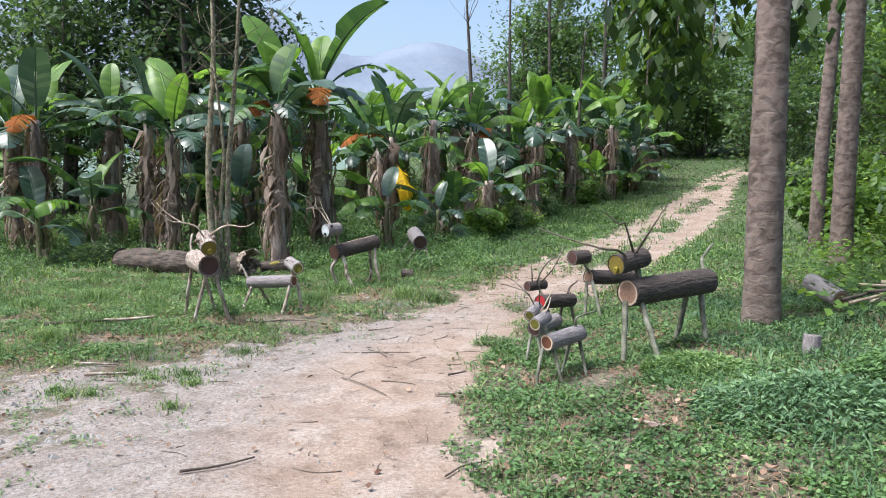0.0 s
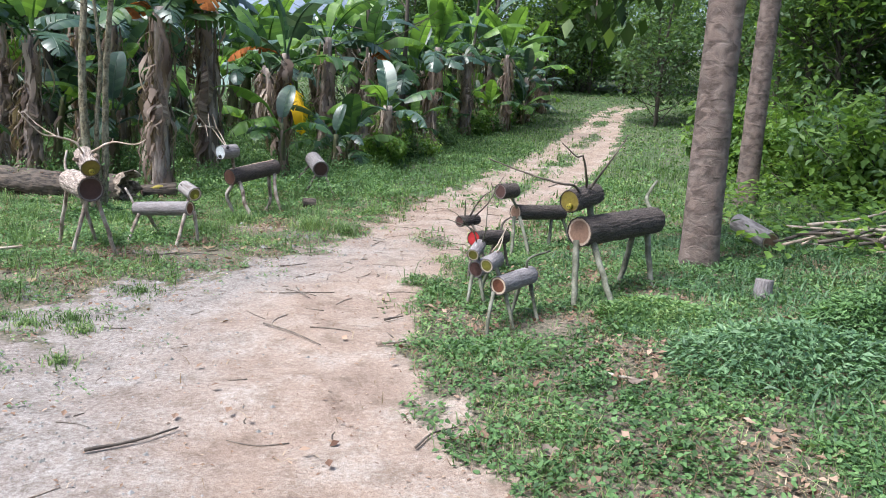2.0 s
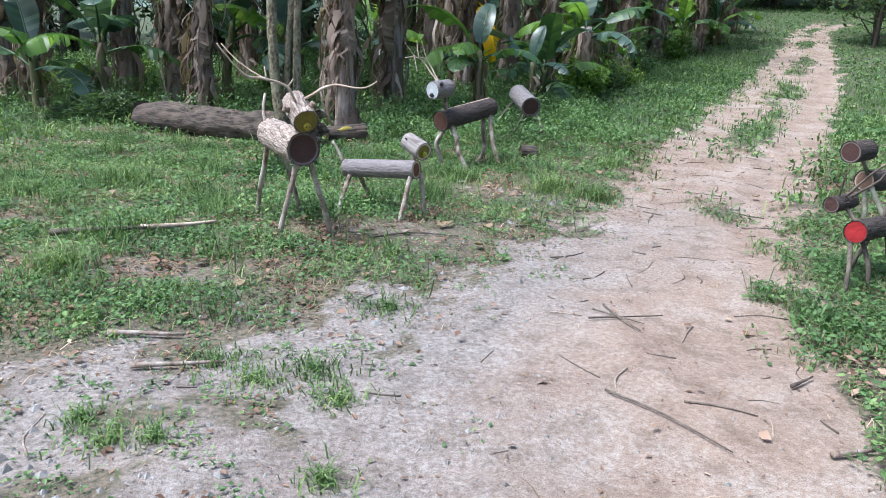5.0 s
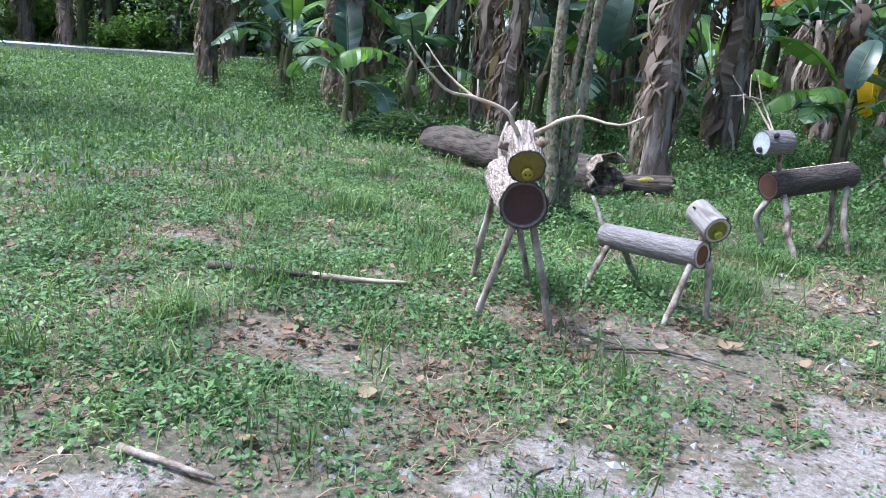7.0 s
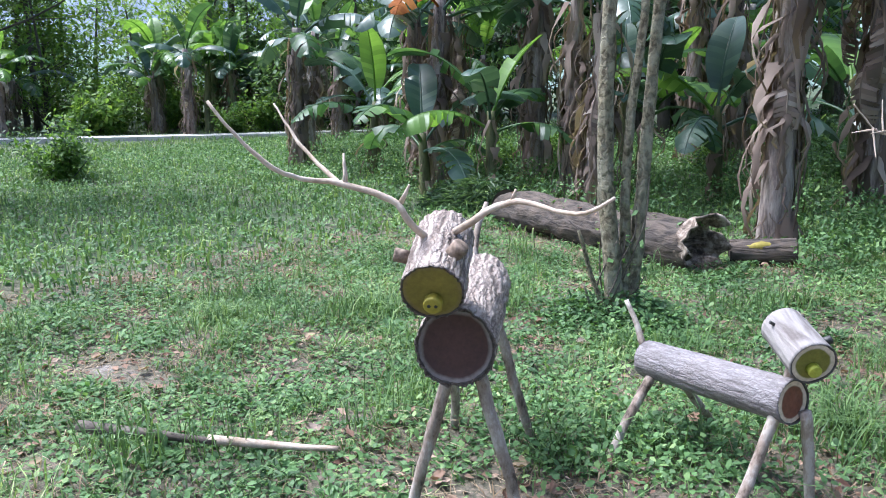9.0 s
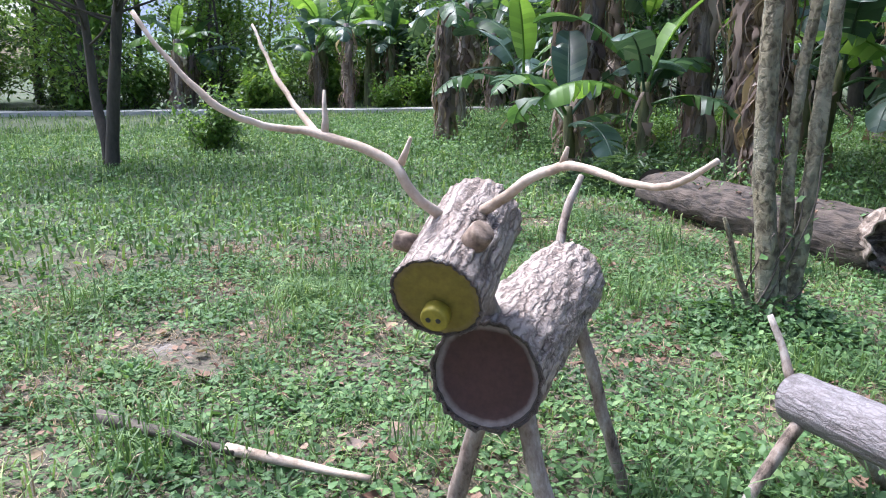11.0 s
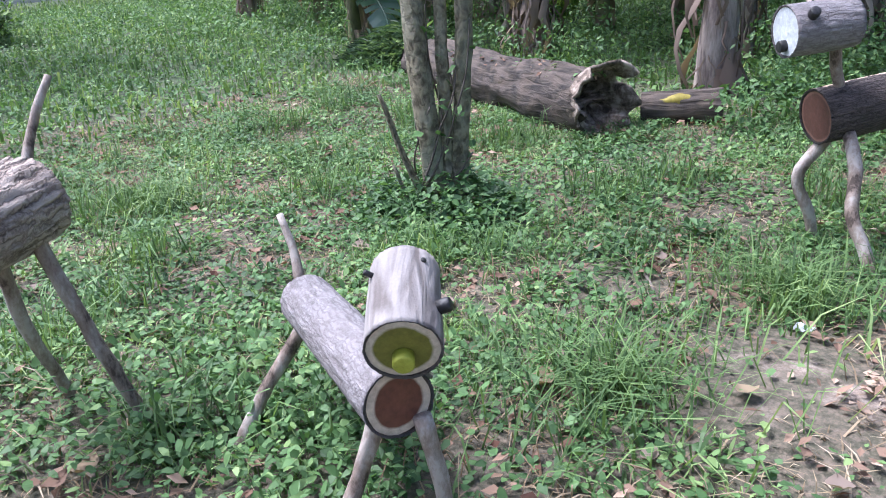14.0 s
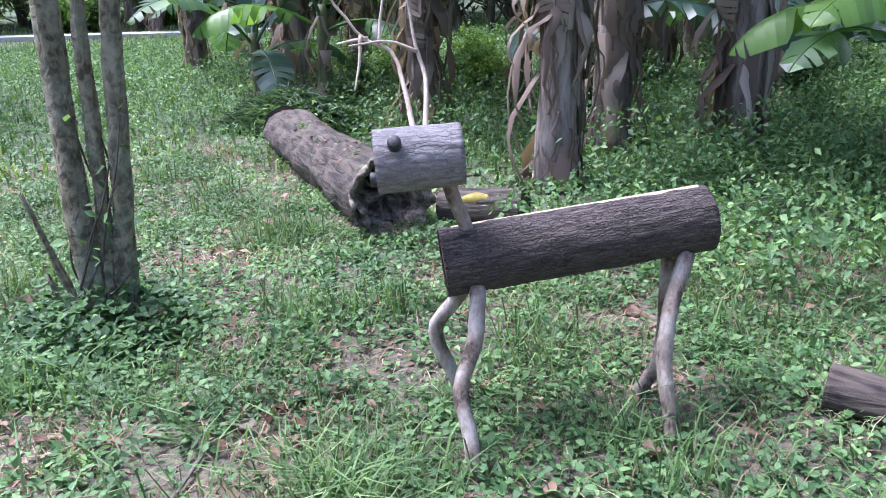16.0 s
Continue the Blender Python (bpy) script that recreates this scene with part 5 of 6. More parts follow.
# the near plants, in the order of the walk
NEAR = (
    (-3.05, 14.35, 2.4, 0.14), (-3.35, 15.6, 2.5, 0.155), (-2.5, 16.2, 2.6, 0.17), (-4.9, 19.4, 2.5, 0.155), (-6.2, 16.4, 2.3, 0.13), (-8.7, 16.5, 2.3, 0.155),
    (-9.35, 17, 2.2, 0.155), (-7.5, 17.6, 2.5, 0.17), (-9.7, 18.6, 2.4, 0.155), (-6, 20.6, 2.6, 0.155), (-1.25, 18.2, 1.9, 0.14), (0.3, 17.9, 0.9, 0.09),
    (1.15, 19.2, 1.3, 0.17), (-0.1, 17, 0.8, 0.08), (0.75, 21.8, 2, 0.15), (2.6, 22.6, 2.2, 0.19), (4.2, 25.6, 2.2, 0.17), (5.9, 27.4, 2.1, 0.155),
    (7.4, 30.5, 1.7, 0.15), (9, 33.6, 1.5, 0.15), (-1.1, 15.2, 1.1, 0.08), (-5.5, 15.6, 2.1, 0.13), (-12.9, 17.6, 2.2, 0.15), (-14.7, 19.6, 2.3, 0.16))
SPECIAL = {(-1.25, 18.2): ((5, YELLOW_LEAF, -60, 0.8, 0.55), (3, RUST_LEAF, 200, 0.7, 0.1)), (-1.1, 15.2): ((3, BANANA_YOUNG, 215, 0.6, 0.1), (2, BANANA_YOUNG, 250, 0.5, 0.15)),
           (-2.5, 16.2): ((3, RUST_LEAF, -80, 0.8, 0.15), (4, BANANA_YOUNG, 200, 1.15, 0.1), (0, BANANA, -20, 1.2, 0.1), (0, BANANA_YOUNG, 190, 0.8, 0.2)),
           (0.75, 21.8): ((3, RUST_LEAF, -80, 0.8, 0.15), (4, BANANA_YOUNG, 100, 1.0, 0.1)), (-8.7, 16.5): ((3, RUST_LEAF, -80, 0.8, 0.15), (4, BANANA_YOUNG, 120, 0.8, 0.1)),
           (-3.35, 15.6): ((4, BANANA_YOUNG, 150, 1.25, 0.1), (3, RUST_LEAF, -100, 0.7, 0.2), (1, BANANA_YOUNG, 170, 0.9, 0.2)), (-9.35, 17): ((4, BANANA_YOUNG, 170, 1.0, 0.1),),
           (-9.7, 18.6): ((4, BANANA_YOUNG, 60, 1.0, 0.1),), (2.6, 22.6): ((4, BANANA_YOUNG, 80, 1.0, 0.1), (4, BANANA_YOUNG, 250, 0.9, 0.1)), (4.2, 25.6): ((4, BANANA_YOUNG, 10, 1.1, 0.1), (4, BANANA_YOUNG, 200, 1.0, 0.1)),
           (5.9, 27.4): ((4, BANANA_YOUNG, 300, 1.1, 0.1),), (7.4, 30.5): ((4, BANANA_YOUNG, 60, 1.2, 0.1),)}
for k, (x, y, h, r) in enumerate(NEAR):
    h = h * 1.24 if h > 1.85 else h
    # left of x = -5 shade is put in by more of the bluish leaves
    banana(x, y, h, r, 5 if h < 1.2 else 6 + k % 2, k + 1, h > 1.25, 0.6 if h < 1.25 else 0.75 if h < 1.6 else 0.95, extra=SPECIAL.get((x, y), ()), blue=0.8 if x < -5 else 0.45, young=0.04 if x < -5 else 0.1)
fill = random.Random(6)
for i in range(16):
    y = fill.uniform(17.5, 33)
    banana(np.interp(y, LY, LX) - fill.uniform(1.9, 4.2), y, fill.choice((0.6, 0.9, 1.2)), 0.08, fill.randrange(4, 7), 400 + i, False, fill.uniform(0.5, 0.8), young=0.35, blue=0.3)
for i, (x, y, h) in enumerate(((-7.1, 15.7, 1.2), (-5.6, 17.3, 1.4), (-8.1, 15.5, 0.9), (-4.4, 16.9, 1.2), (-6.4, 18.6, 1.6), (-3.0, 18.2, 1.2), (-10.6, 17.2, 1.3), (-11.6, 18.4, 1.5))):
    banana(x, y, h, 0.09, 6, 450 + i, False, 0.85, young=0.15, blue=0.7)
for i in range(20):
    y = fill.uniform(24, 33)
    banana(y * fill.uniform(-0.24, 0.09), y, fill.choice((2.0, 2.5, 2.9)), 0.16, 7, 500 + i, fill.random() < 0.5, fill.uniform(0.9, 1.2), young=0.3)
for i in range(16):
    banana(fill.uniform(-30, -16), fill.uniform(24, 34), fill.choice((1.6, 2.0, 2.4)), 0.15, 7, 540 + i, False, fill.uniform(0.9, 1.2), young=0.4, blue=0.2)
fill = random.Random(5)


def past_path(x, y):
    """Beyond the pale path at the back of the clearing."""
    return -3.8 * (x + 25.8) + 3.5 * (y - 18.4) > 4.0


for i in range(62):
    if i >= 46:
        x, y = fill.uniform(-34, -18), fill.uniform(17, 36)
        if not past_path(x, y):
            x, y = x - 5, y + 6
    elif i < 30:
        t = fill.random()
        y = 20 + 18 * t + fill.uniform(-1, 2)
        x = np.interp(y, LY, LX) - fill.uniform(3.0, 11)
    else:
        x, y = fill.uniform(-22, -6), fill.uniform(22.5, 31)
    banana(x, y, fill.choice((2.0, 2.4, 2.8)), fill.choice((0.14, 0.18)), fill.randrange(6, 9), 100 + i, fill.random() < 0.7, fill.uniform(0.85, 1.2), young=0.22)


# ---- background woods ----
def woods():
    rr = random.Random(17)
    protos = []
    for i, (mat, h, lf, ll, fr) in enumerate(((CROWN_MID, 9, 0.2, 2.3, 0.3), (CROWN_MID, 11, 0.22, 2.6, 0.35), (CROWN_LIGHT, 8, 0.2, 2.2, 0.25), (CROWN_MID, 13, 0.24, 2.6, 0.45))):
        o = tree_thing("tree", "tall leafy tree in the wood behind the grove", [([(0, 0, -0.3), (rr.uniform(-0.2, 0.2), 0.1, h * 0.4), (rr.uniform(-0.5, 0.5), rr.uniform(-0.4, 0.4), h)], 0.13 + 0.01 * i, 0.04)], BARK_FAR, mat, 22, fr, ll, 1.0, 17, lf * 1.75, seed=50 + i, sides=9, group="trees behind the grove", base=(-16 - 7 * i, 30 + 3 * i))
        protos.append(o)
    low = []
    for i, (mat, h, lf) in enumerate(((CROWN_MID, 5.5, 0.16), (CROWN_MID, 6.5, 0.17), (CROWN_LIGHT, 4.5, 0.14), (CROWN_LIGHT, 5.5, 0.15))):
        low.append(tree_thing("tree", "bushy tree leafy down to the ground", [([(0, 0, -0.3), (rr.uniform(-0.2, 0.2), 0.1, h * 0.4), (rr.uniform(-0.5, 0.5), rr.uniform(-0.4, 0.4), h)], 0.09, 0.03)], BARK_FAR, mat, 26, 0.08, 2.0, 0.85, 19, lf * 1.6, seed=150 + i, sides=7, twigs=2, group="trees behind the grove", base=(-22 - 5 * i, 26 + 2 * i)))
    # two trees whose darker leaf colour stands in for shade at the left
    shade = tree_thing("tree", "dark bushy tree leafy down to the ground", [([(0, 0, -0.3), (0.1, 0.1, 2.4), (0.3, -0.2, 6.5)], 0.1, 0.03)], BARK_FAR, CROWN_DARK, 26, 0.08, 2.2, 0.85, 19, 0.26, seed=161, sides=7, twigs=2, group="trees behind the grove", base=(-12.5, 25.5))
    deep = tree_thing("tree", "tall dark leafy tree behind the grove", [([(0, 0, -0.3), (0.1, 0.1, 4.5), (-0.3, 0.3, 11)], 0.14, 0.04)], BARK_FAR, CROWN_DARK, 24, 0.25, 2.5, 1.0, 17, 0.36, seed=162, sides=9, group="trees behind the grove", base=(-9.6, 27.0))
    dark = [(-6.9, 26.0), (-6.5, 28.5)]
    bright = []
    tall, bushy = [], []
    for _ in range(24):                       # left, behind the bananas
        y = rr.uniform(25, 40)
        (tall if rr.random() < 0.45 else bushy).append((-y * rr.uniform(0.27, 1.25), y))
    for _ in range(12):                       # the wall of leaves at the left, its shade put into dark leaf colour
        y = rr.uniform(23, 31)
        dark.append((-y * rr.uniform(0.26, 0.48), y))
    for _ in range(10):
        y = rr.uniform(16, 26)
        bushy.append((np.interp(y, RY, RX) + rr.uniform(5.5, 9), y))
    for _ in range(34):                       # beyond the clearing, the sunlit look put into lighter leaf colour
        bright.append((rr.uniform(-44, -30), rr.uniform(6, 32)))
    for _ in range(10):
        tall.append((rr.uniform(-40, -26), rr.uniform(4, 28)))
    for _ in range(5):                       # over the grove's far end, thin against the sky
        y = rr.uniform(34, 62)
        tall.append((y * rr.uniform(0.10, 0.24), y))
    for _ in range(10):
        y = rr.uniform(40, 60)
        bushy.append((y * rr.uniform(0.08, 0.3), y))
    for _ in range(30):                       # right of the track
        y = rr.uniform(13, 44)
        x = np.interp(y, RY, RX) + rr.uniform(4.5, 16) + (3 if y < 20 else 0)
        (tall if rr.random() < 0.5 else bushy).append((x, y))
    for _ in range(24):
        (tall if rr.random() < 0.5 else bushy).append((rr.uniform(14, 40), rr.uniform(43, 60)))
    for _ in range(16):                       # where the track bends out of sight
        y = rr.uniform(43, 50)
        bushy.append((rr.uniform(5, 22), y))
    for _ in range(8):
        y = rr.uniform(30, 42)
        bushy.append((y * rr.uniform(0.42, 0.58), y))
    for _ in range(8):                       # unseen trees added behind the start, for light and to close the back
        tall.append((rr.uniform(-18, 16), rr.uniform(-16, -7)))
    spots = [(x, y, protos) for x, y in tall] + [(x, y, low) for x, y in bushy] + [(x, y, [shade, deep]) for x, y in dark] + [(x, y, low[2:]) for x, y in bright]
    for x, y, kinds in spots:
        copy_thing(rr.choice(kinds), pose(x, y, ground_z(x, y), 0, 0, rr.uniform(0, 360)) @ Matrix.Scale(rr.uniform(0.8, 1.15), 4))


woods()


def shrubs():
    rr, nr = random.Random(23), np.random.default_rng(23)
    protos = []
    for i, (mat, lf) in enumerate(((CROWN_LIGHT, 0.12), (CROWN_MID, 0.11), (CROWN_LIGHT, 0.15))):
        ob = thing("shrub", (9 + i * 2.0, 12.0 + i * 2.2, ground_z(9 + i * 2.0, 12.0 + i * 2.2)), "bushy bright green leafy shrub", "shrub", "undergrowth on the bank")
        wood, tips = Pile(), []
        for _ in range(16):
            a = rr.uniform(0, 6.3)
            lp = limb_points((rr.uniform(-0.15, 0.15), rr.uniform(-0.15, 0.15), -0.05), (math.cos(a) * 0.9, math.sin(a) * 0.9, rr.uniform(0.5, 1.6)), rr.uniform(0.7, 1.6), rr)
            wood.add(*tube(lp, [0.013 * (1 - 0.7 * j / (len(lp) - 1)) for j in range(len(lp))], 4, cap=False))
            tips += [tuple(p) for p in lp[2:]]
        part("stem", wood.mesh("stem", BARK_FAR), ob)
        t = np.array(tips)
        v, f = leaf_cloud(t, np.full(len(t), 0.3), 17, lf * 1.3, nr, 0.85)
        v[:, 2] = np.maximum(v[:, 2], 0.0)
        part("foliage", mesh_of("foliage", v, f, mat, False), ob)
        protos.append(ob)
    spots = []
    for _ in range(44):
        y = rr.uniform(9.5, 34)
        spots.append((np.interp(y, RY, RX) + rr.uniform(3.2, 9) + (1.2 if y < 13 else 0), y, rr.uniform(0.7, 1.25)))
    for _ in range(26):
        spots.append((rr.uniform(-36, -17), rr.uniform(15, 32), rr.uniform(0.8, 1.7)))
    for _ in range(22):
        y = rr.uniform(19, 36)
        spots.append((np.interp(y, LY, LX) - rr.uniform(2.5, 7), y, rr.uniform(0.5, 0.9)))
    for _ in range(18):
        y = rr.uniform(17.5, 34)
        spots.append((np.interp(y, LY, LX) - rr.uniform(2.0, 3.6), y, rr.uniform(0.35, 0.6)))
    for _ in range(10):
        spots.append((rr.uniform(-10, -3.5), rr.uniform(16.2, 20), rr.uniform(0.3, 0.55)))
    spots += [(-14.3, 13.4, 0.75), (-15.2, 13.8, 0.8)]
    spots = [q for q in spots if q[0] > -13 or q[1] < 15 or past_path(q[0], q[1])]
    for x, y, s in spots:
        copy_thing(rr.choice(protos), pose(x, y, ground_z(x, y), 0, 0, rr.uniform(0, 360)) @ Matrix.Scale(s, 4))


shrubs()
hanging_bough((8.2, 10.2), "leafy tree with broad drooping leaves over the track", (
    [(8.2, 10.2, 5.6), (2.6, 9.0, 4.3), (2.2, 8.3, 3.5), (2.05, 7.9, 2.9), (2.0, 7.75, 2.45)], [(8.2, 10.2, 5.4), (2.6, 8.8, 4.0), (2.4, 8.1, 3.3), (2.25, 7.8, 2.65)], [(8.2, 10.2, 5.8), (2.8, 8.6, 4.3), (2.7, 7.9, 3.4), (2.6, 7.7, 2.9)], [(8.2, 10.2, 5.8), (3.2, 8.6, 4.4), (3.4, 7.8, 3.5), (3.5, 7.4, 3.1)], [(8.2, 10.2, 5.0), (3.2, 9.2, 4.4), (2.2, 8.2, 3.7), (1.8, 7.8, 3.2)]), 8)
# bare trees above the grove
for k, (x, y, h) in enumerate(((0.7, 22.0, 6.5), (3.6, 27.5, 9.0), (1.9, 24.0, 7.0), (6.6, 33.0, 10.0), (4.9, 29.0, 6.0))):
    tree_thing("bare_tree", "thin bare-branched tree rising above the bananas", [([(0, 0, -0.2), (0.1, 0, h * 0.4), (-0.1 + 0.1 * k, 0.1, h)], 0.10, 0.025)], BARK_FAR, CROWN_MID if k in (2, 4) else None, 9, 0.35, 2.0, 0.5, 10, 0.16, seed=70 + k, sides=9, bare=k not in (2, 4), base=(x, y))
# the forked tree by the clearing
tree_thing("forked_tree", "dark forked tree with spreading crown in the clearing", [
    ([(0.05, 0, -0.1), (0.1, 0.03, 0.5), (0.3, 0.1, 1.6), (0.4, 0.2, 2.4), (0.9, 0.5, 3.6)], 0.10, 0.05), ([(-0.05, 0, -0.1), (-0.12, 0, 0.4), (-0.4, 0, 1.0), (-0.6, 0, 2.2), (-0.9, -0.2, 3.6)], 0.085, 0.04)],
    BARK_FAR, CROWN_MID, 16, 0.5, 2.8, 0.6, 50, 0.11, seed=91, sides=12, base=(-12.9, 11.2))


# pale path edge at the back of the clearing
def kerb():
    pts = [(-34, 8.5), (-29.5, 14.0), (-25.8, 18.4), (-22.3, 22.2), (-17.5, 27.6)]
    tops = Pile()
    for (x0, y0), (x1, y1) in zip(pts, pts[1:]):
        d = Vector((x1 - x0, y1 - y0, 0)).normalized()
        n_ = Vector((-d.y, d.x, 0)) * 0.6
        z0, z1 = ground_z(x0, y0), ground_z(x1, y1)
        a, b = Vector((x0, y0, z0)), Vector((x1, y1, z1))
        h = Vector((0, 0, 0.12))
        lo = Vector((0, 0, -0.2))
        tops.add([a - n_ + lo, b - n_ + lo, b + n_ + lo, a + n_ + lo, a - n_ + h, b - n_ + h, b + n_ + h, a + n_ + h], [(4, 5, 6, 7), (0, 1, 5, 4), (2, 3, 7, 6), (1, 2, 6, 5), (3, 0, 4, 7)])
    tagged(new("pavement", tops.mesh("pavement", CONCRETE, False)), "pale raised concrete path beyond the clearing", "path", kind="structure")


kerb()


# ---- ground cover ----
def scatter(count, x0, x1, y0, y1, seed, keep):
    r = np.random.default_rng(seed)
    x, y = r.uniform(x0, x1, count), r.uniform(y0, y1, count)
    k = r.uniform(0, 1, count) < keep(x, y)
    return x[k], y[k], r


def grass_density(x, y):
    soil = smooth(0.1, 0.8, waves(x, y, 31, 1.5) + 0.5 * waves(x, y, 33, 0.45))
    bare = bare_mask(x, y)
    return np.clip((1 - 0.55 * edge_zone(x, y)) * (1 - track_mask(x, y) * 1.25) * (1 - 0.72 * soil) * (1 - 0.95 * smooth(0.15, 0.6, bare)), 0, 1)


def blades(name, label, material, x, y, r, hmin, hmax, width, lean=0.5, cat="grass"):
    m = len(x)
    z = land(x, y)
    a = r.uniform(0, 2 * math.pi, m)
    h = r.uniform(hmin, hmax, m)
    ln = h * r.uniform(0.2, 1.0, m) * lean * 2
    dx, dy = np.cos(a), np.sin(a)
    w = width * r.uniform(0.6, 1.3, m)
    sx, sy = -dy * w, dx * w
    p0 = np.stack([x - sx, y - sy, z - 0.005], 1)
    p1 = np.stack([x + sx, y + sy, z - 0.005], 1)
    mx, my, mz = x + dx * ln * 0.35, y + dy * ln * 0.35, z + h * 0.7
    p2, p3 = np.stack([mx + sx * 0.8, my + sy * 0.8, mz], 1), np.stack([mx - sx * 0.8, my - sy * 0.8, mz], 1)
    p4 = np.stack([x + dx * ln, y + dy * ln, z + h * r.uniform(0.55, 1.0, m)], 1)
    v = np.stack([p0, p1, p2, p3, p4], 1).reshape(-1, 3)
    i = np.arange(m)[:, None] * 5
    faces = (i + np.array([0, 1, 2, 3])).tolist() + (i + np.array([3, 2, 4])).tolist()
    tagged(new(name, mesh_of(name, v, faces, material, False)), label, cat, kind="stuff")


def herbs(name, label, material, x, y, r, hmin, hmax, size, cat="ground cover", aspect=1.6, tilt=0.35, fine=False):
    m = len(x)
    z = land(x, y) + r.uniform(hmin, hmax, m)
    a, t = r.uniform(0, 2 * math.pi, m), r.normal(0.0, tilt, m)
    L = size * r.uniform(0.55, 1.3, m)
    w = np.stack([np.cos(a) * np.cos(t), np.sin(a) * np.cos(t), np.sin(t)], 1)
    side = np.stack([-np.sin(a), np.cos(a), r.normal(0, tilt, m)], 1)
    p = np.stack([x, y, z], 1)
    hw = side * (L / aspect * 0.5)[:, None]
    mid = p + w * (L * 0.5)[:, None] + np.array([0, 0, 1]) * (L * 0.08)[:, None]
    tip = p + w * L[:, None]
    corners = [p, mid + hw, tip, mid - hw]
    if fine:
        lo, hi = p * 0.72 + tip * 0.28, p * 0.3 + tip * 0.7
        bend = np.array([0, 0, 1]) * (L * 0.07)[:, None]
        corners = [p, lo + hw + bend, hi + hw * 0.75 + bend, tip, hi - hw * 0.75 + bend, lo - hw + bend]
    v = np.stack(corners, 1).reshape(-1, 3)
    tagged(new(name, mesh_of(name, v, np.arange(m * len(corners)).reshape(m, -1), material, False)), label, cat, kind="stuff")


def patchy(seed, size, lo=-0.2, hi=0.6):
    return lambda x, y: grass_density(x, y) * smooth(lo, hi, waves(x, y, seed, size))


herbs("low_herbs", "mat of small green herb leaves", HERB, *scatter(95000, -6.5, 0.5, 6.5, 13.5, 41, grass_density), 0.0, 0.055, 0.033, fine=True)
herbs("low_herbs", "mat of small green herb leaves on the bank", HERB, *scatter(90000, 0.0, 5.5, 2.0, 10.0, 42, grass_density), 0.0, 0.06, 0.034, fine=True)
blades("grass", "short green grass blades", GRASS, *scatter(130000, -6.5, 1.0, 6.5, 14, 43, patchy(35, 1.8, -0.6, 0.6)), 0.02, 0.085, 0.0028, 0.95)
blades("grass", "short green grass blades on the bank", GRASS, *scatter(80000, 0, 5.5, 2.0, 10.0, 44, patchy(36, 1.8, -0.6, 0.6)), 0.02, 0.08, 0.0028, 0.95)
herbs("low_herbs", "green ground cover in the clearing", HERB, *scatter(210000, -20, 6, 6, 26, 45, lambda x, y: grass_density(x, y) * (1 - (x > -6.5) * (y < 13.5) * (x < 0.5)) * (1 - (x > 0) * (y < 10))), 0.0, 0.10, 0.062, aspect=2.0, tilt=0.5)
blades("grass", "green grass in the clearing", GRASS, *scatter(70000, -22, 8, 6, 28, 46, lambda x, y: grass_density(x, y) * (1 - (x > -6.5) * (y < 13.5) * (x < 0.5)) * (1 - (x > 0) * (y < 10))), 0.06, 0.2, 0.008)
blades("grass", "tall tufts of green grass by the track", GRASS, *scatter(26000, -6, 0.5, 6.5, 13, 47, patchy(51, 1.2, 0.35, 0.8)), 0.12, 0.28, 0.0035, 0.7)
far_keep = lambda x, y: np.clip(1 - track_mask(x, y) * 1.2, 0, 1) * (1 - (x > -6.5) * (x < 1.5) * (y < 13.8)) * (1 - (x > 0) * (x < 5.5) * (y < 10.5))
blades("grass", "grass along the far track", GRASS, *scatter(60000, -6, 22, 9.5, 46, 57, far_keep), 0.03, 0.10, 0.013)
herbs("low_herbs", "ground cover along the far track", HERB, *scatter(40000, -6, 22, 9.5, 46, 58, far_keep), 0.0, 0.06, 0.10)
blades("grass", "grass beyond the clearing and behind", GRASS, *scatter(26000, -34, 10, -10, 30, 59, lambda x, y: far_keep(x, y) * ((x < -6.5) | (y < 3))), 0.06, 0.2, 0.014)
for nm, lab, args in (("low_herbs", "rough ground cover beside the bank", (60000, 4.6, 15, -8, 11, 211)), ("low_herbs", "rough ground cover behind the start", (30000, 0.8, 5.2, -8, 2.4, 212))):
    herbs(nm, lab, HERB, *scatter(*args, lambda x, y: np.clip(1 - track_mask(x, y) * 1.3, 0, 1) * (0.55 + 0.4 * waves(x, y, 213, 2.0))), 0.0, 0.09, 0.06, aspect=2.0, tilt=0.5)
herbs("undergrowth", "dense green undergrowth below the bananas", HERB, *scatter(260000, -16, 8, 14, 30, 48, lambda x, y: smooth(1.6, 3.6, np.interp(y, LY, LX) - x) * smooth(13.6, 15.5, y) * np.clip(0.35 + 0.65 * waves(x, y, 61, 2.5), 0, 1)), 0.0, 0.42, 0.062, "undergrowth", 2.2, 0.6)
herbs("undergrowth", "leafy weeds between the reindeer and the grove", HERB, *scatter(32000, -2.6, 1.0, 13.0, 18.5, 91, lambda x, y: smooth(-0.4, 0.5, waves(x, y, 92, 1.2) + 0.5 * smooth(0.6, 2.0, np.interp(y, LY, LX) - x)) * (1 - track_mask(x, y))), 0.0, 0.3, 0.048, "undergrowth", 2.0, 0.6)
herbs("undergrowth", "dense green undergrowth on the bank", CROWN_LIGHT, *scatter(90000, 3, 16, 7, 34, 49, lambda x, y: smooth(2.4, 4.2, x - np.interp(y, RY, RX)) * np.clip(0.55 + 0.6 * waves(x, y, 62, 2.0), 0, 1)), 0.0, 0.45, 0.11, "undergrowth")
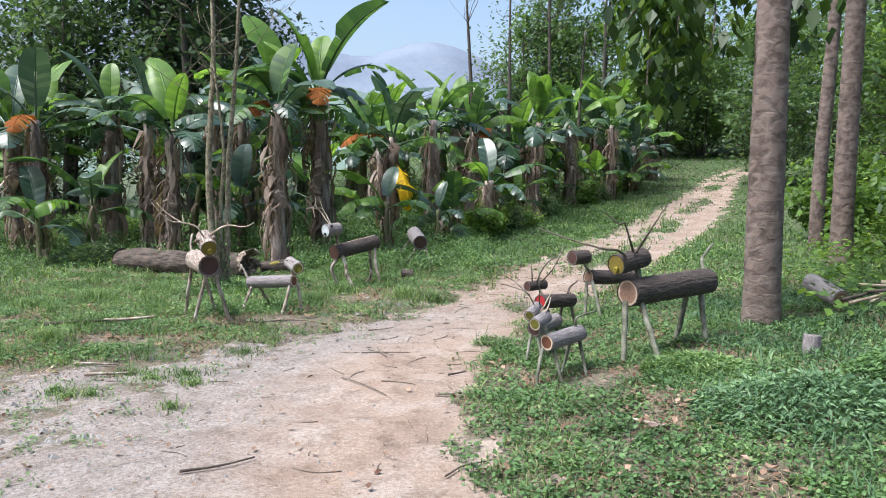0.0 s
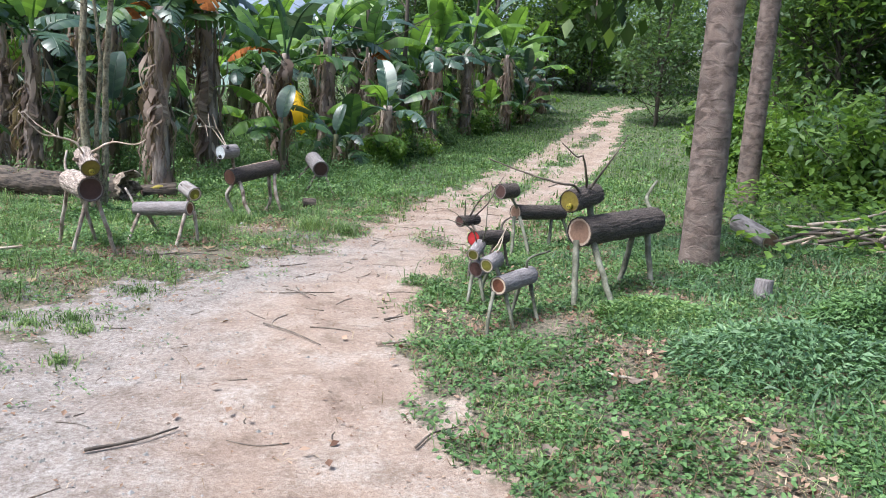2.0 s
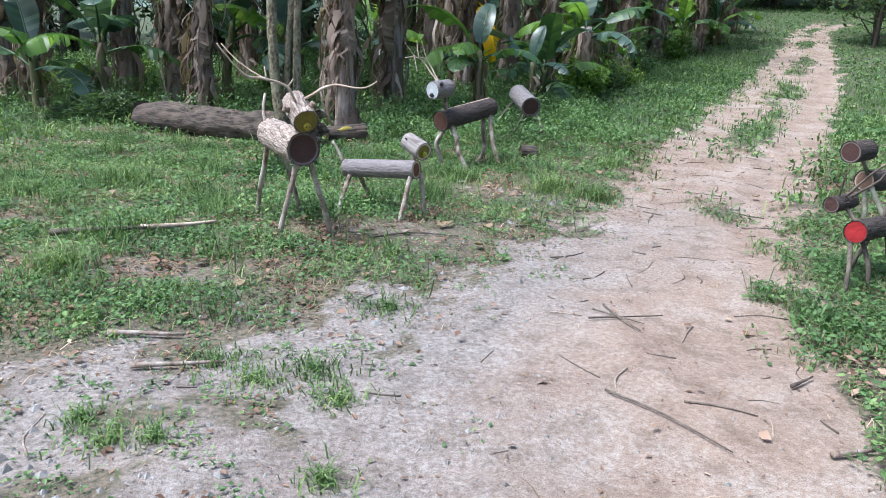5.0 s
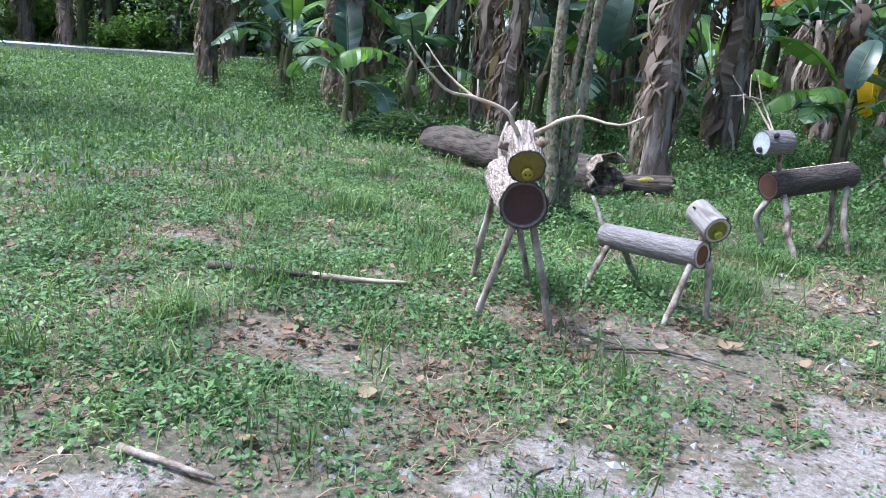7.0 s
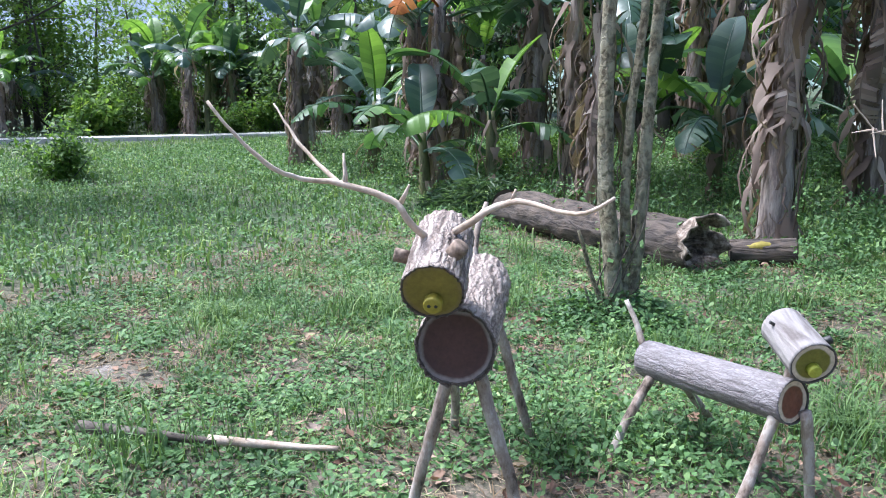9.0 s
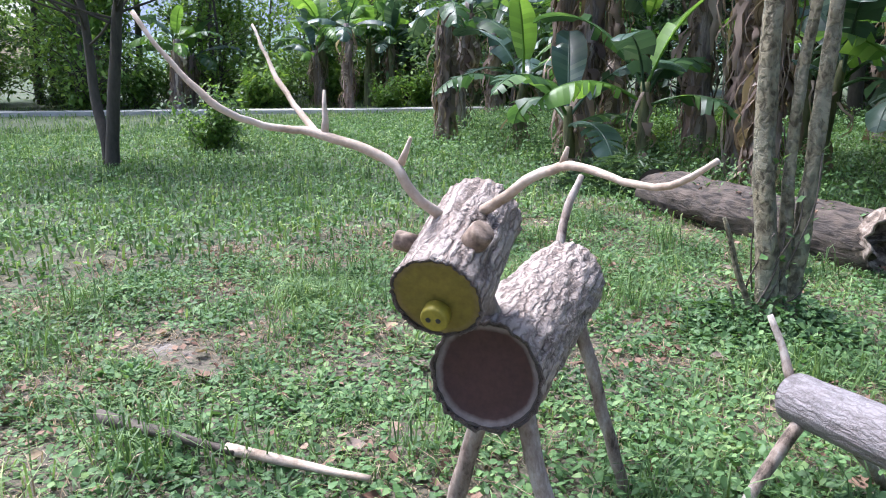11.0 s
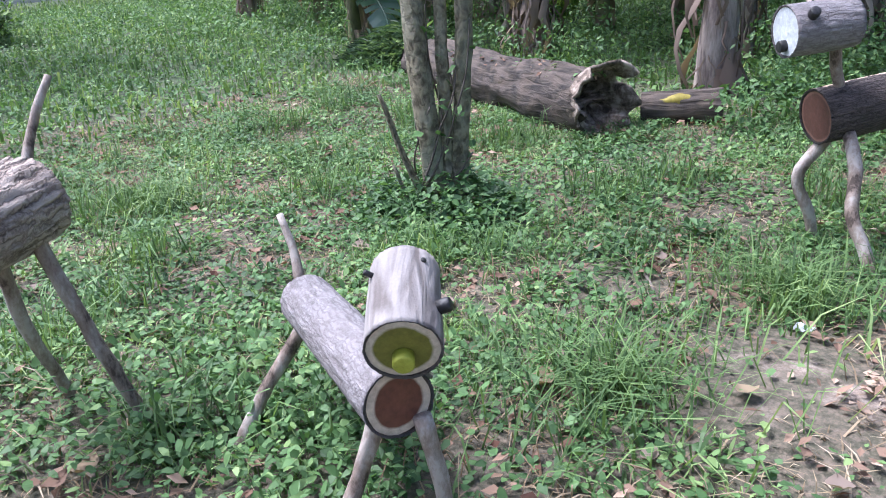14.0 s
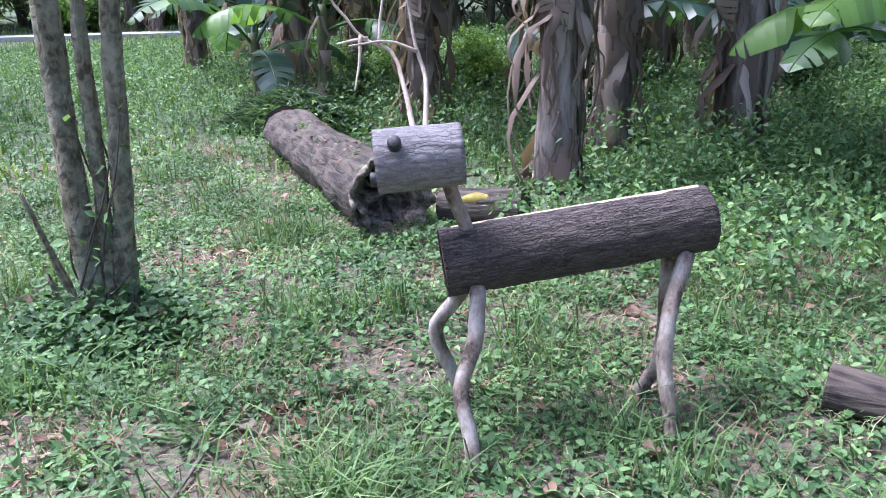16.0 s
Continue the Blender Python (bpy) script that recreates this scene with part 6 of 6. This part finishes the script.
blades("bamboo_grass", "blue-green leafy weeds on the bank", WEED, *scatter(15000, 1.6, 6.5, 3.2, 9.5, 50, lambda x, y: smooth(0.9, 2.2, x - np.interp(y, RY, RX)) * smooth(-0.3, 0.5, waves(x, y, 63, 1.6) + 0.5 * smooth(2.2, 3.2, x))), 0.04, 0.14, 0.006, 1.2)
herbs("broad_weeds", "broad-leaved green weeds at the reindeer's feet", HERB, *scatter(30000, -4.4, -1.6, 8.6, 12.2, 52, lambda x, y: np.clip(np.exp(-(((x + 2.55) / 0.5) ** 2 + ((y - 9.5) / 0.42) ** 2)) + np.exp(-(((x + 3.25) / 0.5) ** 2 + ((y - 11.2) / 0.4) ** 2)), 0, 1)), 0.02, 0.14, 0.034, fine=True, aspect=1.9, tilt=0.5)
blades("dry_straw", "bits of dry straw and stalks on the ground", STRAW, *scatter(120000, -7, 5.5, 3, 14, 53, lambda x, y: 0.015 + 0.98 * smooth(0.7, 0.2, track_mask(x, y)) * smooth(-0.3, 0.8, waves(x, y, 31, 1.5) + 0.5 * waves(x, y, 64, 0.5))), 0.008, 0.04, 0.0028, 3.0, "straw")
blades("dry_grass", "dry tan grass blades among the green", STRAW, *scatter(60000, -7, 5.5, 3, 14, 93, lambda x, y: grass_density(x, y) * smooth(-0.5, 0.7, waves(x, y, 94, 1.4))), 0.02, 0.10, 0.0024, 1.1, "grass")
herbs("fallen_leaves", "scattered fallen brown leaves", LITTER, *scatter(26000, -7, 5.5, 3, 14, 54, lambda x, y: (0.02 + 0.98 * smooth(0.8, 0.2, track_mask(x, y)) * smooth(0.0, 1.0, waves(x, y, 31, 1.5) + 0.4 * waves(x, y, 65, 0.6) + 1.0 * bare_mask(x, y)))), 0.006, 0.045, 0.05, "leaf litter", 1.6, 0.3)


def mound(cx, cy, rx, ry, h, count, seed, material, size, aspect, label):
    r = np.random.default_rng(seed)
    q, a = np.sqrt(r.uniform(0, 1, count)), r.uniform(0, 2 * math.pi, count)
    x, y = cx + q * rx * np.cos(a), cy + q * ry * np.sin(a)
    top = h * (1 - q ** 2) + 0.02
    m = count
    z = land(x, y) + top * r.uniform(0.3, 1.0, m)
    out, t = a + r.normal(0, 0.9, m), r.normal(-0.15, 0.4, m)
    L = size * r.uniform(0.5, 1.3, m)
    w = np.stack([np.cos(out) * np.cos(t), np.sin(out) * np.cos(t), np.sin(t)], 1)
    side = np.stack([-np.sin(out), np.cos(out), r.normal(0, 0.3, m)], 1) * (L / aspect * 0.5)[:, None]
    p = np.stack([x, y, z], 1)
    mid = p + w * (L * 0.4)[:, None] + np.array([0, 0, 1]) * (L * 0.1)[:, None]
    v = np.stack([p, mid + side, p + w * L[:, None], mid - side], 1).reshape(-1, 3)
    tagged(new("weeds", mesh_of("weeds", v, np.arange(m * 4).reshape(-1, 4), material, False)), label, "weeds", kind="stuff")


mound(2.35, 4.85, 0.75, 0.55, 0.2, 4200, 71, WEED, 0.06, 2.8, "mound of blue-green bamboo-leaved weeds")
mound(2.0, 6.0, 0.42, 0.36, 0.15, 3400, 72, HERB, 0.055, 3.0, "tuft of bright fine grass")
mound(3.6, 5.3, 0.8, 0.6, 0.24, 8000, 73, HERB, 0.055, 2.2, "bank of blue-green weeds")
mound(-3.25, 11.2, 0.45, 0.4, 0.2, 1300, 74, HERB, 0.06, 1.6, "leafy weeds around the sapling's foot")
mound(-6.7, 14.9, 0.9, 0.5, 0.4, 5000, 77, CROWN_DARK, 0.14, 5.0, "dark heap of weeds and dead banana leaves")


def clumps(label, material, count, leaves, x0, x1, y0, y1, seed, size, aspect, rise, keep):
    """Low domes of small leaves that stand out of the mat, with dark gaps between them."""
    cx, cy, r = scatter(count, x0, x1, y0, y1, seed, keep)
    k = len(cx)
    rad, hgt = r.uniform(0.05, 0.17, k), r.uniform(0.4, 1.0, k) * rise
    i = np.repeat(np.arange(k), leaves)
    m = len(i)
    q, a = np.sqrt(r.uniform(0, 1, m)), r.uniform(0, 2 * math.pi, m)
    x, y = cx[i] + q * rad[i] * np.cos(a), cy[i] + q * rad[i] * np.sin(a)
    z = land(x, y) + hgt[i] * (1 - 0.8 * q ** 2) * r.uniform(0.45, 1.0, m)
    out, t = a + r.normal(0, 0.8, m), r.normal(0.1, 0.5, m)
    L = size * r.uniform(0.5, 1.35, m) * r.uniform(0.7, 1.3, k)[i]
    w = np.stack([np.cos(out) * np.cos(t), np.sin(out) * np.cos(t), np.sin(t)], 1)
    side = np.stack([-np.sin(out), np.cos(out), r.normal(0, 0.35, m)], 1) * (L / aspect * 0.5)[:, None]
    p = np.stack([x, y, z], 1)
    mid = p + w * (L * 0.45)[:, None] + np.array([0, 0, 1]) * (L * 0.12)[:, None]
    v = np.stack([p, mid + side, p + w * L[:, None], mid - side], 1).reshape(-1, 3)
    tagged(new("weeds", mesh_of("weeds", v, np.arange(m * 4).reshape(-1, 4), material, False)), label, "weeds", kind="stuff")


def clump_keep(seed, size):
    return lambda x, y: smooth(0.25, 0.7, grass_density(x, y)) * smooth(-0.5, 0.6, waves(x, y, seed, size))


clumps("low clumps of small-leaved weeds in the clearing", HERB, 1500, 46, -6.5, 0.6, 6.6, 13.6, 201, 0.036, 1.9, 0.10, clump_keep(202, 1.3))
clumps("low clumps of small-leaved weeds on the bank", HERB, 1300, 46, 0.2, 5.5, 2.6, 10.0, 203, 0.036, 1.9, 0.11, clump_keep(204, 1.1))
clumps("low clumps of fine bright grass in the clearing", GRASS, 900, 40, -6.5, 0.6, 6.6, 13.6, 205, 0.075, 9.0, 0.07, clump_keep(206, 1.5))
clumps("low clumps of fine bright grass on the bank", GRASS, 600, 40, 0.2, 5.5, 2.6, 10.0, 207, 0.07, 9.0, 0.07, clump_keep(208, 1.5))
clumps("little heaps of dry leaves and stalks", LITTER, 420, 16, -6.5, 5.0, 3.0, 13.5, 209, 0.05, 1.8, 0.035, lambda x, y: smooth(0.6, 0.2, track_mask(x, y)) * smooth(0.0, 0.7, waves(x, y, 31, 1.5) + bare_mask(x, y)))


def tuft(cx, cy, rad, count, seed, h0, h1, label):
    r = np.random.default_rng(seed)
    q, a = rad * (1.4 if rad > 0.15 else 2.2) * np.abs(r.normal(0, 0.5, count)), r.uniform(0, 2 * math.pi, count)
    blades("grass", label, GRASS, cx + q * np.cos(a), cy + q * np.sin(a), r, h0, h1, 0.0035, 0.9)


for k, (cx, cy, rad) in enumerate(((-1.75, 10.15, 0.4), (-0.55, 10.6, 0.3), (-1.5, 11.0, 0.3), (-3.9, 7.6, 0.25), (-1.87, 7.14, 0.12), (-2.37, 6.19, 0.12), (-1.95, 5.44, 0.07), (-2.79, 5.63, 0.08), (-2.96, 5.78, 0.07), (-1.98, 6.02, 0.07), (-2.12, 6.29, 0.12), (-2.62, 5.63, 0.05), (-2.61, 6.39, 0.10), (-3.51, 6.83, 0.14), (-0.1, 10.4, 0.2), (1.9, 5.95, 0.3), (-5.2, 9.6, 0.3), (-4.6, 10.4, 0.3))):
    tuft(cx, cy, rad, int(40 + 1500 * rad), 300 + k, 0.05 if rad > 0.15 else 0.02, 0.2 if rad > 0.15 else 0.07, "spreading tuft of green grass")
herbs("low_herbs", "small creeping weeds on the track's stony edge", HERB, *scatter(130000, -7, 1.5, 3.5, 12.5, 95, lambda x, y: edge_zone(x, y) * smooth(0.05, 0.6, waves(x, y, 96, 0.55) + 0.35 * waves(x, y, 97, 0.2)) * 0.9), 0.0, 0.03, 0.026, aspect=1.8, tilt=0.4)
herbs("fallen_leaves", "brown leaf litter on the track's stony edge", LITTER, *scatter(34000, -7, 1.5, 3.5, 12.5, 98, lambda x, y: edge_zone(x, y) * smooth(0.1, 0.7, waves(x, y, 99, 0.7)) * 0.5), 0.004, 0.02, 0.04, "leaf litter", 1.9, 0.3)
herbs("wood_chips", "dark bits of bark and leaf on the dirt", LITTER, *scatter(60000, -5, 4, 3.2, 13, 56, lambda x, y: smooth(0.1, 0.5, track_mask(x, y)) * (0.05 + 0.6 * smooth(1.6, 0.2, x - np.interp(y, LY, LX)) + 0.12 * smooth(0.3, 0.9, waves(x, y, 66, 0.9)))), 0.003, 0.010, 0.028, "debris", 2.4, 0.2)


def dead_leaves():
    """Single curled brown leaves, big enough to pick out."""
    rr = random.Random(41)
    shapes = []
    for i, mat in enumerate((LITTER, LITTER, STRAW, DRY_LEAF)):
        pile = Pile()
        n, L, W, curl = 7, 0.11, 0.035 + 0.006 * i, rr.uniform(0.4, 1.2)
        for k in range(n):
            q = k / (n - 1)
            w = W * math.sin(math.pi * min(1, 0.06 + 0.94 * q)) ** 0.8
            x, z = (q - 0.5) * L, 0.012 + curl * 0.03 * (2 * q - 1) ** 2
            for u in (-1, 0, 1):
                pile.v.append((x, u * w, z + abs(u) * 0.014 * curl + 0.004 * rr.uniform(-1, 1)))
                pile.r.append((0.5, 0, 0, 0))
        pile.f = [(k * 3 + m, k * 3 + m + 1, k * 3 + m + 4, k * 3 + m + 3) for k in range(n - 1) for m in (0, 1)]
        shapes.append(pile.mesh("fallen_leaf", mat))
    made = 0
    while made < 230:
        x, y = rr.uniform(-5.5, 4.5), rr.uniform(3.6, 12.6)
        keep = float(smooth(0.5, 0.1, track_mask(np.array(x), np.array(y)))) * (0.25 + float(bare_mask(np.array(x), np.array(y))) + 0.4 * float(np.clip(waves(np.array(x), np.array(y), 31, 1.5), 0, 1)))
        if rr.random() > keep + 0.01:
            continue
        ob = new("fallen_leaf", rr.choice(shapes))
        ob.matrix_world = pose(x, y, ground_z(x, y) + rr.uniform(0.01, 0.035), rr.uniform(-15, 15), rr.uniform(-15, 15), rr.uniform(0, 360)) @ Matrix.Scale(rr.uniform(0.4, 0.9), 4)
        tagged(ob, "curled dry brown leaf fallen on the ground", "leaf", "fallen leaves on the ground")
        made += 1


dead_leaves()


def gravel():
    x, y, r = scatter(60000, -6, 2.5, 2.8, 12, 55, lambda x, y: stony_mask(x, y) * smooth(0.2, 0.6, track_mask(x, y)) * 0.28 + 0.01 * track_mask(x, y))
    xb, yb, _r = scatter(5200, -6, 0.5, 3.0, 11, 155, lambda x, y: edge_zone(x, y) * smooth(-0.4, 0.6, waves(x, y, 156, 1.2)))
    small, x, y = len(x), np.concatenate([x, xb]), np.concatenate([y, yb])
    m = len(x)
    z, s = land(x, y), r.uniform(0.003, 0.009, m) * r.choice([1, 1, 1, 1.8], m) * np.where(np.arange(m) < small, 1.0, 2.4)
    base = np.array([(1, 0, 0), (0, 1, 0), (-1, 0, 0), (0, -1, 0), (0, 0, 0.8)])
    v = (base[None] * (s[:, None, None] * r.uniform(0.6, 1.3, (m, 5, 1))) + np.stack([x, y, z], 1)[:, None]).reshape(-1, 3)
    tri = np.array([(0, 1, 4), (1, 2, 4), (2, 3, 4), (3, 0, 4)])
    f = (np.arange(m)[:, None, None] * 5 + tri[None]).reshape(-1, 3)
    tagged(new("gravel", mesh_of("gravel", v, f, PEBBLE, False)), "loose grey gravel on the track's edge", "gravel", kind="stuff")


gravel()


def twig(points, r, mat, label, name="twig", lift=0.0):
    base = V3((points[0][0], points[0][1], ground_z(*points[0][:2])))
    pts = [(p[0] - base.x, p[1] - base.y, ground_z(p[0], p[1]) - base.z + r * 0.8 + lift + (p[2] if len(p) > 2 else 0)) for p in points]
    ob = new(name, stick_mesh(name, pts, r, r * 0.5, mat, 7, 0.06, 0.001))
    ob.location = base
    return tagged(ob, label, "stick", "fallen sticks")


# the long stick in the grass, the twigs on the track
twig([(-4.28, 8.20), (-4.0, 8.30), (-3.70, 8.44)], 0.026, STICK_DARK, "dark fallen branch lying in grass", "fallen_branch", 0.045)
twig([(-3.74, 8.43), (-3.5, 8.56), (-3.26, 8.66)], 0.021, STICK_PALE, "pale peeled fallen stick lying in grass", "fallen_branch", 0.05)
for pts, r in (([(-0.75, 7.05), (-0.5, 7.12), (-0.3, 7.2)], 0.006), ([(-0.62, 7.3), (-0.58, 7.1), (-0.5, 6.9)], 0.006), ([(-0.7, 7.2), (-0.45, 7.02)], 0.005), ([(-0.82, 6.2), (-0.62, 6.0), (-0.42, 5.72)], 0.006),
               ([(-1.45, 4.15), (-1.26, 4.26), (-1.1, 4.42)], 0.009), ([(-2.95, 6.25), (-2.55, 6.34)], 0.014), ([(-3.2, 6.6), (-2.85, 6.66)], 0.016), ([(-0.05, 5.7), (0.15, 5.76)], 0.013), ([(0.02, 4.15), (0.12, 4.3), (0.26, 4.36)], 0.007),
               ([(-2.1, 8.55), (-1.8, 8.72), (-1.45, 8.7)], 0.008), ([(-2.3, 8.7), (-1.9, 8.62)], 0.006), ([(-1.0, 9.0), (-0.85, 9.15), (-0.9, 9.35)], 0.009), ([(0.05, 6.3), (0.2, 6.42)], 0.01), ([(1.2, 4.9), (1.42, 4.7)], 0.012), ([(-3.3, 10.9), (-2.95, 10.5), (-2.6, 10.1)], 0.008), ([(-2.0, 10.9), (-1.7, 10.5)], 0.007)):
    twig(pts, r, STICK_DARK if r < 0.012 else STICK, "dry broken stick lying on the ground", lift=0.012)
bp = random.Random(99)
for i in range(26):
    x, y, a = bp.uniform(3.9, 5.2), bp.uniform(6.7, 8.3), bp.uniform(-0.6, 0.9)
    ln, z = bp.uniform(0.4, 1.3), bp.uniform(0.0, 0.22)
    twig([(x, y, z), (x + math.cos(a) * ln * 0.5, y - math.sin(a) * ln * 0.5, z + bp.uniform(-0.03, 0.05)), (x + math.cos(a) * ln, y - math.sin(a) * ln, max(0.0, z + bp.uniform(-0.1, 0.1)))], bp.uniform(0.007, 0.022), bp.choice((STICK, STICK_PALE, STICK_DARK)), "grey branch in a heap of brushwood")
tw = random.Random(77)
for i in range(120):
    for _ in range(30):
        y = tw.uniform(3.4, 13)
        x = np.interp(y, LY, LX) + tw.uniform(0.2, 1.0) * (np.interp(y, RY, RX) - np.interp(y, LY, LX))
        if -4.5 < x < 5:
            break
    a, ln = tw.uniform(0, 6.3), tw.choice((0.06, 0.08, 0.1, 0.14, 0.18, 0.3))
    k = tw.uniform(-0.3, 0.3)
    twig([(x, y), (x + math.cos(a) * ln * 0.5, y + math.sin(a) * ln * 0.5), (x + math.cos(a + k) * ln, y + math.sin(a + k) * ln)], tw.uniform(0.0025, 0.006), STICK_DARK if tw.random() < 0.7 else STICK, "thin dry twig lying on the dirt track")


# a scrap of white plastic among the leaves
scrap = Pile()
sr = random.Random(3)
for i in range(5):
    for k in range(4):
        scrap.v.append((i * 0.022, k * 0.02, 0.012 + sr.uniform(0, 0.03)))
        scrap.r.append((0.5, 0, 0, 0))
scrap.f = [(i * 4 + k, i * 4 + k + 1, i * 4 + k + 5, i * 4 + k + 4) for i in range(4) for k in range(3)]
ob = new("plastic_scrap", scrap.mesh("plastic_scrap", plain("white plastic film", [(0.3, (0.38, 0.40, 0.43)), (0.7, (0.55, 0.57, 0.6))], 30, 0.4, 0.2)))
ob.location, ob.scale = (-1.43, 10.77, ground_z(-1.43, 10.77) + 0.004), (0.7, 0.7, 0.7)
tagged(ob, "crumpled scrap of white plastic on the soil", "litter")
